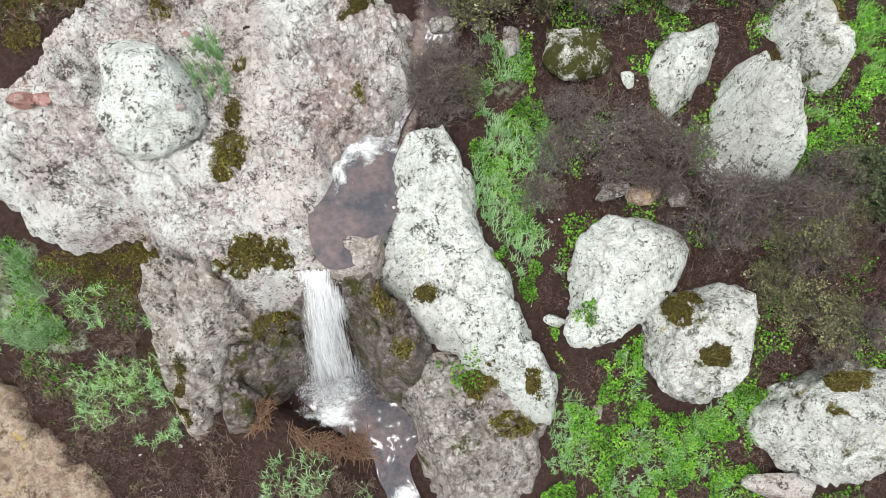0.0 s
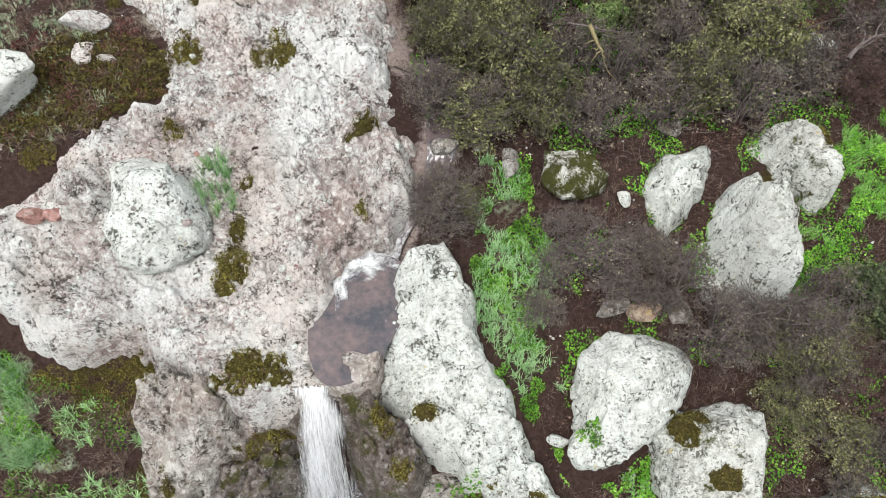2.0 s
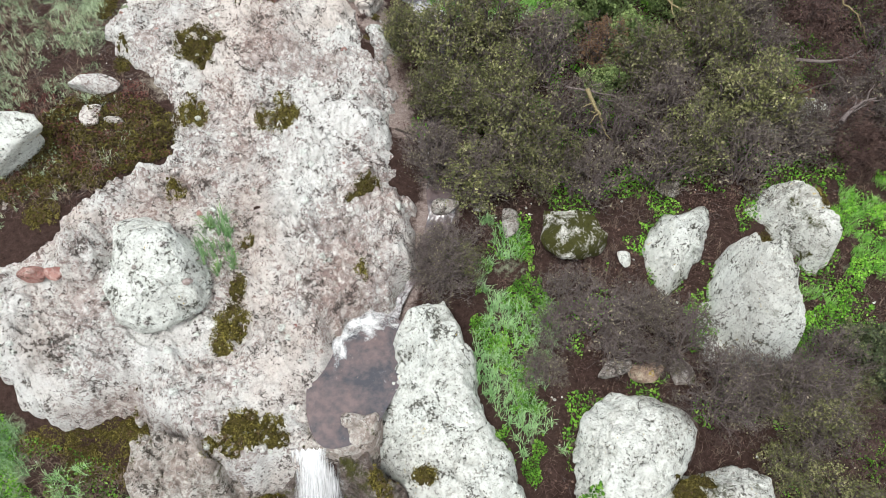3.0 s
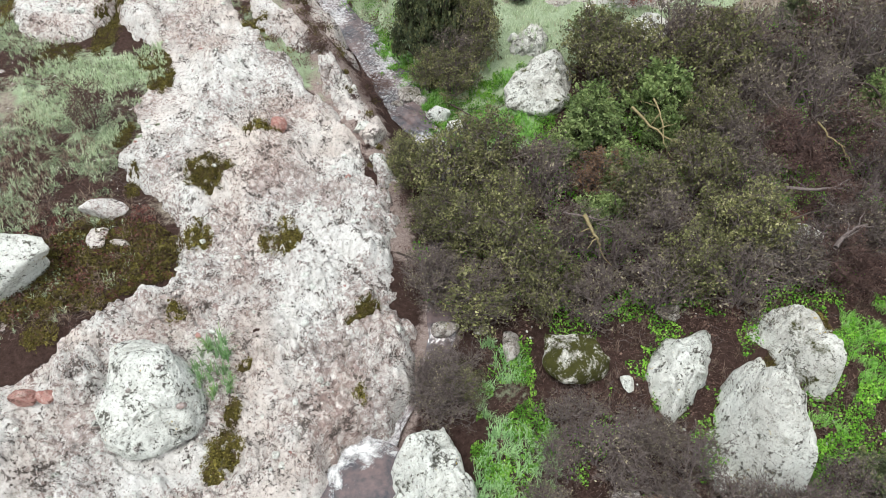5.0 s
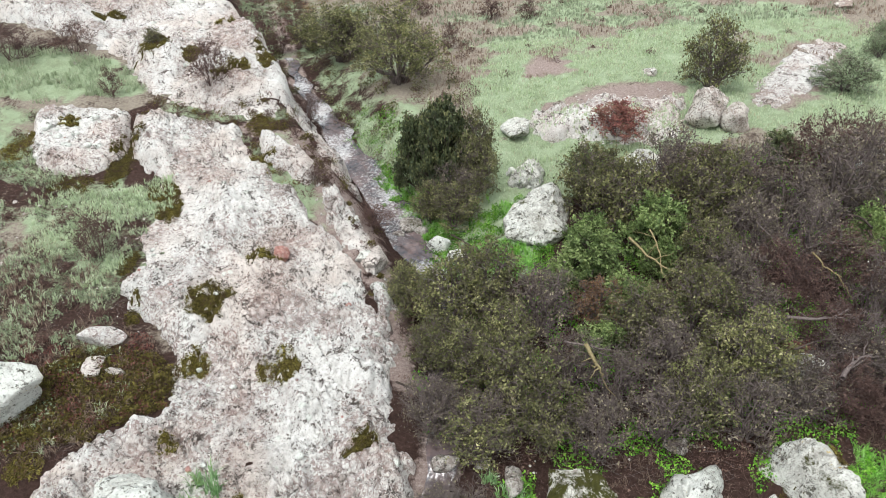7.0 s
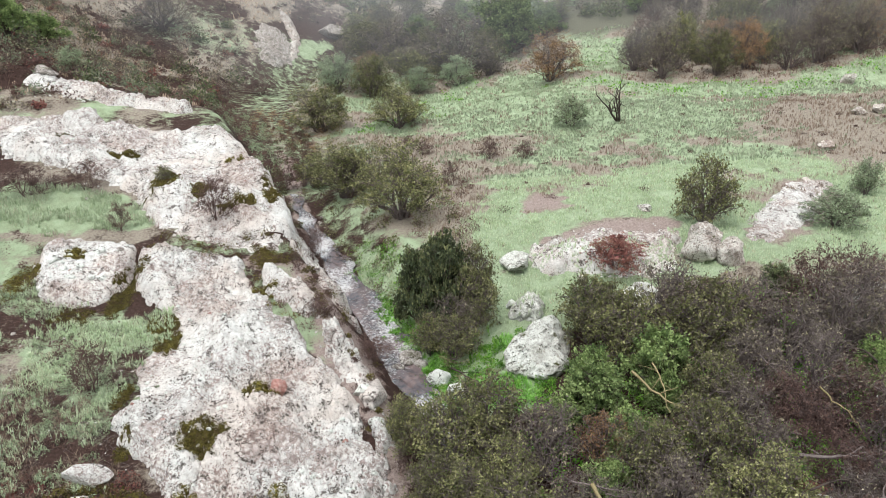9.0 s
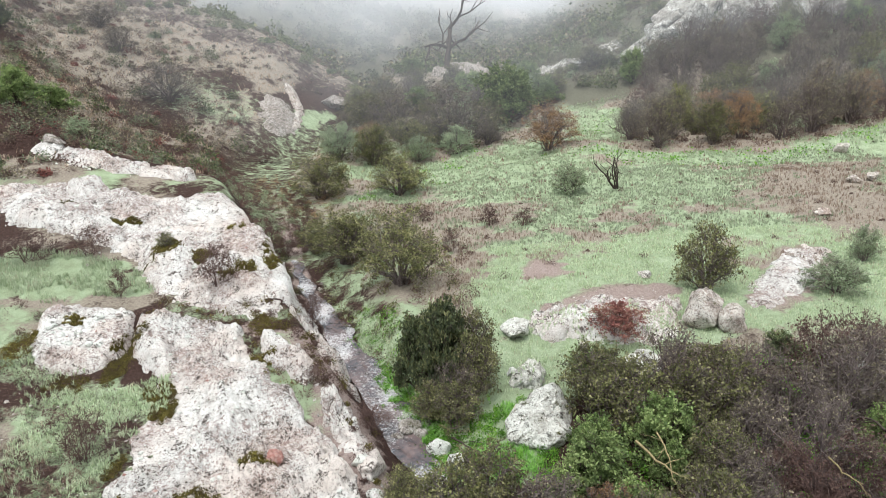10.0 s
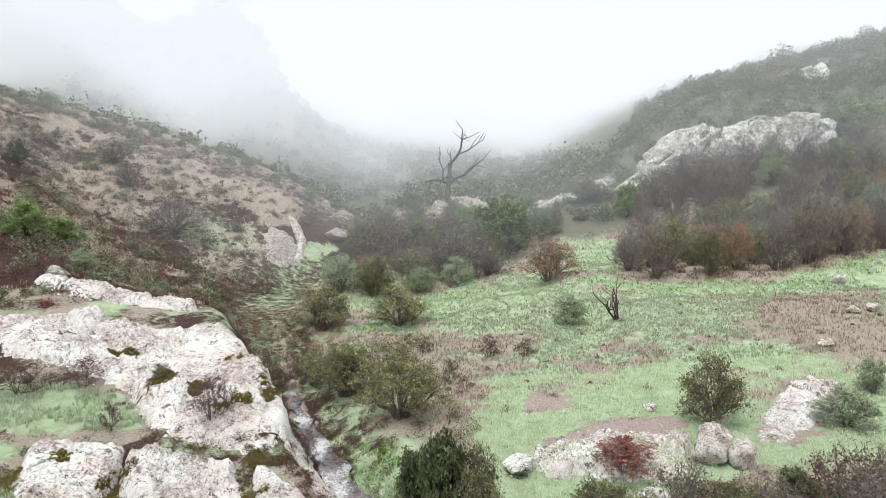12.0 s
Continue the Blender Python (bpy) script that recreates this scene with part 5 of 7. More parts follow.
def leaf_quads(points, size, r, droop=0.0, long=1.8):
    n = len(points)
    a = r.normal(size=(n, 3))
    a[:, 2] -= droop
    a /= np.linalg.norm(a, axis=1)[:, None]
    b = np.cross(a, r.normal(size=(n, 3)))
    b /= np.linalg.norm(b, axis=1)[:, None] + 1e-9
    s = (size * r.uniform(0.6, 1.4, n))[:, None]
    a, b = a * s * long * 0.5, b * s * 0.5
    v = np.stack([points - a, points + b, points + a, points - b], 1).reshape(-1, 3)
    return v, np.arange(4 * n).reshape(n, 4)


def branching(r, height, width, stems, splits, levels, trunk, flare=0.55, wobble=0.16, rise=0.1):
    """Limbs level by level, from the ground out to the tips."""
    out = [[] for _ in range(levels)]

    def grow(p, d, length, rad, level):
        n = 4 if level < 2 else 2
        pts, cur = [p], d
        for _ in range(n):
            cur = cur + r.normal(size=3) * wobble + np.array([0, 0, rise * 0.5])
            cur = cur / np.linalg.norm(cur)
            pts.append(pts[-1] + cur * length / n)
        pts = np.array(pts)
        out[level].append((pts, np.linspace(rad, rad * 0.55, n + 1)))
        if level + 1 < levels:
            for k_ in range(splits[level]):
                s = r.uniform(0.35, 1.0) if k_ else 1.0
                at = pts[0] + (pts[-1] - pts[0]) * s
                at = pts[min(n, int(round(s * n)))]
                nd = cur + r.normal(size=3) * flare
                nd[2] += rise
                grow(at, nd / np.linalg.norm(nd), length * r.uniform(0.5, 0.8), rad * 0.55, level + 1)

    for i in range(stems):
        a = 2 * np.pi * (i + r.uniform(0, 0.8)) / stems
        tilt = width / height * r.uniform(0.25, 0.75)
        d = np.array([np.cos(a) * tilt, np.sin(a) * tilt, 1.0])
        grow(np.array([np.cos(a), np.sin(a), 0]) * 0.08 * r.uniform(0, 2), d / np.linalg.norm(d), height * r.uniform(0.36, 0.5), trunk * r.uniform(0.7, 1.2), 0)
    return out


KINDS = {
    # leaves, bark, label, category, lobes, twigs per lobe, leaves per twig, leaf size, trunk, limb sprawl
    "twiggy": (LEAF_DULL, BARK_GREY, "bare grey-brown shrub with fine twigs and few olive leaves", "shrub", 15, 48, 2.4, 0.038, 0.042, 1.4),
    "thorny": (LEAF_DULL, BARK_GREY, "dense grey-brown bare shrub of very fine twigs", "shrub", 15, 52, 1.2, 0.032, 0.034, 1.3),
    "olive": (LEAF_OLIVE, BARK_GREY, "olive-green shrub with small leaves and grey stems", "shrub", 17, 50, 6.5, 0.040, 0.042, 1.3),
    "sage": (LEAF_SAGE, BARK_GREY, "grey-green bushy shrub with thin stems", "shrub", 14, 45, 9.0, 0.044, 0.03, 0.9),
    "dark": (LEAF_DARK, BARK_DARK, "dense dark green shrub", "shrub", 14, 40, 18.0, 0.056, 0.036, 0.9),
    "oak": (LEAF_DARK, BARK_DARK, "dark green small oak on the stream bank", "tree", 17, 40, 22.0, 0.055, 0.05, 0.9),
    "green": (LEAF_BUSH, BARK_DARK, "dense fresh green leafy bush", "bush", 14, 40, 16.0, 0.056, 0.036, 0.9),
    "brown": (LEAF_BROWN, BARK_BROWN, "dry dark brown bush of fine dead twigs", "shrub", 12, 48, 2.4, 0.034, 0.018, 1.0),
    "red": (LEAF_RED, BARK_BROWN, "dark red leafy bush", "shrub", 12, 50, 8.0, 0.044, 0.026, 1.0),
    "rust": (LEAF_RUST, BARK_GREY, "rusty brown half-bare shrub", "shrub", 14, 55, 4.5, 0.042, 0.03, 1.0),
}
PROTOS = {}
NOMINAL = 2.4


def bent(a, b, r, n, wobble):
    """A crooked way from a to b."""
    s_ = np.linspace(0, 1, n)[:, None]
    p = a + (b - a) * s_
    sway = r.normal(size=3) * wobble * np.linalg.norm(b - a)
    return p + np.sin(np.pi * s_) * sway + r.normal(size=(n, 3)) * 0.02 * np.sin(np.pi * s_)


def lobed_crown(r, lobes, twigs, trunk, sprawl):
    """Limbs that rise from one foot to separate domes of twigs."""
    limbs, boughs, twig, fine = [], [], [], []
    for i in range(lobes):
        a = 2.4 * i + r.uniform(-0.5, 0.5)
        up = (i + 0.5) / lobes
        out = np.sqrt(1 - up ** 2) * r.uniform(0.62, 0.92)
        c = np.array([np.cos(a) * out * 0.92, np.sin(a) * out * 0.92, 0.34 + 1.42 * up * r.uniform(0.8, 1.1)])
        size = r.uniform(0.26, 0.44)
        foot = np.array([np.cos(a), np.sin(a), 0]) * 0.1 * r.uniform(0, 1.5)
        knee = foot + (c - foot) * np.array([0.35, 0.35, 0.55])
        path = np.concatenate([bent(foot, knee, r, 4, 0.10)[:-1], bent(knee, c, r, 4, 0.10)])
        limbs.append((path, np.linspace(trunk * r.uniform(0.7, 1.1), trunk * 0.32, len(path))))
        ends = []
        for _ in range(9):
            d = r.normal(size=3)
            d[2] = abs(d[2]) * 0.8 - 0.15
            d /= np.linalg.norm(d)
            e = c + d * size * r.uniform(0.5, 0.8) * np.array([1.1, 1.1, 0.85])
            p = bent(path[r.integers(3, len(path))], e, r, 3, 0.10 * sprawl)
            boughs.append((p, np.linspace(trunk * 0.34, trunk * 0.14, 3)))
            ends += [p[1], p[2], p[2]]
        ends = np.array(ends)
        for _ in range(twigs):
            o = ends[r.integers(0, len(ends))]
            d = (o - c) / size + r.normal(size=3) * 0.55 + np.array([0, 0, 0.28])
            d /= np.linalg.norm(d)
            q = o + d * size * r.uniform(0.35, 0.85)
            p = bent(o, q, r, 3, 0.08)
            twig.append((p, np.array([0.009, 0.007, 0.0035])))
            for _ in range(2):
                b = p[r.integers(1, 3)]
                e = b + (d * 0.6 + r.normal(size=3) * 0.5) * size * r.uniform(0.2, 0.5)
                fine.append((np.stack([b, e]), np.array([0.0052, 0.003])))
    return limbs, boughs, twig, fine


def shrub(kind, x, y, width, height, group=""):
    """A shrub of a kind, planted on the ground; copies share the meshes of a few grown ones."""
    leaf, wood, label, category, lobes, twigs, per, size, trunk, sprawl = KINDS[kind]
    big = width > 3.6
    which = int(abs(x * 7.1 + y * 3.7) * 10) % 4
    key = (kind, which, big)
    z = float(top_at(x, y)[0]) - 0.04
    sx, sz = width / NOMINAL, height / NOMINAL
    m = pose(x, y, z, 0, 0, (x * 131 + y * 57) % 360) @ Matrix.Diagonal((sx, sx, sz, 1))
    if key not in PROTOS:
        r = np.random.default_rng(sum(map(ord, kind)) * 10 + which + 500 * big)
        ob = thing(category, label, category)
        limbs, boughs, twig, fine = lobed_crown(r, lobes, twigs, trunk, sprawl)
        thin = 0.6 if big else 1.0
        part("stem", mesh_of("stem", *tubes(limbs, 5), wood), ob)
        bw = part("branchwork", mesh_of("branchwork", *tubes(boughs, 3), wood), ob)
        tw = part("twig_mass", mesh_of("twig_mass", *joined(*[ribbons([(p, q * thin) for p, q in lot], r) for lot in (twig, fine)]), wood, False), ob)
        tips = np.concatenate([p[1:] for p, _ in twig] + [p for p, _ in fine])
        n = int(per * len(twig)) * (2 if big else 1)
        pick = tips[r.integers(0, len(tips), n)] + r.normal(size=(n, 3)) * 0.035
        pick[:, 2] = np.maximum(pick[:, 2], 0.05)
        lv_ = part("foliage", mesh_of("foliage", *leaf_quads(pick, size * (0.7 if big else 1.0), r), leaf, False), ob)
        bw["kind"] = tw["kind"] = lv_["kind"] = "stuff"
        ob.matrix_basis = m
        PROTOS[key] = ob
    else:
        ob = copy_thing(PROTOS[key], Matrix.Identity(4))
        ob.matrix_basis = m
    if group:
        ob["group"] = group
    return ob


# the shrubs and trees that stand apart
shrub("oak", -0.2, 24.4, 2.3, 4.7)
shrub("olive", 0.9, 23.8, 2.0, 3.0)
shrub("oak", -1.1, 25.2, 2.0, 3.8)
shrub("olive", 1.0, 24.6, 2.0, 3.4)
shrub("twiggy", 0.3, 23.2, 2.4, 2.4)
shrub("olive", -0.6, 23.3, 1.8, 2.0)
shrub("olive", 0.3, 22.6, 2.3, 2.0)
shrub("thorny", 0.2, 11.2, 2.1, 1.4)
shrub("olive", 0.8, 12.7, 2.4, 1.8)
shrub("thorny", -0.3, 13.5, 2.2, 1.8)
shrub("olive", -5.90, 38.83, 5.18, 3.66)
shrub("olive", -2.52, 34.00, 4.84, 4.44)
shrub("olive", -8.3, 42.7, 3.2, 2.6)
shrub("olive", -10.4, 56.5, 6.3, 4.4)
shrub("olive", -4.3, 57.2, 5.4, 3.9)
shrub("sage", 8.81, 51.78, 3.37, 2.57)
shrub("green", 6.7, 88.1, 9.2, 8.5)
shrub("green", 11.55, 93.82, 5.28, 4.58)
shrub("rust", 9.68, 70.90, 7.50, 5.53)
shrub("twiggy", 0.00, 77.25, 10.52, 8.10)
shrub("twiggy", -6.85, 85.69, 9.70, 6.96)
shrub("olive", -10.1, 89.9, 8.7, 5.1)
shrub("green", 57.0, 101.2, 8.4, 6.6)
shrub("green", 50.84, 94.77, 5.15, 4.28)
shrub("green", 22.55, 91.56, 3.74, 5.32)
shrub("olive", 19.2, 100.7, 8.2, 3.3)
shrub("olive", 11.9, 31.8, 3.4, 3.8)
shrub("sage", 17.8, 31.4, 3.3, 2.0)
shrub("red", 6.8, 27.6, 2.8, 1.8)
shrub("dark", 12.8, 25.8, 1.7, 1.4)
shrub("sage", 21.01, 35.07, 2.05, 2.05)
shrub("brown", -1.87, 47.60, 1.98, 1.35)
shrub("brown", 2.45, 45.16, 2.24, 1.73)
shrub("brown", 4.63, 43.78, 1.81, 1.51)
shrub("brown", -0.00, 40.14, 1.54, 1.84)
shrub("brown", -3.02, 49.82, 1.66, 1.04)
shrub("brown", -10.0, 42.0, 2.1, 1.8)
shrub("brown", -6.3, 30.8, 1.2, 2.0)
shrub("brown", -19.9, 75.0, 4.4, 2.5)
shrub("green", -32.0, 52.5, 3.9, 3.9)
shrub("green", -32.6, 57.7, 4.2, 2.7)
shrub("twiggy", -31.9, 80.8, 9.0, 5.6)
shrub("twiggy", -44.6, 92.5, 7.4, 4.1)
shrub("twiggy", -40.6, 88.6, 6.2, 3.9)
shrub("dark", -47.6, 77.3, 2.9, 2.9)
shrub("brown", -26.5, 46.6, 3.0, 1.5)
shrub("sage", -26.1, 49.6, 2.7, 1.8)
shrub("green", -6.5, 113.8, 6.4, 3.2)
shrub("green", -21.0, 141.0, 8.0, 2.9)
shrub("brown", -19.2, 30.9, 3.3, 1.8)
shrub("brown", -16.8, 31.6, 2.3, 1.8)
shrub("brown", -13.9, 28.3, 1.2, 1.6)
shrub("brown", -9.9, 28.7, 2.3, 2.4)
shrub("olive", -13.2, 31.7, 1.1, 0.9)
shrub("brown", -10.8, 18.8, 2.0, 2.0)
shrub("twiggy", -0.1, 10.6, 2.0, 1.5)
shrub("olive", -1.3, 17.5, 1.2, 1.9)
shrub("brown", -1.0, 17.1, 1.0, 1.2)
shrub("brown", -4.7, 23.0, 1.2, 0.9)
shrub("brown", -2.6, 21.8, 1.6, 1.3)
shrub("dark", 10.6, 8.4, 2.0, 1.6)
shrub("olive", 8.4, 7.7, 2.2, 1.6)
shrub("olive", 8.7, 5.9, 2.1, 1.6)
shrub("green", 4.7, 19.9, 1.9, 1.3)
shrub("green", 7.4, 21.7, 1.8, 1.4)
shrub("green", 5.5, 24.7, 2.4, 1.7)
shrub("twiggy", -5.16, 39.84, 2.99, 2.37)
shrub("twiggy", 9.1, 4.9, 1.6, 1.0)
shrub("green", 4.6, 20.2, 1.7, 1.9)
shrub("green", 3.4, 18.4, 1.3, 1.5)
shrub("green", 6.6, 19.2, 1.3, 1.7)

# the thicket of bare shrubs
THICKET = [(-1.2, 16.8), (-1.2, 17.6), (0.0, 18.4), (2.3, 18.6), (4.8, 21.6), (7.2, 24.8), (13.7, 26.2), (21.0, 27.0), (19.0, 19.5), (13.3, 15.5), (10.2, 15.3), (8.0, 14.2), (5.9, 12.9), (3.0, 12.8), (1.6, 12.9), (0.6, 12.9), (-0.4, 13.2), (-0.9, 14.4)]


def sown(poly, gap, seed, tries=5000):
    """Points inside an outline, no closer to one another than the gap."""
    r = np.random.default_rng(seed)
    poly = np.asarray(poly)
    lo, hi = poly.min(0), poly.max(0)
    c = lo + r.random((tries, 2)) * (hi - lo)
    c = c[outside(c[:, 0], c[:, 1], poly) > 0]
    got = []
    for p in c:
        if all((p[0] - q[0]) ** 2 + (p[1] - q[1]) ** 2 > gap * gap for q in got):
            got.append(p)
    return got


shrub("olive", -0.9, 17.5, 2.2, 2.1, "bare shrubs of the thicket")
shrub("olive", 0.1, 16.9, 2.7, 3.0, "bare shrubs of the thicket")
shrub("olive", 1.1, 17.6, 2.9, 3.1, "bare shrubs of the thicket")
shrub("olive", 0.6, 14.7, 2.5, 2.4, "bare shrubs of the thicket")
shrub("olive", -0.3, 15.1, 1.9, 2.2, "bare shrubs of the thicket")
shrub("olive", 1.6, 14.1, 2.8, 3.0, "bare shrubs of the thicket")
shrub("olive", 2.5, 13.1, 2.4, 2.4, "bare shrubs of the thicket")
shrub("olive", 1.5, 15.7, 2.1, 2.5, "bare shrubs of the thicket")
shrub("twiggy", 2.7, 16.8, 2.7, 3.0, "bare shrubs of the thicket")
shrub("twiggy", 3.2, 14.7, 2.2, 2.3, "bare shrubs of the thicket")
shrub("twiggy", 1.0, 13.0, 2.2, 2.1, "bare shrubs of the thicket")
shrub("twiggy", -0.3, 13.1, 1.9, 2.1, "bare shrubs of the thicket")
shrub("rust", 4.3, 17.1, 1.9, 2.0, "bare shrubs of the thicket")
shrub("green", 4.4, 18.8, 2.5, 2.4, "bare shrubs of the thicket")
shrub("green", 5.2, 17.4, 1.7, 1.9, "bare shrubs of the thicket")
shrub("green", 6.7, 20.2, 2.6, 2.8, "bare shrubs of the thicket")
shrub("green", 4.3, 15.8, 1.5, 1.5, "bare shrubs of the thicket")
shrub("olive", 6.9, 16.5, 2.7, 3.2, "bare shrubs of the thicket")
shrub("olive", 5.4, 16.0, 2.5, 2.7, "bare shrubs of the thicket")
shrub("twiggy", 8.6, 16.6, 2.4, 2.4, "bare shrubs of the thicket")
shrub("olive", 7.4, 14.8, 2.6, 2.4, "bare shrubs of the thicket")
shrub("olive", 8.2, 14.8, 2.5, 2.8, "bare shrubs of the thicket")
shrub("olive", 6.3, 13.6, 2.5, 2.6, "bare shrubs of the thicket")
shrub("twiggy", 7.5, 13.2, 2.5, 2.4, "bare shrubs of the thicket")
shrub("twiggy", 5.6, 14.8, 2.6, 3.0, "bare shrubs of the thicket")
shrub("twiggy", 4.3, 14.1, 2.2, 2.4, "bare shrubs of the thicket")
shrub("twiggy", 5.4, 13.2, 2.4, 2.4, "bare shrubs of the thicket")
shrub("twiggy", 3.7, 12.8, 2.0, 2.4, "bare shrubs of the thicket")
shrub("twiggy", 7.8, 23.1, 3.5, 3.8, "bare shrubs of the thicket")
shrub("olive", 6.0, 21.8, 3.2, 3.3, "bare shrubs of the thicket")
shrub("olive", 5.1, 23.0, 3.1, 3.0, "bare shrubs of the thicket")
shrub("olive", 8.7, 21.8, 3.4, 3.8, "bare shrubs of the thicket")
shrub("twiggy", 10.3, 22.7, 3.2, 3.4, "bare shrubs of the thicket")
shrub("twiggy", 11.3, 21.4, 3.5, 3.4, "bare shrubs of the thicket")
shrub("twiggy", 9.6, 19.9, 2.9, 3.3, "bare shrubs of the thicket")
shrub("olive", 8.1, 19.2, 2.4, 2.5, "bare shrubs of the thicket")
shrub("thorny", 11.0, 19.1, 3.7, 3.7, "bare shrubs of the thicket")
shrub("twiggy", 12.9, 21.6, 3.6, 4.2, "bare shrubs of the thicket")
shrub("twiggy", 14.6, 22.9, 3.5, 3.8, "bare shrubs of the thicket")
shrub("green", 13.5, 20.1, 2.0, 2.1, "bare shrubs of the thicket")
shrub("brown", 11.9, 18.3, 3.1, 3.0, "bare shrubs of the thicket")
shrub("thorny", 12.2, 17.0, 2.6, 2.9, "bare shrubs of the thicket")
shrub("brown", 10.1, 17.1, 2.5, 2.6, "bare shrubs of the thicket")
shrub("brown", 9.8, 18.3, 2.6, 2.5, "bare shrubs of the thicket")
shrub("twiggy", 8.5, 18.0, 2.5, 2.8, "bare shrubs of the thicket")
shrub("brown", 10.5, 15.7, 2.5, 2.6, "bare shrubs of the thicket")
shrub("thorny", 11.1, 15.1, 2.4, 2.4, "bare shrubs of the thicket")
shrub("red", 9.2, 15.0, 1.5, 1.7, "bare shrubs of the thicket")
shrub("thorny", 9.3, 14.0, 2.0, 2.2, "bare shrubs of the thicket")
shrub("brown", 10.0, 13.8, 2.2, 2.3, "bare shrubs of the thicket")
shrub("brown", 10.8, 13.6, 1.9, 1.8, "bare shrubs of the thicket")
shrub("brown", 13.4, 24.3, 3.2, 3.7, "bare shrubs of the thicket")
shrub("brown", 15.1, 24.5, 3.4, 3.5, "bare shrubs of the thicket")
shrub("twiggy", 15.3, 21.2, 3.7, 3.6, "bare shrubs of the thicket")
shrub("brown", 13.2, 17.0, 3.1, 3.6, "bare shrubs of the thicket")
shrub("thorny", 12.4, 14.7, 2.7, 2.9, "bare shrubs of the thicket")
shrub("thorny", 0.0, 10.5, 2.1, 1.3, "bare shrubs of the thicket")
shrub("thorny", 3.6, 9.4, 2.5, 1.8, "bare shrubs of the thicket")
shrub("twiggy", 2.3, 8.5, 1.6, 1.1, "bare shrubs of the thicket")
shrub("thorny", 4.5, 9.8, 2.0, 1.2, "bare shrubs of the thicket")
shrub("thorny", 6.3, 7.9, 2.5, 2.5, "bare shrubs of the thicket")
shrub("thorny", 7.0, 8.0, 2.0, 2.0, "bare shrubs of the thicket")
shrub("olive", 7.8, 7.8, 2.0, 1.3, "bare shrubs of the thicket")
shrub("twiggy", 8.6, 7.2, 2.1, 1.5, "bare shrubs of the thicket")
shrub("brown", 9.5, 7.5, 1.8, 1.2, "bare shrubs of the thicket")
shrub("twiggy", 5.1, 8.7, 1.2, 0.8, "bare shrubs of the thicket")
shrub("olive", 7.9, 6.6, 1.7, 1.0, "bare shrubs of the thicket")
shrub("brown", 8.8, 6.2, 1.9, 1.3, "bare shrubs of the thicket")
shrub("dark", 9.8, 8.9, 1.8, 1.2, "bare shrubs of the thicket")
shrub("olive", 9.7, 8.2, 1.5, 0.9, "bare shrubs of the thicket")
shrub("twiggy", 9.8, 5.7, 1.8, 1.3, "bare shrubs of the thicket")
shrub("brown", 6.4, 7.3, 1.2, 0.8, "bare shrubs of the thicket")

shrub("thorny", 3.0, 10.2, 1.9, 1.4, "bare shrubs of the thicket")
shrub("thorny", 4.2, 8.9, 1.8, 1.3, "bare shrubs of the thicket")
shrub("thorny", 5.5, 9.0, 2.1, 2.1, "bare shrubs of the thicket")
shrub("twiggy", 6.7, 7.7, 1.8, 1.8, "bare shrubs of the thicket")
shrub("thorny", 7.7, 8.0, 2.3, 2.3, "bare shrubs of the thicket")
shrub("thorny", 8.9, 8.6, 1.9, 1.9, "bare shrubs of the thicket")
shrub("brown", 9.2, 6.8, 1.8, 1.3, "bare shrubs of the thicket")
shrub("thorny", 8.4, 7.8, 2.3, 2.3, "bare shrubs of the thicket")
shrub("olive", 8.9, 7.5, 1.6, 1.2, "bare shrubs of the thicket")
shrub("brown", 10.4, 6.4, 1.9, 1.4, "bare shrubs of the thicket")
shrub("twiggy", 10.6, 7.6, 1.8, 1.3, "bare shrubs of the thicket")
shrub("thorny", 2.6, 9.3, 1.6, 1.2, "bare shrubs of the thicket")
shrub("thorny", -0.2, 11.2, 1.7, 1.2, "bare shrubs of the thicket")
shrub("olive", 0.4, 10.9, 1.5, 1.1, "bare shrubs of the thicket")
shrub("twiggy", 5.0, 9.7, 1.7, 1.2, "bare shrubs of the thicket")

# undergrowth that fills the gaps, low and dark
r = np.random.default_rng(77)
for x, y in sown(THICKET, 3.0, 3):
    w = r.uniform(1.2, 1.8)
    shrub(str(r.choice(["thorny", "brown", "twiggy"])), x, y, w, w * r.uniform(0.4, 0.6), "bare shrubs of the thicket")
for x, y in sown([(8.5, 13.4), (10.2, 15.3), (13.3, 15.5), (15.5, 13.5), (13.2, 9.5), (11.9, 10.5), (11.8, 13.2)], 1.1, 6):
    w = r.uniform(1.7, 2.5)
    shrub(str(r.choice(["thorny", "brown", "brown", "twiggy"])), x, y, w, w * r.uniform(0.6, 0.9), "bare shrubs of the thicket")

# dead branches that lie in the thicket and across the bank
def dead_branch(a, b, rad, wood, seed):
    """A fallen limb with a few side shoots, lodged at a height over the ground."""
    r = np.random.default_rng(seed)
    ends = [np.array([x, y, float(land(np.array([x]), np.array([y]))[0]) + h]) for x, y, h in (a, b)]
    limb = bent(ends[0], ends[1], r, 9, 0.06)
    ob = thing("dead_branch", "fallen leafless branch lodged among the shrubs", "branch", group="dead branches in the thicket")
    part("limb", mesh_of("limb", *tubes([(limb, np.linspace(rad, rad * 0.45, 9))], 6), wood), ob)
    for n in range(4):
        o = limb[r.integers(2, 8)]
        d = (ends[1] - ends[0]) * 0.22 + r.normal(size=3) * 0.28
        part("shoot", mesh_of("shoot", *tubes([(bent(o, o + d, r, 5, 0.1), np.linspace(rad * 0.45, rad * 0.12, 5))], 4), wood), ob)


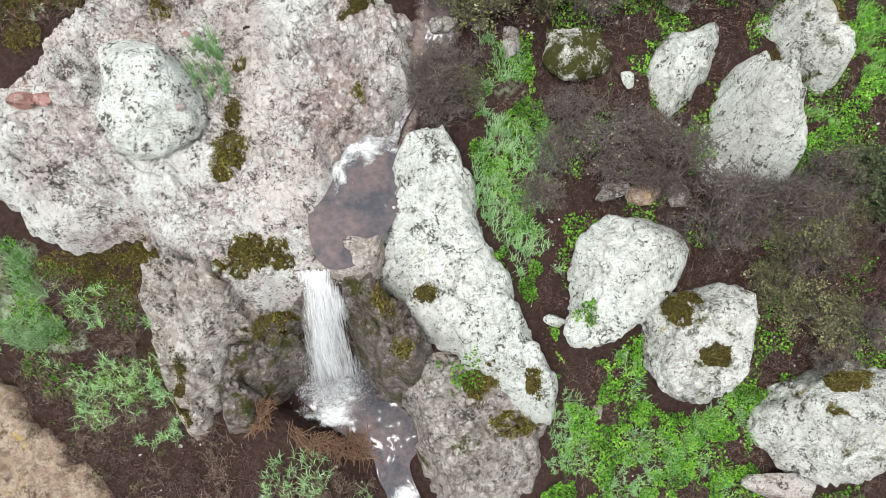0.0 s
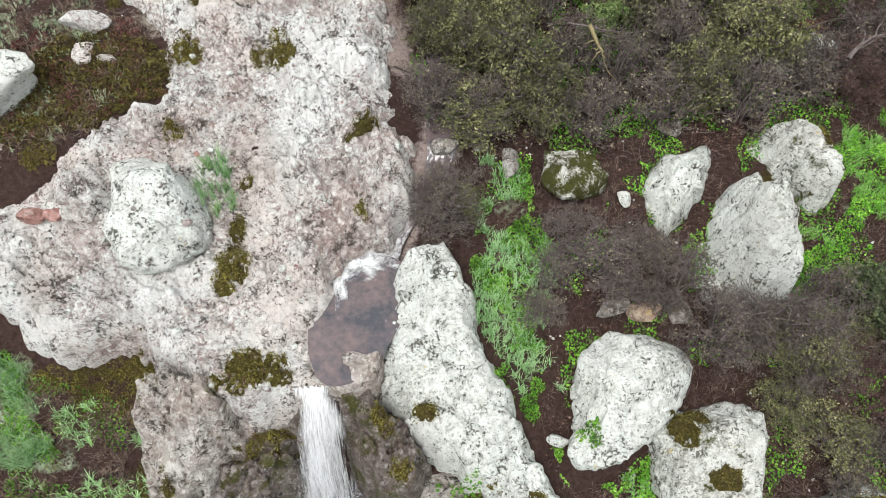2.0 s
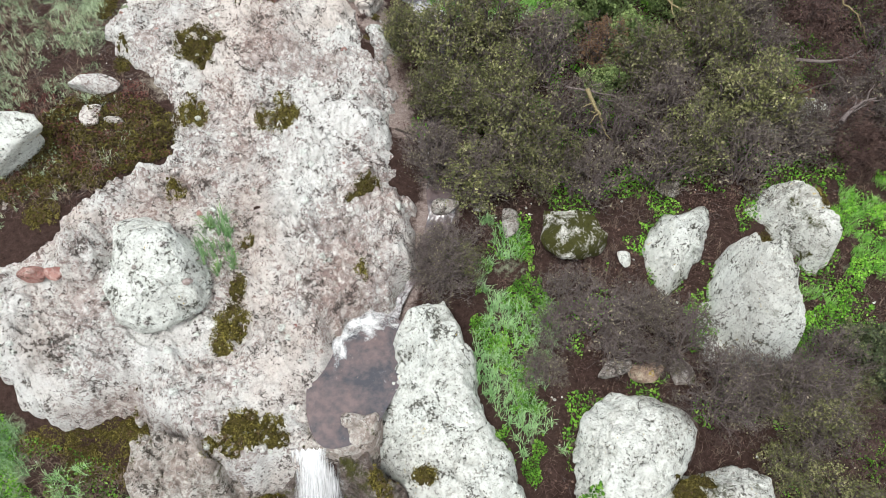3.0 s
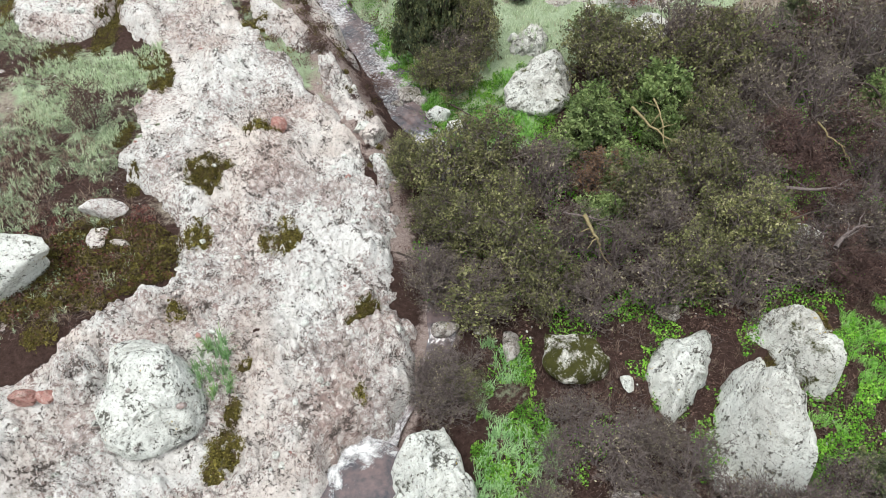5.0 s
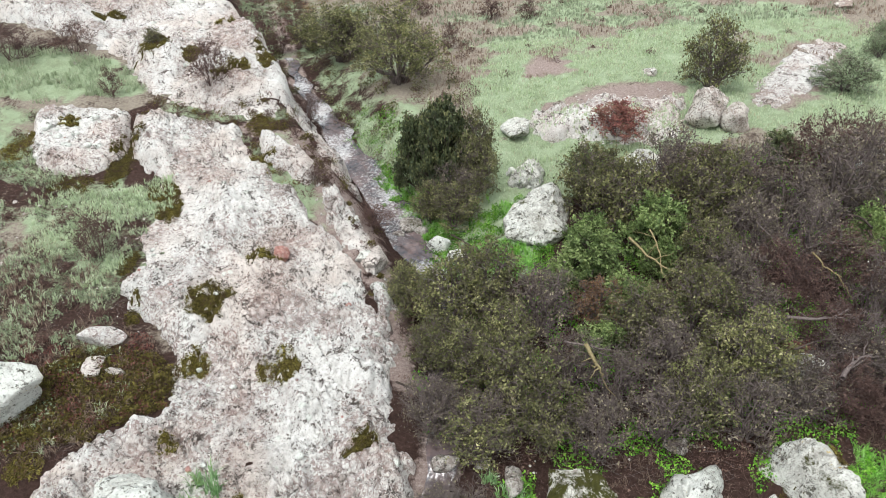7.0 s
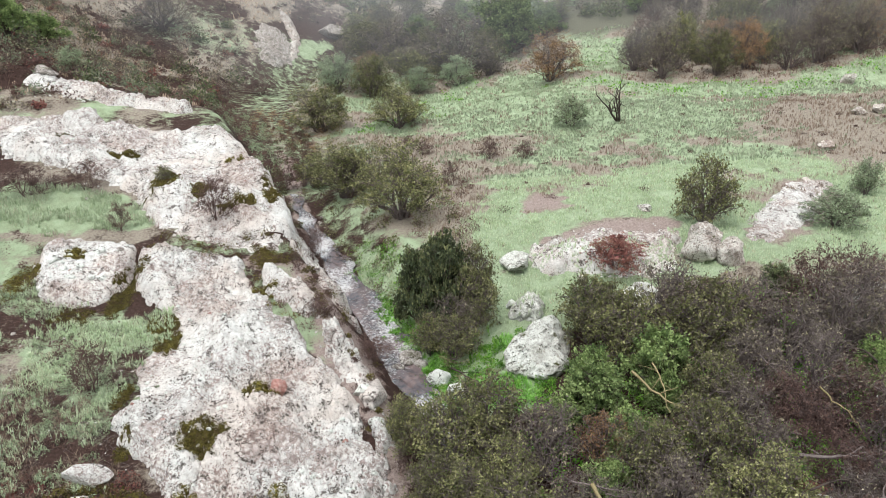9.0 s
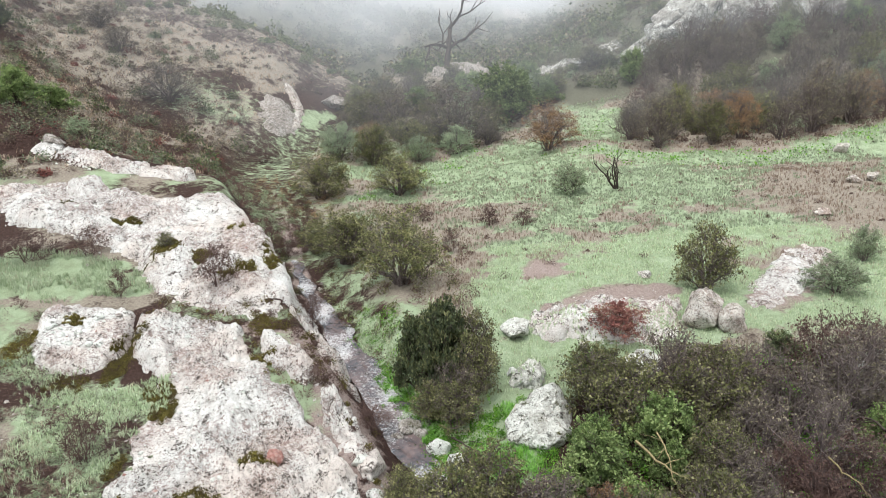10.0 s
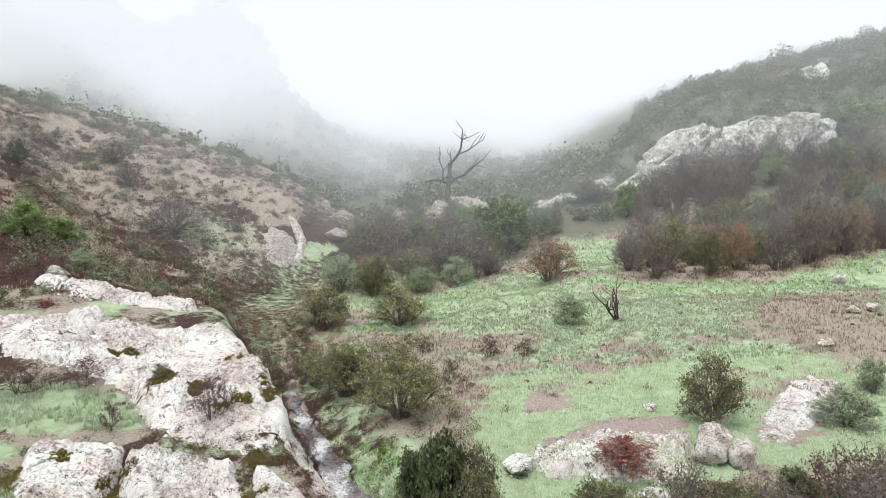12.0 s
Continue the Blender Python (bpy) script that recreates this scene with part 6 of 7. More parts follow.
for n, (a, b, rad, wood) in enumerate((
    ((5.4, 18.6, 1.9), (6.8, 17.3, 1.5), 0.045, BARK_PALE),
    ((6.1, 19.0, 1.9), (6.2, 17.6, 1.5), 0.03, BARK_PALE),
    ((3.5, 14.4, 1.9), (3.9, 13.8, 1.5), 0.06, BARK_PALE),
    ((3.0, 14.5, 1.9), (4.6, 14.5, 1.5), 0.03, BARK_GREY),
    ((3.8, 14.1, 1.9), (4.5, 14.3, 1.5), 0.02, BARK_GREY),
    ((8.8, 15.2, 1.9), (10.8, 15.9, 1.5), 0.05, BARK_GREY),
    ((9.4, 13.2, 1.9), (10.7, 14.3, 1.5), 0.06, BARK_GREY),
    ((9.4, 19.3, 1.9), (10.2, 18.5, 1.5), 0.03, BARK_GREY),
    ((10.5, 17.8, 1.9), (11.2, 17.2, 1.5), 0.035, BARK_PALE),
    ((8.6, 14.1, 1.9), (10.0, 14.8, 1.5), 0.03, BARK_DARK),
    ((12.7, 18.9, 1.9), (12.6, 20.3, 1.5), 0.04, BARK_DARK),
    ((-1.3, 14.1, 0.6), (-0.5, 13.6, 0.5), 0.03, BARK_DARK),
    ((-0.7, 23.7, 0.45), (-0.1, 22.6, 0.4), 0.04, BARK_GREY),
    ((0.1, 21.6, 0.45), (1.1, 20.2, 0.4), 0.035, BARK_DARK),
)):
    dead_branch(a, b, rad, wood, 600 + n)

# the grove on the far hillside
GROVE = [(17.1, 71.5), (18.8, 66.5), (25.3, 65.7), (30.7, 65.3), (42.7, 71), (56, 88), (56, 99), (46.5, 95), (36.7, 96), (27.3, 94), (22, 90), (20.5, 82)]
for x, y in sown(GROVE, 2.9, 8):
    w = r.uniform(3.7, 6.2)
    shrub(str(r.choice(["twiggy", "thorny", "olive", "rust", "brown", "sage"], p=[0.46, 0.16, 0.16, 0.06, 0.10, 0.06])), x, y, w, w * r.uniform(0.95, 1.35), "bare shrubs of the far grove")
HEAD = [(-13, 74), (-8, 68), (-3, 71), (2, 73), (6, 80), (9, 92), (14, 96), (10, 104), (-6, 104), (-13, 100)]
for x, y in sown(HEAD, 3.8, 9):
    w = r.uniform(3.7, 5.6)
    shrub(str(r.choice(["twiggy", "olive", "rust", "sage", "green"], p=[0.28, 0.34, 0.12, 0.20, 0.06])), x, y, w, w * r.uniform(0.7, 0.95), "bare shrubs at the valley head")

# chaparral on the hillsides: too many and too far to count
def chaparral(label, poly, gap, leaf, wood, seed, lo, hi, tall, leaves, size, thin=-9.0):
    r = np.random.default_rng(seed)
    pts = np.array(sown(poly, gap, seed, 3600))
    pts = pts[fbm(pts[:, 0] * 0.06, pts[:, 1] * 0.06, octaves=2, seed=seed) > thin]
    z = top_at(pts[:, 0], pts[:, 1])
    bare = z - land(pts[:, 0], pts[:, 1]) < 0.15
    pts, z = pts[bare], z[bare]
    n = len(pts)
    w = r.uniform(lo, hi, n) ** 1.2
    h = w * tall * r.uniform(0.7, 1.3, n)
    d = r.normal(size=(n, leaves, 3))
    d /= np.linalg.norm(d, axis=2)[..., None]
    d[..., 2] = np.abs(d[..., 2])
    lump = 1 + 0.45 * fbm(d[..., 0] * 1.7 + pts[:, :1], d[..., 1] * 1.7 + pts[:, 1:], d[..., 2] * 1.7, octaves=2, seed=seed)
    d = d * (lump * (0.35 + 0.7 * r.random((n, leaves)) ** 0.6))[..., None]
    c = np.column_stack([pts, z])[:, None, :] + d * np.stack([w / 2, w / 2, h], -1)[:, None, :]
    v, f_ = leaf_quads(c.reshape(-1, 3), size, r)
    tagged(new("chaparral", mesh_of("chaparral", v, f_, leaf, False)), label, "shrubs", kind="stuff")
    m = 14
    e = r.normal(size=(n, m, 3))
    e[..., 2] = np.abs(e[..., 2]) + 0.3
    e /= np.linalg.norm(e, axis=2)[..., None]
    base = np.repeat(np.column_stack([pts, z]), m, 0)
    tip = base + (e * np.stack([w / 2, w / 2, h], -1)[:, None, :] * 0.95).reshape(-1, 3)
    side = np.cross(tip - base, r.normal(size=tip.shape))
    side = side / (np.linalg.norm(side, axis=1)[:, None] + 1e-9) * size * 0.13
    v = np.stack([base - side, base + side, tip], 1).reshape(-1, 3)
    tagged(new("chaparral_stems", mesh_of("chaparral_stems", v, np.arange(len(v)).reshape(-1, 3), wood, False)), "grey stems of the hillside shrubs", "shrubs", kind="stuff")


WEST_HILL = [(-15, 46), (-21, 60), (-23, 80), (-28, 95), (-75, 108), (-80, 70), (-48, 42), (-26, 40)]
chaparral("dry brown brush on the hillside", WEST_HILL, 1.05, LEAF_BROWN, BARK_BROWN, 11, 0.6, 1.8, 0.5, 150, 0.07, -0.6)
chaparral("reddish dead brush on the hillside", WEST_HILL, 4.0, LEAF_RED, BARK_BROWN, 21, 0.8, 1.8, 0.5, 140, 0.095, -0.1)
chaparral("grey bare shrubs on the hillside", WEST_HILL, 1.9, LEAF_DULL, BARK_GREY, 22, 0.9, 2.4, 0.6, 300, 0.075, -0.4)
chaparral("grey-green sage on the hillside", WEST_HILL, 2.3, LEAF_SAGE, BARK_GREY, 23, 0.8, 2.0, 0.5, 260, 0.07, -0.3)
chaparral("dark green shrubs on the hillside", WEST_HILL, 6.0, LEAF_DARK, BARK_DARK, 24, 1.2, 2.6, 0.65, 380, 0.11)
SPUR = [(-75, 84), (-28, 95), (-13, 102), (-12, 112), (-80, 116)]
chaparral("sparse low tufts on the pale spur", SPUR, 1.5, LEAF_DULL, BARK_GREY, 12, 0.5, 1.5, 0.45, 130, 0.08)
chaparral("brown low brush on the pale spur", SPUR, 2.0, LEAF_BROWN, BARK_BROWN, 54, 0.5, 1.5, 0.45, 130, 0.08)
chaparral("dark shrubs along the spur's crest", [(-80, 100), (-30, 106), (-12, 106), (-12, 112), (-80, 118)], 3.2, LEAF_DARK, BARK_DARK, 25, 1.2, 2.6, 0.55, 900, 0.10)
BACK = [(-70, 116), (25, 116), (30, 210), (-110, 210)]
chaparral("dark misty scrub on the far slopes", BACK, 4.2, LEAF_DARK, BARK_DARK, 13, 2.4, 4.4, 0.6, 170, 0.34)
chaparral("grey misty scrub on the far slopes", BACK, 4.6, LEAF_DULL, BARK_GREY, 26, 2.4, 4.2, 0.6, 150, 0.34)
EAST_FAR = [(25, 115), (70, 117), (125, 120), (130, 160), (45, 160)]
chaparral("dark misty scrub on the far ridge", EAST_FAR, 3.3, LEAF_DARK, BARK_DARK, 52, 1.9, 3.6, 0.6, 800, 0.19)
chaparral("grey misty scrub on the far ridge", EAST_FAR, 2.6, LEAF_DULL, BARK_GREY, 53, 1.8, 3.4, 0.5, 260, 0.17)
EAST_HILL = [(18, 92), (30, 96), (56, 92), (90, 96), (100, 130), (60, 126), (10, 112)]
chaparral("grey bare scrub around the cliff outcrop", EAST_HILL, 2.0, LEAF_DULL, BARK_GREY, 14, 1.4, 3.0, 0.6, 320, 0.11)
chaparral("dark green scrub on the ridge", EAST_HILL, 3.0, LEAF_DARK, BARK_DARK, 27, 1.6, 3.4, 0.65, 700, 0.13)
chaparral("small sage bushes on the ridge", EAST_HILL, 3.6, LEAF_SAGE, BARK_GREY, 28, 1.4, 2.6, 0.6, 250, 0.12)
chaparral("dark brush at the foot of the far grove", [(17, 70), (19, 65), (25, 63.5), (31, 63), (43, 68), (50, 78), (42, 73), (31, 68), (25, 68), (19, 74)], 2.4, LEAF_BROWN, BARK_BROWN, 29, 1.0, 2.0, 0.6, 260, 0.06)
VALLEY_HEAD = [(-14, 70), (-8, 66), (-3, 72), (3, 76), (6, 82), (8, 100), (-12, 104)]
chaparral("olive scrub at the valley head", VALLEY_HEAD, 4.4, LEAF_OLIVE, BARK_GREY, 30, 2.0, 3.2, 0.75, 400, 0.12)
chaparral("small dry bushes dotted over the meadow", [(1, 34), (14, 36), (40, 45), (45, 75), (12, 74), (-6, 54)], 2.6, LEAF_BROWN, BARK_BROWN, 17, 0.3, 0.9, 0.45, 110, 0.035, -0.1)
chaparral("dry brush on the stream bank", [(-12, 41), (-6, 33), (-2.2, 27), (0.4, 27), (1.6, 31), (0.2, 35), (1.4, 40), (-2, 45), (-5, 50), (-12, 56)], 1.1, LEAF_BROWN, BARK_BROWN, 18, 0.5, 1.2, 0.6, 160, 0.04, -0.15)
chaparral("olive-green brush on the stream bank", [(-12, 41), (-6, 33), (-2.2, 27), (0.4, 27), (0.2, 35), (-2, 45), (-5, 50), (-12, 56)], 1.7, LEAF_OLIVE, BARK_GREY, 31, 0.6, 1.4, 0.7, 200, 0.045)
chaparral("grey-green brush along the left bank", [(-10.5, 40.5), (-16, 46), (-24, 58), (-20, 66), (-14, 58), (-9.5, 48)], 1.2, LEAF_SAGE, BARK_GREY, 42, 0.5, 1.3, 0.5, 130, 0.06)
chaparral("brown brush along the left bank", [(-10.5, 40.5), (-16, 44), (-26, 56), (-22, 68), (-13, 60), (-9.3, 48)], 1.0, LEAF_BROWN, BARK_BROWN, 43, 0.5, 1.4, 0.55, 130, 0.06)
chaparral("tall dry reeds on the valley floor", [(-16, 56), (-10, 50), (-8, 54), (-12, 62), (-18, 66)], 1.2, LEAF_RUST, BARK_BROWN, 38, 0.7, 1.4, 0.7, 160, 0.04)
chaparral("dry brush beside the rock tiers", [(-9.5, 17.5), (-10.5, 20), (-16, 21), (-17, 14), (-11, 13)], 1.3, LEAF_BROWN, BARK_BROWN, 32, 0.4, 1.0, 0.5, 110, 0.04)
chaparral("pale sage beside the rock tiers", [(-9.5, 16.5), (-10.5, 20), (-16, 24), (-18, 14), (-11, 12.5)], 1.4, LEAF_SAGE, BARK_GREY, 33, 0.4, 1.0, 0.5, 110, 0.04)
chaparral("dry brush along the foot of the shelf", [(-2.0, 16.5), (-2.7, 19.5), (-4.4, 23.2), (-7.0, 27), (-5.6, 27), (-3.2, 23.5), (-1.4, 19), (-1.0, 16.5)], 0.62, LEAF_BROWN, BARK_BROWN, 34, 0.35, 0.8, 0.6, 130, 0.035)
chaparral("mossy tufts along the foot of the shelf", [(-2.0, 16.5), (-2.7, 19.5), (-4.4, 23.2), (-7.0, 27), (-5.6, 27), (-3.2, 23.5), (-1.4, 19), (-1.0, 16.5)], 0.8, MOSS_TUFT, BARK_BROWN, 55, 0.3, 0.7, 0.45, 150, 0.035)

TIER_GAP = [(-12.5, 26.5), (-9, 26.5), (-6.5, 23.5), (-5, 22), (-3.5, 24.5), (-6, 28.5), (-12, 29.5)]
chaparral("dry brush in the gap between the tiers", TIER_GAP, 0.7, LEAF_BROWN, BARK_BROWN, 47, 0.4, 0.9, 0.5, 120, 0.035)
chaparral("mossy olive brush in the gap between the tiers", TIER_GAP, 0.8, MOSS_TUFT, BARK_BROWN, 48, 0.4, 0.9, 0.4, 140, 0.035)
WEST_FLAT = [(-24, 21), (-14, 22), (-16.5, 27), (-24, 29)]
chaparral("dry brush on the flat beside the tiers", WEST_FLAT, 1.2, LEAF_BROWN, BARK_BROWN, 49, 0.5, 1.2, 0.5, 140, 0.035)
chaparral("pale sage on the flat beside the tiers", WEST_FLAT, 1.3, LEAF_SAGE, BARK_GREY, 50, 0.5, 1.1, 0.5, 140, 0.035)
chaparral("dark dead undergrowth of the thicket", THICKET, 0.85, LEAF_BROWN, BARK_DARK, 51, 0.6, 1.2, 0.5, 110, 0.03)
chaparral("low dead brush on the brown slope", [(-10.3, 6.4), (-6.8, 6.2), (-5.6, 3.4), (-4.8, 1.0), (-8.2, 0.8), (-9.6, 3.6)], 0.55, LEAF_BROWN, BARK_BROWN, 35, 0.3, 0.7, 0.4, 90, 0.03)
chaparral("low olive brush on the brown slope", [(-10.3, 6.4), (-6.8, 6.2), (-5.6, 3.4), (-7.8, 2.0), (-9.6, 3.6)], 0.8, LEAF_OLIVE, BARK_BROWN, 36, 0.3, 0.6, 0.4, 90, 0.03)
chaparral("low dead brush between the boulders", [(1.2, 12.2), (3.0, 12.4), (9.0, 14.0), (12, 13), (12, 5), (7.5, 4.6), (5.6, 8.0), (3.2, 8.4), (2.9, 10)], 0.7, LEAF_BROWN, BARK_BROWN, 37, 0.3, 0.8, 0.4, 100, 0.03)

chaparral("low olive and brown mossy brush beside the shelf", [(-11.0, 12.0), (-8.8, 12.6), (-7.2, 13.6), (-7.3, 14.8), (-8.9, 15.4), (-10.4, 14.6)], 0.24, MOSS_TUFT, BARK_BROWN, 39, 0.35, 0.8, 0.38, 260, 0.04)
chaparral("low reddish brush beside the shelf", [(-11.0, 12.0), (-8.8, 12.6), (-7.2, 13.6), (-8.6, 16.0), (-11.5, 15.4)], 0.4, LEAF_RED, BARK_BROWN, 40, 0.3, 0.7, 0.4, 170, 0.035)
chaparral("low sage on the soil beside the shelf", [(-11.5, 11.0), (-10.0, 11.5), (-9.5, 16.0), (-10.0, 18.0), (-17, 19), (-17, 12)], 0.7, LEAF_SAGE, BARK_GREY, 41, 0.3, 0.8, 0.4, 120, 0.035)

# the dead tree on the knoll
dead = thing("dead_tree", "bare dead tree with twisted black limbs on a pale knoll", "tree", (-0.8, 111.0, float(top_at(-0.8, 111.0)[0]) - 0.1))
r = np.random.default_rng(8)
limbs = branching(r, 13.5, 5.5, 1, (4, 3, 3), 4, 0.42, 0.75, 0.30, 0.22)
part("trunk", mesh_of("trunk", *tubes(limbs[0], 7), BARK_DARK), dead)
part("limbwork", mesh_of("limbwork", *tubes(limbs[1] + limbs[2], 5), BARK_DARK), dead)
tw = part("twig_mass", mesh_of("twig_mass", *tubes([(p, np.maximum(q, 0.03)) for p, q in limbs[3]], 3), BARK_DARK), dead)
tw["kind"] = "stuff"
small = thing("dead_tree", "small burnt leafless shrub standing in the meadow", "tree", (12.1, 51.5, land_at(12.1, 51.5) - 0.05))
limbs = branching(r, 3.2, 3.4, 4, (3, 2), 3, 0.09, 0.7, 0.25, 0.15)
part("limbwork", mesh_of("limbwork", *tubes(limbs[0] + limbs[1], 5), BARK_DARK), small)
tw = part("twig_mass", mesh_of("twig_mass", *tubes(limbs[2], 3), BARK_DARK), small)
tw["kind"] = "stuff"

# ---- grass, leaves and litter ----
def points_in(poly, density, seed, clump=0.0, soft=0.3, bare=True, fine=1.3):
    r = np.random.default_rng(seed)
    poly = np.asarray(poly, float)
    lo, hi = poly.min(0) - soft, poly.max(0) + soft
    n = int(density * (hi[0] - lo[0]) * (hi[1] - lo[1]))
    p = lo + r.random((n, 2)) * (hi - lo)
    d = outside(p[:, 0], p[:, 1], poly) + soft * fbm(p[:, 0] * 1.1, p[:, 1] * 1.1, octaves=3, seed=seed)
    keep = (d > 0) & (fbm(p[:, 0] * fine, p[:, 1] * fine, octaves=3, seed=seed + 1) > clump)
    p = p[keep]
    if bare:
        p = p[top_at(p[:, 0], p[:, 1]) - land(p[:, 0], p[:, 1]) < 0.12]
    return p, r


def blades(name, label, pts, r, tall, wide, per, material, lean=0.5):
    """Tufts of bent grass blades."""
    z = top_at(pts[:, 0], pts[:, 1])
    base = np.repeat(np.column_stack([pts, z]), per, 0)
    n = len(base)
    base[:, :2] += r.normal(size=(n, 2)) * wide * 2
    a = r.uniform(0, 2 * np.pi, n)
    h = tall * r.uniform(0.5, 1.3, n)
    out = np.stack([np.cos(a), np.sin(a), 0 * a], -1)
    side = np.stack([-np.sin(a), np.cos(a), 0 * a], -1) * (wide * r.uniform(0.6, 1.3, n))[:, None]
    bend = r.uniform(0.1, 1.0, n) * lean
    mid = base + out * (h * bend * 0.35)[:, None] + np.array([0, 0, 1.0]) * (h * 0.6)[:, None]
    tip = base + out * (h * bend)[:, None] + np.array([0, 0, 1.0]) * (h * (1 - 0.35 * bend))[:, None]
    v = np.stack([base - side, base + side, mid + side * 0.8, tip, mid - side * 0.8], 1).reshape(-1, 3)
    k5 = 5 * np.arange(n)[:, None]
    tri = np.concatenate([k5 + np.array([0, 1, 2]), k5 + np.array([0, 2, 4]), k5 + np.array([4, 2, 3])])
    return tagged(new(name, mesh_of(name, v, tri, material, False)), label, "grass", kind="stuff")


def low_leaves(name, label, pts, r, size, tall, material):
    z = top_at(pts[:, 0], pts[:, 1]) + r.uniform(0.02, tall, len(pts))
    v, f_ = leaf_quads(np.column_stack([pts, z]), size, r, 0.0, 1.3)
    return tagged(new(name, mesh_of(name, v, f_, material, False)), label, "plants", kind="stuff")


for poly, dens, seed, label in ((GREEN_STRIP, 2300, 201, "bright green leafy ground cover beside the white rock"), (GREEN_LOW, 2400, 202, "bright green leafy weeds among the boulders"), (GREEN_BANK, 1800, 203, "bright green weeds on the stream bank"), (GREEN_MARGIN, 500, 206, "bright green weeds along the stream"), (GREEN_EAST, 2000, 204, "green weeds beside the tall boulder"), (SAGE_LOW, 1500, 205, "bright green weeds on the lower slope")):
    p, r = points_in(poly, dens, seed, 0.12 if poly in (GREEN_LOW, GREEN_STRIP) else 0.05, 0.7, True, 2.3)
    low_leaves("weeds", label, p, r, 0.042, 0.24, LEAF_GREEN)
for poly, dens, seed, tall, mat_, label in ((GREEN_STRIP, 120, 211, 0.30, BLADE_MINT, "long mint-green grass beside the white rock"), (GREEN_LOW, 80, 212, 0.26, BLADE_MINT, "pale green grass among the boulders"), (GREEN_EAST, 150, 213, 0.22, BLADE_GREEN, "long green grass beside the tall boulder"),
                                            (SAGE_LOW, 260, 214, 0.34, BLADE_MINT, "long mint-green grass on the lower slope"), (TUFTS_BASIN, 45, 216, 0.32, BLADE_MINT, "pale green tufts beside the basin"),
                                            (SAGE_UP, 90, 217, 0.20, BLADE_MEADOW, "pale green grass beside the shelf"), (GREEN_HOLLOW, 60, 218, 0.25, BLADE_MEADOW, "pale green grass in the hollow between ledges"), (GREEN_MARGIN, 45, 224, 0.24, BLADE_MEADOW, "pale grass along the stream"), (GREEN_BANK, 160, 219, 0.25, BLADE_GREEN, "fresh grass on the stream bank")):
    p, r = points_in(poly, dens, seed, 0.03 if tall > 0.25 else -0.12)
    blades("grass", label, p, r, tall, 0.009, 8, mat_, 0.8)
p, r = points_in([(-10.4, 6.6), (-7.0, 6.6), (-6.4, 5.1), (-6.4, 3.4), (-8.0, 3.0), (-9.6, 4.0), (-10.6, 5.0)], 50, 215, 0.1)
blades("grass", "scattered pale green tufts on brown soil", p, r, 0.28, 0.008, 11, BLADE_MINT, 0.9)
p, r = points_in([(-10.4, 6.9), (-7.0, 6.6), (-6.4, 4.4), (-8.4, 3.4), (-10.2, 4.6)], 700, 221, 0.22)
low_leaves("weeds", "small green weeds on the brown slope", p, r, 0.045, 0.12, LEAF_GREEN)
p, r = points_in([(-0.4, 5.0), (0.6, 5.0), (1.0, 4.4), (0.2, 4.2)], 500, 222, 0.0, 0.3, False)
low_leaves("weeds", "green leafy plant below the white rock", p, r, 0.06, 0.2, LEAF_GREEN)
p, r = points_in([(2.9, 5.6), (3.3, 5.9), (3.4, 5.4), (3.0, 5.3)], 900, 223, -0.5, 0.1, False)
low_leaves("weeds", "green tuft against the white boulder", p, r, 0.06, 0.2, LEAF_GREEN)
p, r = points_in([(-5.9, 11.5), (-5.3, 11.8), (-5.0, 11.2), (-4.9, 10.3), (-5.3, 10.1), (-5.8, 10.4)], 45, 220, -0.4, 0.1, False)
blades("grass", "mint-green tuft in a soil pocket of the shelf", p, r, 0.36, 0.013, 8, BLADE_MINT, 0.8)


for poly, dens, seed in (([(-11, 7.2), (-6.8, 6.6), (-5.4, 3.2), (-2.0, 2.6), (-2.0, 0.8), (-9, 0.8), (-10.6, 4.0)], 75, 241), ([(0.6, 13.0), (2.2, 6.2), (3.0, 4.6), (3.0, 1.0), (12, 1.0), (13, 14)], 28, 242), ([(-9.6, 11.8), (-8.2, 12.8), (-7.2, 14.0), (-8.8, 16.2), (-10, 18), (-16, 20), (-15, 12)], 45, 243)):
    p, r = points_in(poly, dens, seed, -0.1)
    blades("grass", "tangled dead grass on the soil", p, r, 0.22, 0.008, 7, BLADE_DEAD, 1.2)


p, r = points_in([(-9.6, 11.8), (-8.4, 12.9), (-8.8, 16.2), (-10, 18), (-9.6, 21), (-14, 24), (-17, 24), (-16, 14), (-12, 11)], 40, 244, 0.05)
blades("grass", "pale green tufts on the soil beside the shelf", p, r, 0.22, 0.009, 8, BLADE_MEADOW, 0.9)


def by_cover(x0, x1, y0, y1, density, seed, want):
    r = np.random.default_rng(seed)
    n = int(density * (x1 - x0) * (y1 - y0))
    p = np.column_stack([r.uniform(x0, x1, n), r.uniform(y0, y1, n)])
    c = cover_of(p[:, 0], p[:, 1])
    fine = 0.5 * fbm(p[:, 0] * 1.2, p[:, 1] * 1.2, octaves=3, seed=seed)
    return p[(c[want] + fine - (0 if want == 0 else c[0]) - c[2] > 0.45)], r


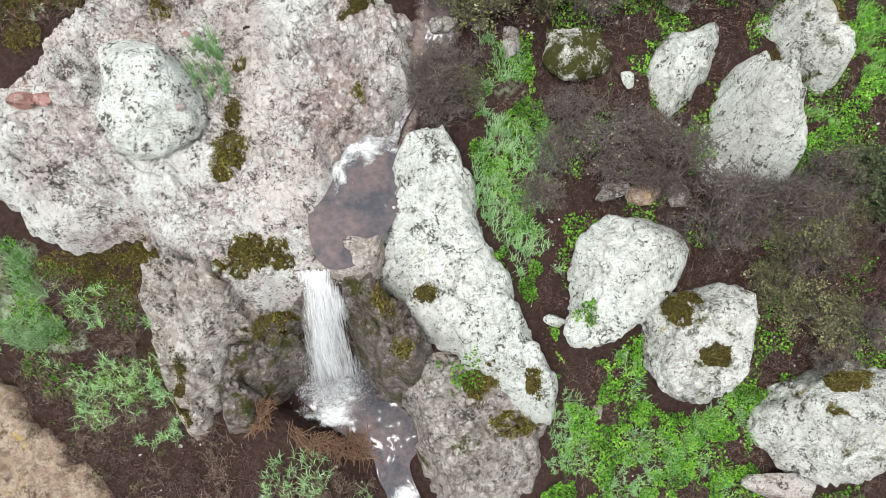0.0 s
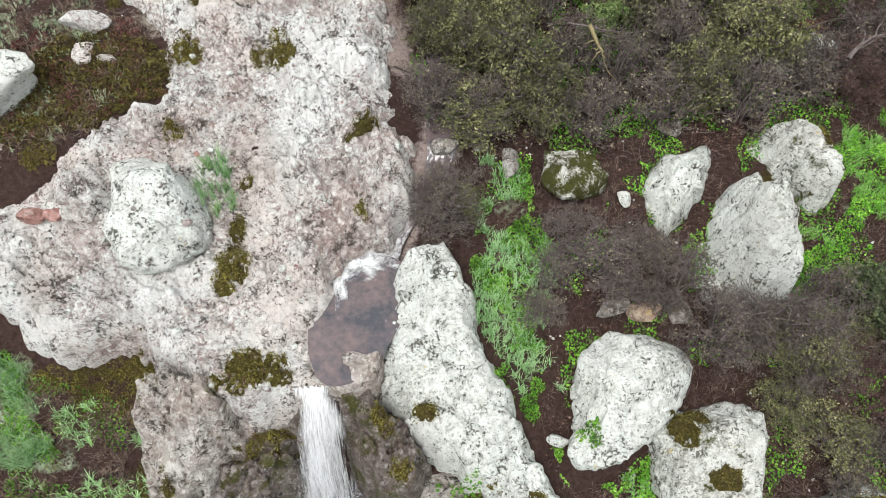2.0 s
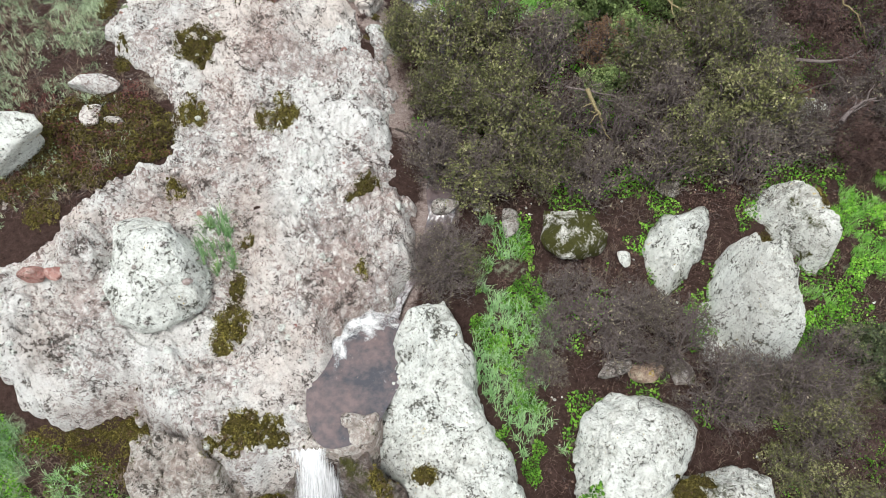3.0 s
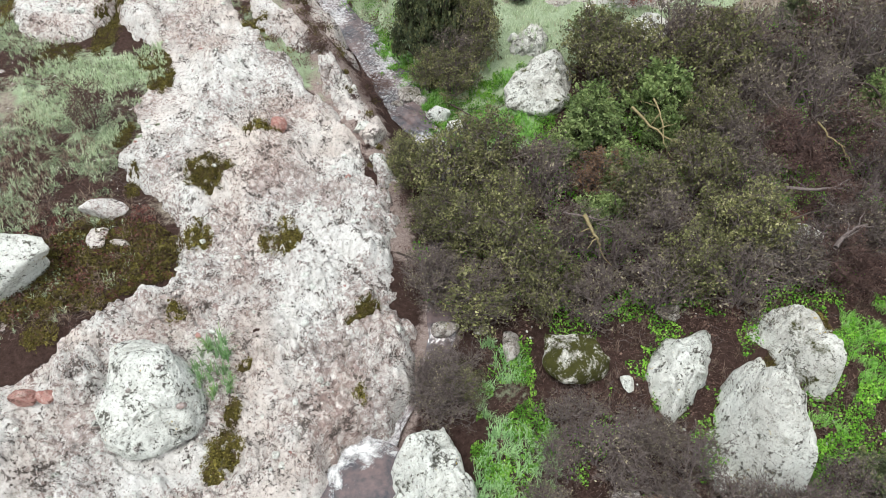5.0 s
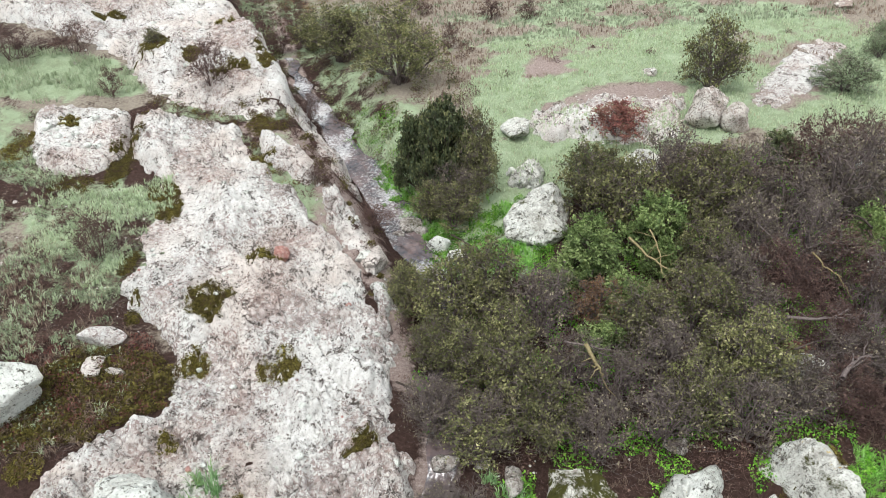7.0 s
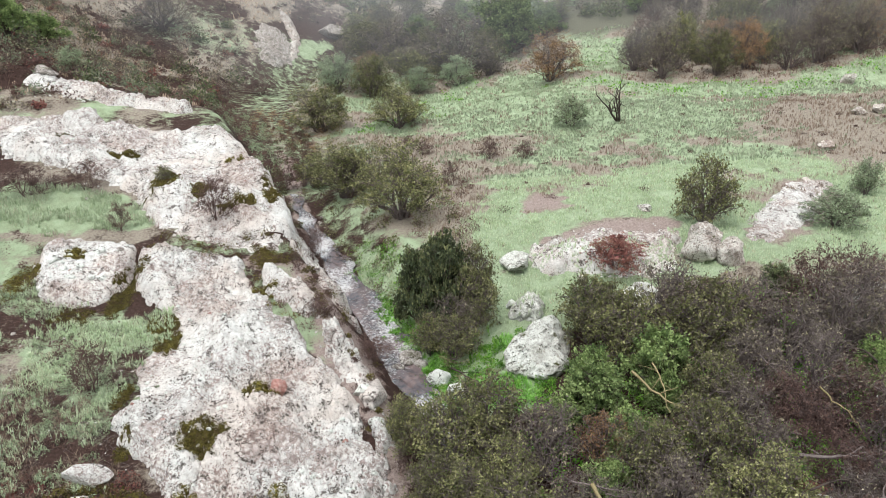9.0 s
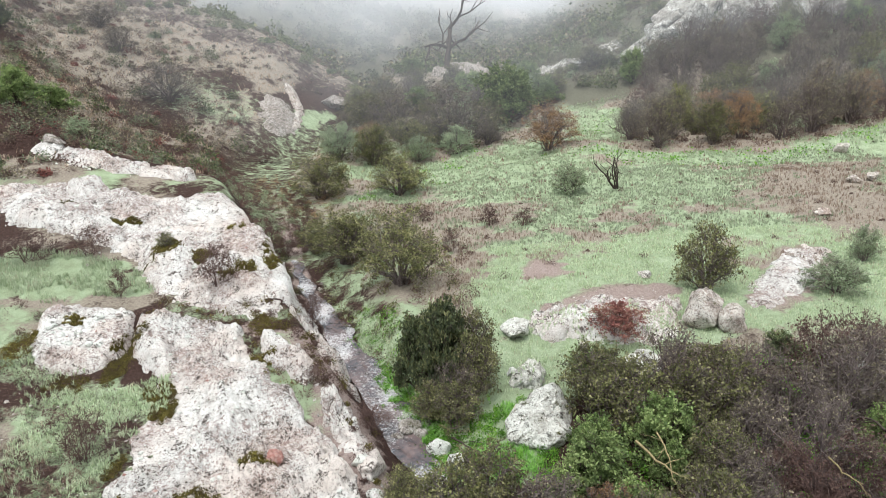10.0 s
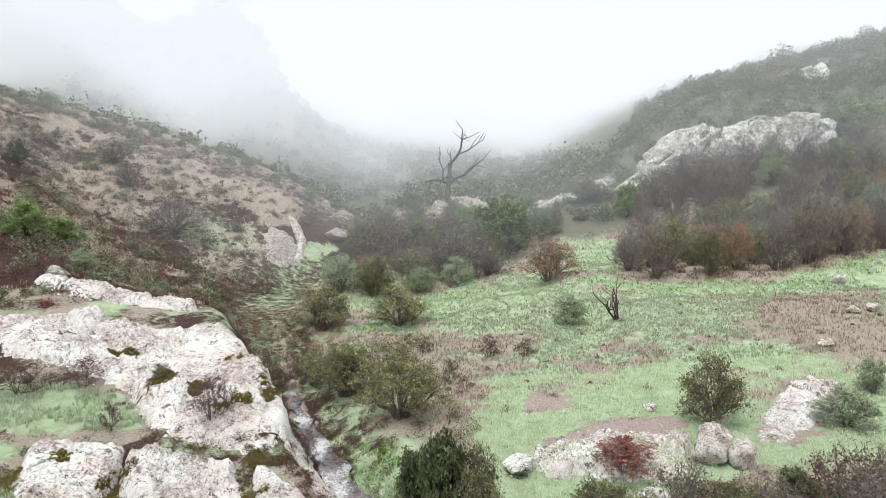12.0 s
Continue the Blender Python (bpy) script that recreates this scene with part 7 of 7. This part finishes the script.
for x0, x1, y0, y1, dens, tall, wide in ((-1, 24, 24, 40, 45, 0.16, 0.012), (-8, 34, 40, 60, 22, 0.18, 0.02), (-10, 55, 60, 90, 9, 0.22, 0.035)):
    p, r = by_cover(x0, x1, y0, y1, dens, 230 + int(y0), 0)
    blades("grass", "pale green short grass of the meadow", p, r, tall, wide, 4, BLADE_MEADOW)
    p, r = by_cover(x0, x1, y0, y1, dens * 0.6, 260 + int(y0), 1)
    blades("grass", "dry pinkish-brown grass patches of the meadow", p, r, tall * 1.2, wide, 3, BLADE_STRAW)
p, r = by_cover(-70, -12, 42, 110, 4.5, 291, 1)
blades("grass", "dry straw grass on the hillside", p, r, 0.3, 0.04, 3, BLADE_STRAW)


def sticks(name, label, pts, r, length, rad, material, tilt=0.25, lift=0.04):
    """Fallen twigs and stems, each a thin three-sided bar."""
    n = len(pts)
    z = top_at(pts[:, 0], pts[:, 1]) + r.uniform(0, lift, n)
    a = r.uniform(0, 2 * np.pi, n)
    d = np.stack([np.cos(a), np.sin(a), r.normal(size=n) * tilt], -1) * (length * r.uniform(0.4, 1.4, n))[:, None] / 2
    c = np.column_stack([pts, z + np.abs(d[:, 2])])
    s = np.stack([-np.sin(a), np.cos(a), 0 * a], -1) * rad
    up = np.array([0, 0, 1.4 * rad])
    v = np.stack([c - d - s, c - d + s, c - d + up, c + d - s, c + d + s, c + d + up], 1).reshape(-1, 3)
    k6 = 6 * np.arange(n)[:, None]
    q = np.concatenate([k6 + np.array(t) for t in ([0, 1, 4, 3], [1, 2, 5, 4], [2, 0, 3, 5])])
    return tagged(new(name, mesh_of(name, v, q, material, False)), label, "litter", kind="stuff")


LITTER_EAST = [(0.6, 13.0), (1.0, 9.0), (2.2, 6.2), (3.0, 4.6), (3.0, 1.0), (12, 1.0), (14, 14), (14, 22), (2, 20), (-0.8, 17)]
LITTER_WEST = [(-10.5, 6.8), (-6.5, 6.4), (-5.5, 3.2), (-2.0, 2.6), (-2.0, 0.8), (-9, 0.8), (-10.0, 4.0)]
p, r = points_in(THICKET, 0.12, 320, -0.5)
sticks("litter", "dead pale branches caught in the thicket", p, r, 1.6, 0.014, BARK_PALE, 0.25, 1.0)
p, r = points_in(THICKET, 1.5, 321, -0.5)
sticks("litter", "grey dead branches caught in the thicket", p, r, 1.3, 0.011, BARK_GREY, 0.3, 0.9)
LITTER_UP = [(-9.6, 11.8), (-8.2, 12.8), (-7.2, 14.0), (-8.8, 16.2), (-10, 18), (-9.6, 21), (-14, 24), (-17, 24), (-16, 14), (-12, 11)]
for poly, dens, seed in ((LITTER_EAST, 120, 301), (LITTER_WEST, 170, 302), (LITTER_UP, 90, 303)):
    p, r = points_in(poly, dens, seed, -0.2)
    sticks("litter", "brown fallen twigs and dead stems on the soil", p, r, 0.24, 0.005, TWIG_RED)
    p, r = points_in(poly, dens * 0.25, seed + 20, 0.0)
    sticks("litter", "pale dry stems lying on the soil", p, r, 0.34, 0.005, BARK_GREY)
    p, r = points_in(poly, dens * 1.6, seed + 10, -0.25)
    low_leaves("litter", "fallen reddish-brown leaves on the soil", p, r, 0.05, 0.04, LEAF_LITTER)
for poly, seed in (([(-4.75, 4.5), (-4.3, 4.5), (-4.2, 3.6), (-4.7, 3.5)], 311), ([(-3.7, 3.45), (-2.0, 3.6), (-1.8, 3.1), (-2.6, 2.95), (-3.5, 3.2)], 312)):
    p, r = points_in(poly, 260, seed, -1, 0.1)
    sticks("reed_pile", "heap of broken reddish reeds at the basin's edge", p, r, 0.55, 0.009, REED, 0.15, 0.28)["category"] = "reeds"

p, r = points_in(THICKET, 420, 232, 0.28)
low_leaves("weeds", "green weeds growing under the bare shrubs", p, r, 0.06, 0.5, LEAF_GREEN)
for poly, seed in ((GROVE_FOOT, 233), (GROVE_POCKET, 234), (MINT_WEST, 235)):
    p, r = points_in(poly, 14, seed, 0.1, 1.2)
    low_leaves("weeds", "fresh green weeds at the foot of the far grove", p, r, 0.13, 0.25, LEAF_GREEN)
p, r = points_in(LITTER_EAST, 650, 231, 0.24)
low_leaves("weeds", "scattered green weeds in the leaf litter", p, r, 0.05, 0.14, LEAF_GREEN)
# ---- small stones on the soil ---- 
def gravel(label, poly, density, seed, size, material):
    p, r = points_in(poly, density, seed, -0.1)
    n = len(p)
    base = np.array([[1, 0, 0], [0.3, 0.9, 0], [-0.8, 0.55, 0], [-0.7, -0.6, 0], [0.4, -0.9, 0], [0.1, 0.1, 0.8]])
    a = r.uniform(0, 2 * np.pi, n)
    s_ = (size * (0.3 + 1.4 * r.random(n) ** 2))[:, None]
    v = base[None] * (1 + 0.3 * r.normal(size=(n, 6, 1)))
    v = np.stack([v[..., 0] * np.cos(a)[:, None] - v[..., 1] * np.sin(a)[:, None], v[..., 0] * np.sin(a)[:, None] + v[..., 1] * np.cos(a)[:, None], v[..., 2]], -1) * s_[..., None]
    v[..., :2] += p[:, None, :]
    v[..., 2] += (top_at(p[:, 0], p[:, 1]) + 0.01)[:, None]
    tri = np.array([[0, 1, 5], [1, 2, 5], [2, 3, 5], [3, 4, 5], [4, 0, 5]])
    return tagged(new("gravel", mesh_of("gravel", v.reshape(-1, 3), (tri[None] + 6 * np.arange(n)[:, None, None]).reshape(-1, 3), material, False)), label, "stones", kind="stuff")


gravel("scattered pale stones on the brown slope", LITTER_WEST, 6, 401, 0.04, ROCK_WHITE)
gravel("scattered pale stones among the boulders", LITTER_EAST, 6, 402, 0.035, ROCK_WHITE)
gravel("scattered pale stones in the soil beside the shelf", LITTER_UP, 10, 403, 0.05, ROCK_PINK)
gravel("stones along the stream bed", [(-0.8, 12), (0.8, 12), (1.0, 20), (-0.6, 24), (-4.2, 30.5), (-7.4, 38), (-9.2, 38), (-6.2, 30.5), (-3.2, 24), (-0.8, 20)], 8, 404, 0.09, ROCK_GREY)
gravel("loose pale stones on the meadow outcrops", PINK_SHELF, 12, 405, 0.06, ROCK_PINK)

# ---- moss cushions ----
def moss(x, y, rx, ry, turn=0, seed=0, high=0.08):
    """A dark cushion of moss that follows the rock beneath it."""
    n = 46
    g = np.linspace(-1.15, 1.15, n)
    A, B = np.meshgrid(g, g)
    c, s = math.cos(radians(turn)), math.sin(radians(turn))
    X, Y = x + c * A * rx - s * B * ry, y + s * A * rx + c * B * ry
    d = 1 - np.sqrt(A * A + B * B) + 0.55 * fbm(X * 2.6, Y * 2.6, octaves=5, seed=seed + 400)
    top_ = top_at(X.ravel(), Y.ravel()).reshape(X.shape)
    steep = np.maximum(np.abs(np.gradient(top_, axis=1)) / (g[1] - g[0]) / rx, np.abs(np.gradient(top_, axis=0)) / (g[1] - g[0]) / ry)
    Z = top_ - 0.3 * (steep > 1.8) + high * np.sqrt(np.clip(d, 0, 1)) * (1 + 0.5 * fbm(X * 7, Y * 7, octaves=2, seed=seed)) - 0.03
    ok = (d > 0).ravel()
    if not ok.any():
        return None
    v, f_ = tidy(np.stack([X, Y, Z], -1).reshape(-1, 3), grid_faces(n, n, ok))
    ob = thing("moss_cushion", "dark olive and brown moss cushion growing on pale rock", "moss", group="moss on the rocks")
    part("cushion", mesh_of("cushion", v, f_, MOSS), ob)
    r = np.random.default_rng(seed)
    q = int(min(9000, 2200 * rx * ry * 4))
    a, rad = r.uniform(0, 2 * np.pi, q), np.sqrt(r.random(q)) * 1.15
    X, Y = x + c * np.cos(a) * rad * rx - s * np.sin(a) * rad * ry, y + s * np.cos(a) * rad * rx + c * np.sin(a) * rad * ry
    dd = 1 - rad + 0.55 * fbm(X * 2.6, Y * 2.6, octaves=5, seed=seed + 400)
    flat = np.maximum(np.abs(top_at(X + 0.05, Y) - top_at(X - 0.05, Y)), np.abs(top_at(X, Y + 0.05) - top_at(X, Y - 0.05))) < 0.18
    X, Y = X[(dd > -0.06) & flat], Y[(dd > -0.06) & flat]
    if len(X):
        Z = top_at(X, Y) + high * 0.8
        v, f_ = leaf_quads(np.stack([X, Y, Z], -1) + r.normal(size=(len(X), 3)) * 0.02, 0.030, r, 0, 1.6)
        tf = part("moss_fur", mesh_of("moss_fur", v, f_, MOSS_TUFT, False), ob)
        tf["kind"] = "stuff"
    return ob


k = Nodes("moss")
n_ = k.noise(16, 6, 0.7)
k.bump(n_, 1.0, 0.05)
MOSS = k.done(k.ramp(n_, (0.3, (0.025, 0.02, 0.008)), (0.5, (0.06, 0.05, 0.014)), (0.7, (0.12, 0.095, 0.025))), 0.95, 0.05)



for i, (x, y, rx, ry, turn) in enumerate((
        (-4.75, 9.0, 0.42, 0.36, 20), (-4.74, 11.02, 0.15, 0.2, 0), (-1.9, 10.21, 0.21, 0.21, 0), (-7.27, 7.03, 0.74, 0.67, 0), (-8.4, 7.17, 0.45, 0.2, 0), (-4.5, 5.6, 0.5, 0.35, 0), (-6.9, 4.9, 0.2, 0.6, 10), (-7.0, 6.6, 0.75, 0.4, 10), (-9.0, 6.95, 0.6, 0.3, 0), (-8.2, 6.6, 0.5, 0.35, 0), (-4.95, 8.8, 0.36, 0.42, 20), (-4.8, 9.7, 0.2, 0.4, 0), (-3.6, 6.75, 0.3, 0.35, 0), (-4.5, 6.2, 0.5, 0.3, 0), (-1.3, 6.0, 0.3, 0.25, -30), (-3.9, 6.0, 0.35, 0.3, 0), (2.1, 4.3, 0.2, 0.3, 0), (-4.14, 6.68, 0.46, 0.43, 0),
        (-3.7, 5.7, 0.6, 0.4, 0), (-0.39, 6.06, 0.27, 0.18, 0), (-0.82, 4.95, 0.34, 0.2, -30), (0.88, 4.44, 0.4, 0.47, -40), (1.66, 3.55, 0.51, 0.27, 0))):
    moss(x, y, rx, ry, turn, i + 1)
for i, (x, y, rx, ry, turn) in enumerate((
        (-1.2, 5.75, 0.2, 0.24, 0), (-6.1, 4.3, 0.24, 0.78, 0), (-6.76, 16.64, 0.67, 0.64, 0), (-6.66, 14.8, 0.42, 0.51, 0), (-4.47, 14.7, 0.52, 0.5, 0), (-6.54, 12.17, 0.24, 0.32, 0),
        (-2.02, 12.5, 0.64, 0.2, 50), (-11.83, 24.05, 0.45, 1.6, 0), (-9.64, 21.55, 0.5, 1.2, 25))):
    moss(x, y, rx, ry, turn, i + 21)
for i, (x, y, rx, ry, turn) in enumerate((
        (-13.08, 22.3, 0.76, 0.56, 0), (-13.1, 31.42, 0.53, 1.03, 0), (-7.36, 26.58, 0.56, 0.71, 0), (-15.93, 24.14, 0.49, 1.05, 0), (-9.82, 18.62, 0.25, 0.61, 0), (7.92, 11.34, 0.34, 0.36, 0), (9.2, 4.3, 0.6, 0.28, 0), (8.6, 3.6, 0.3, 0.2, 0), (5.35, 5.75, 0.22, 0.4, 20), (9.2, 12.0, 0.2, 0.35, 0),
        (-9.83, 11.7, 0.38, 0.42, 0), (5.63, 6.14, 0.17, 0.27, 0), (6.03, 4.73, 0.34, 0.21, 0), (-5.56, 18.49, 0.5, 0.25, 0), (-8.94, 16.49, 0.19, 0.4, 0), (-9.4, 29.8, 0.8, 0.5, 10), (-8.0, 31.0, 0.45, 0.7, 0), (-11.3, 31.0, 0.4, 0.5, 0), (-8.7, 33.0, 0.35, 0.5, 0), (-16.5, 35.0, 0.7, 0.3, 0), (-20.0, 36.5, 0.5, 0.25, 0), (-10.9, 34.8, 0.5, 0.3, 20), (-14.5, 25.6, 0.4, 0.4, 0), (-6.9, 24.3, 0.5, 0.35, 0))):
    moss(x, y, rx, ry, turn, i + 41)

# ---- cobbles set in the rock shelf ----
shapes = []
for i in range(6):
    bm = bmesh.new()
    bmesh.ops.create_icosphere(bm, subdivisions=2, radius=1)
    p = np.array([v.co[:] for v in bm.verts])
    f_ = np.array([[v.index for v in q.verts] for q in bm.faces])
    bm.free()
    p = p * (1 + 0.22 * fbm(p[:, 0] * 1.4 + 9 * i, p[:, 1] * 1.4, p[:, 2] * 1.4, octaves=2, seed=i))[:, None] * np.array([1, 0.8, 0.6])
    shapes.append(mesh_of("stone", p, f_, (ROCK_WHITE, ROCK_PINK, ROCK_WHITE, ROCK_GREY, ROCK_WHITE, ROCK_RED)[i]))


def cobbles(ob, outline, count, seed, low, high):
    """Rounded stones half sunk in a rock surface."""
    r = np.random.default_rng(seed)
    poly = np.array(outline)
    c = poly.min(0) + r.random((count * 4, 2)) * (poly.max(0) - poly.min(0))
    c = c[outside(c[:, 0], c[:, 1], poly) > 0.25][:count]
    for (x, y), z in zip(c, top_at(c[:, 0], c[:, 1])):
        s = low + high * r.random() ** 2.5
        st = new("stone", shapes[int(r.choice(6, p=[0.3, 0.2, 0.2, 0.12, 0.12, 0.06]))])
        st.parent = ob
        st.matrix_basis = pose(x, y, z + 0.1 * s, 0, 0, r.uniform(0, 360)) @ Matrix.Diagonal((s, s, s, 1))


cobbles(bpy.data.objects["rock_shelf"], SHELF, 280, 19, 0.035, 0.09)
for name, seed in (("rock_shelf.001", 20), ("rock_shelf.002", 21), ("rock_shelf.003", 22)):
    ob = bpy.data.objects[name]
    box = np.array([v.co[:2] for v in ob.data.vertices])
    lo, hi = np.percentile(box, 12, 0), np.percentile(box, 88, 0)
    cobbles(ob, [(lo[0], lo[1]), (hi[0], lo[1]), (hi[0], hi[1]), (lo[0], hi[1])], 60, seed, 0.05, 0.14)
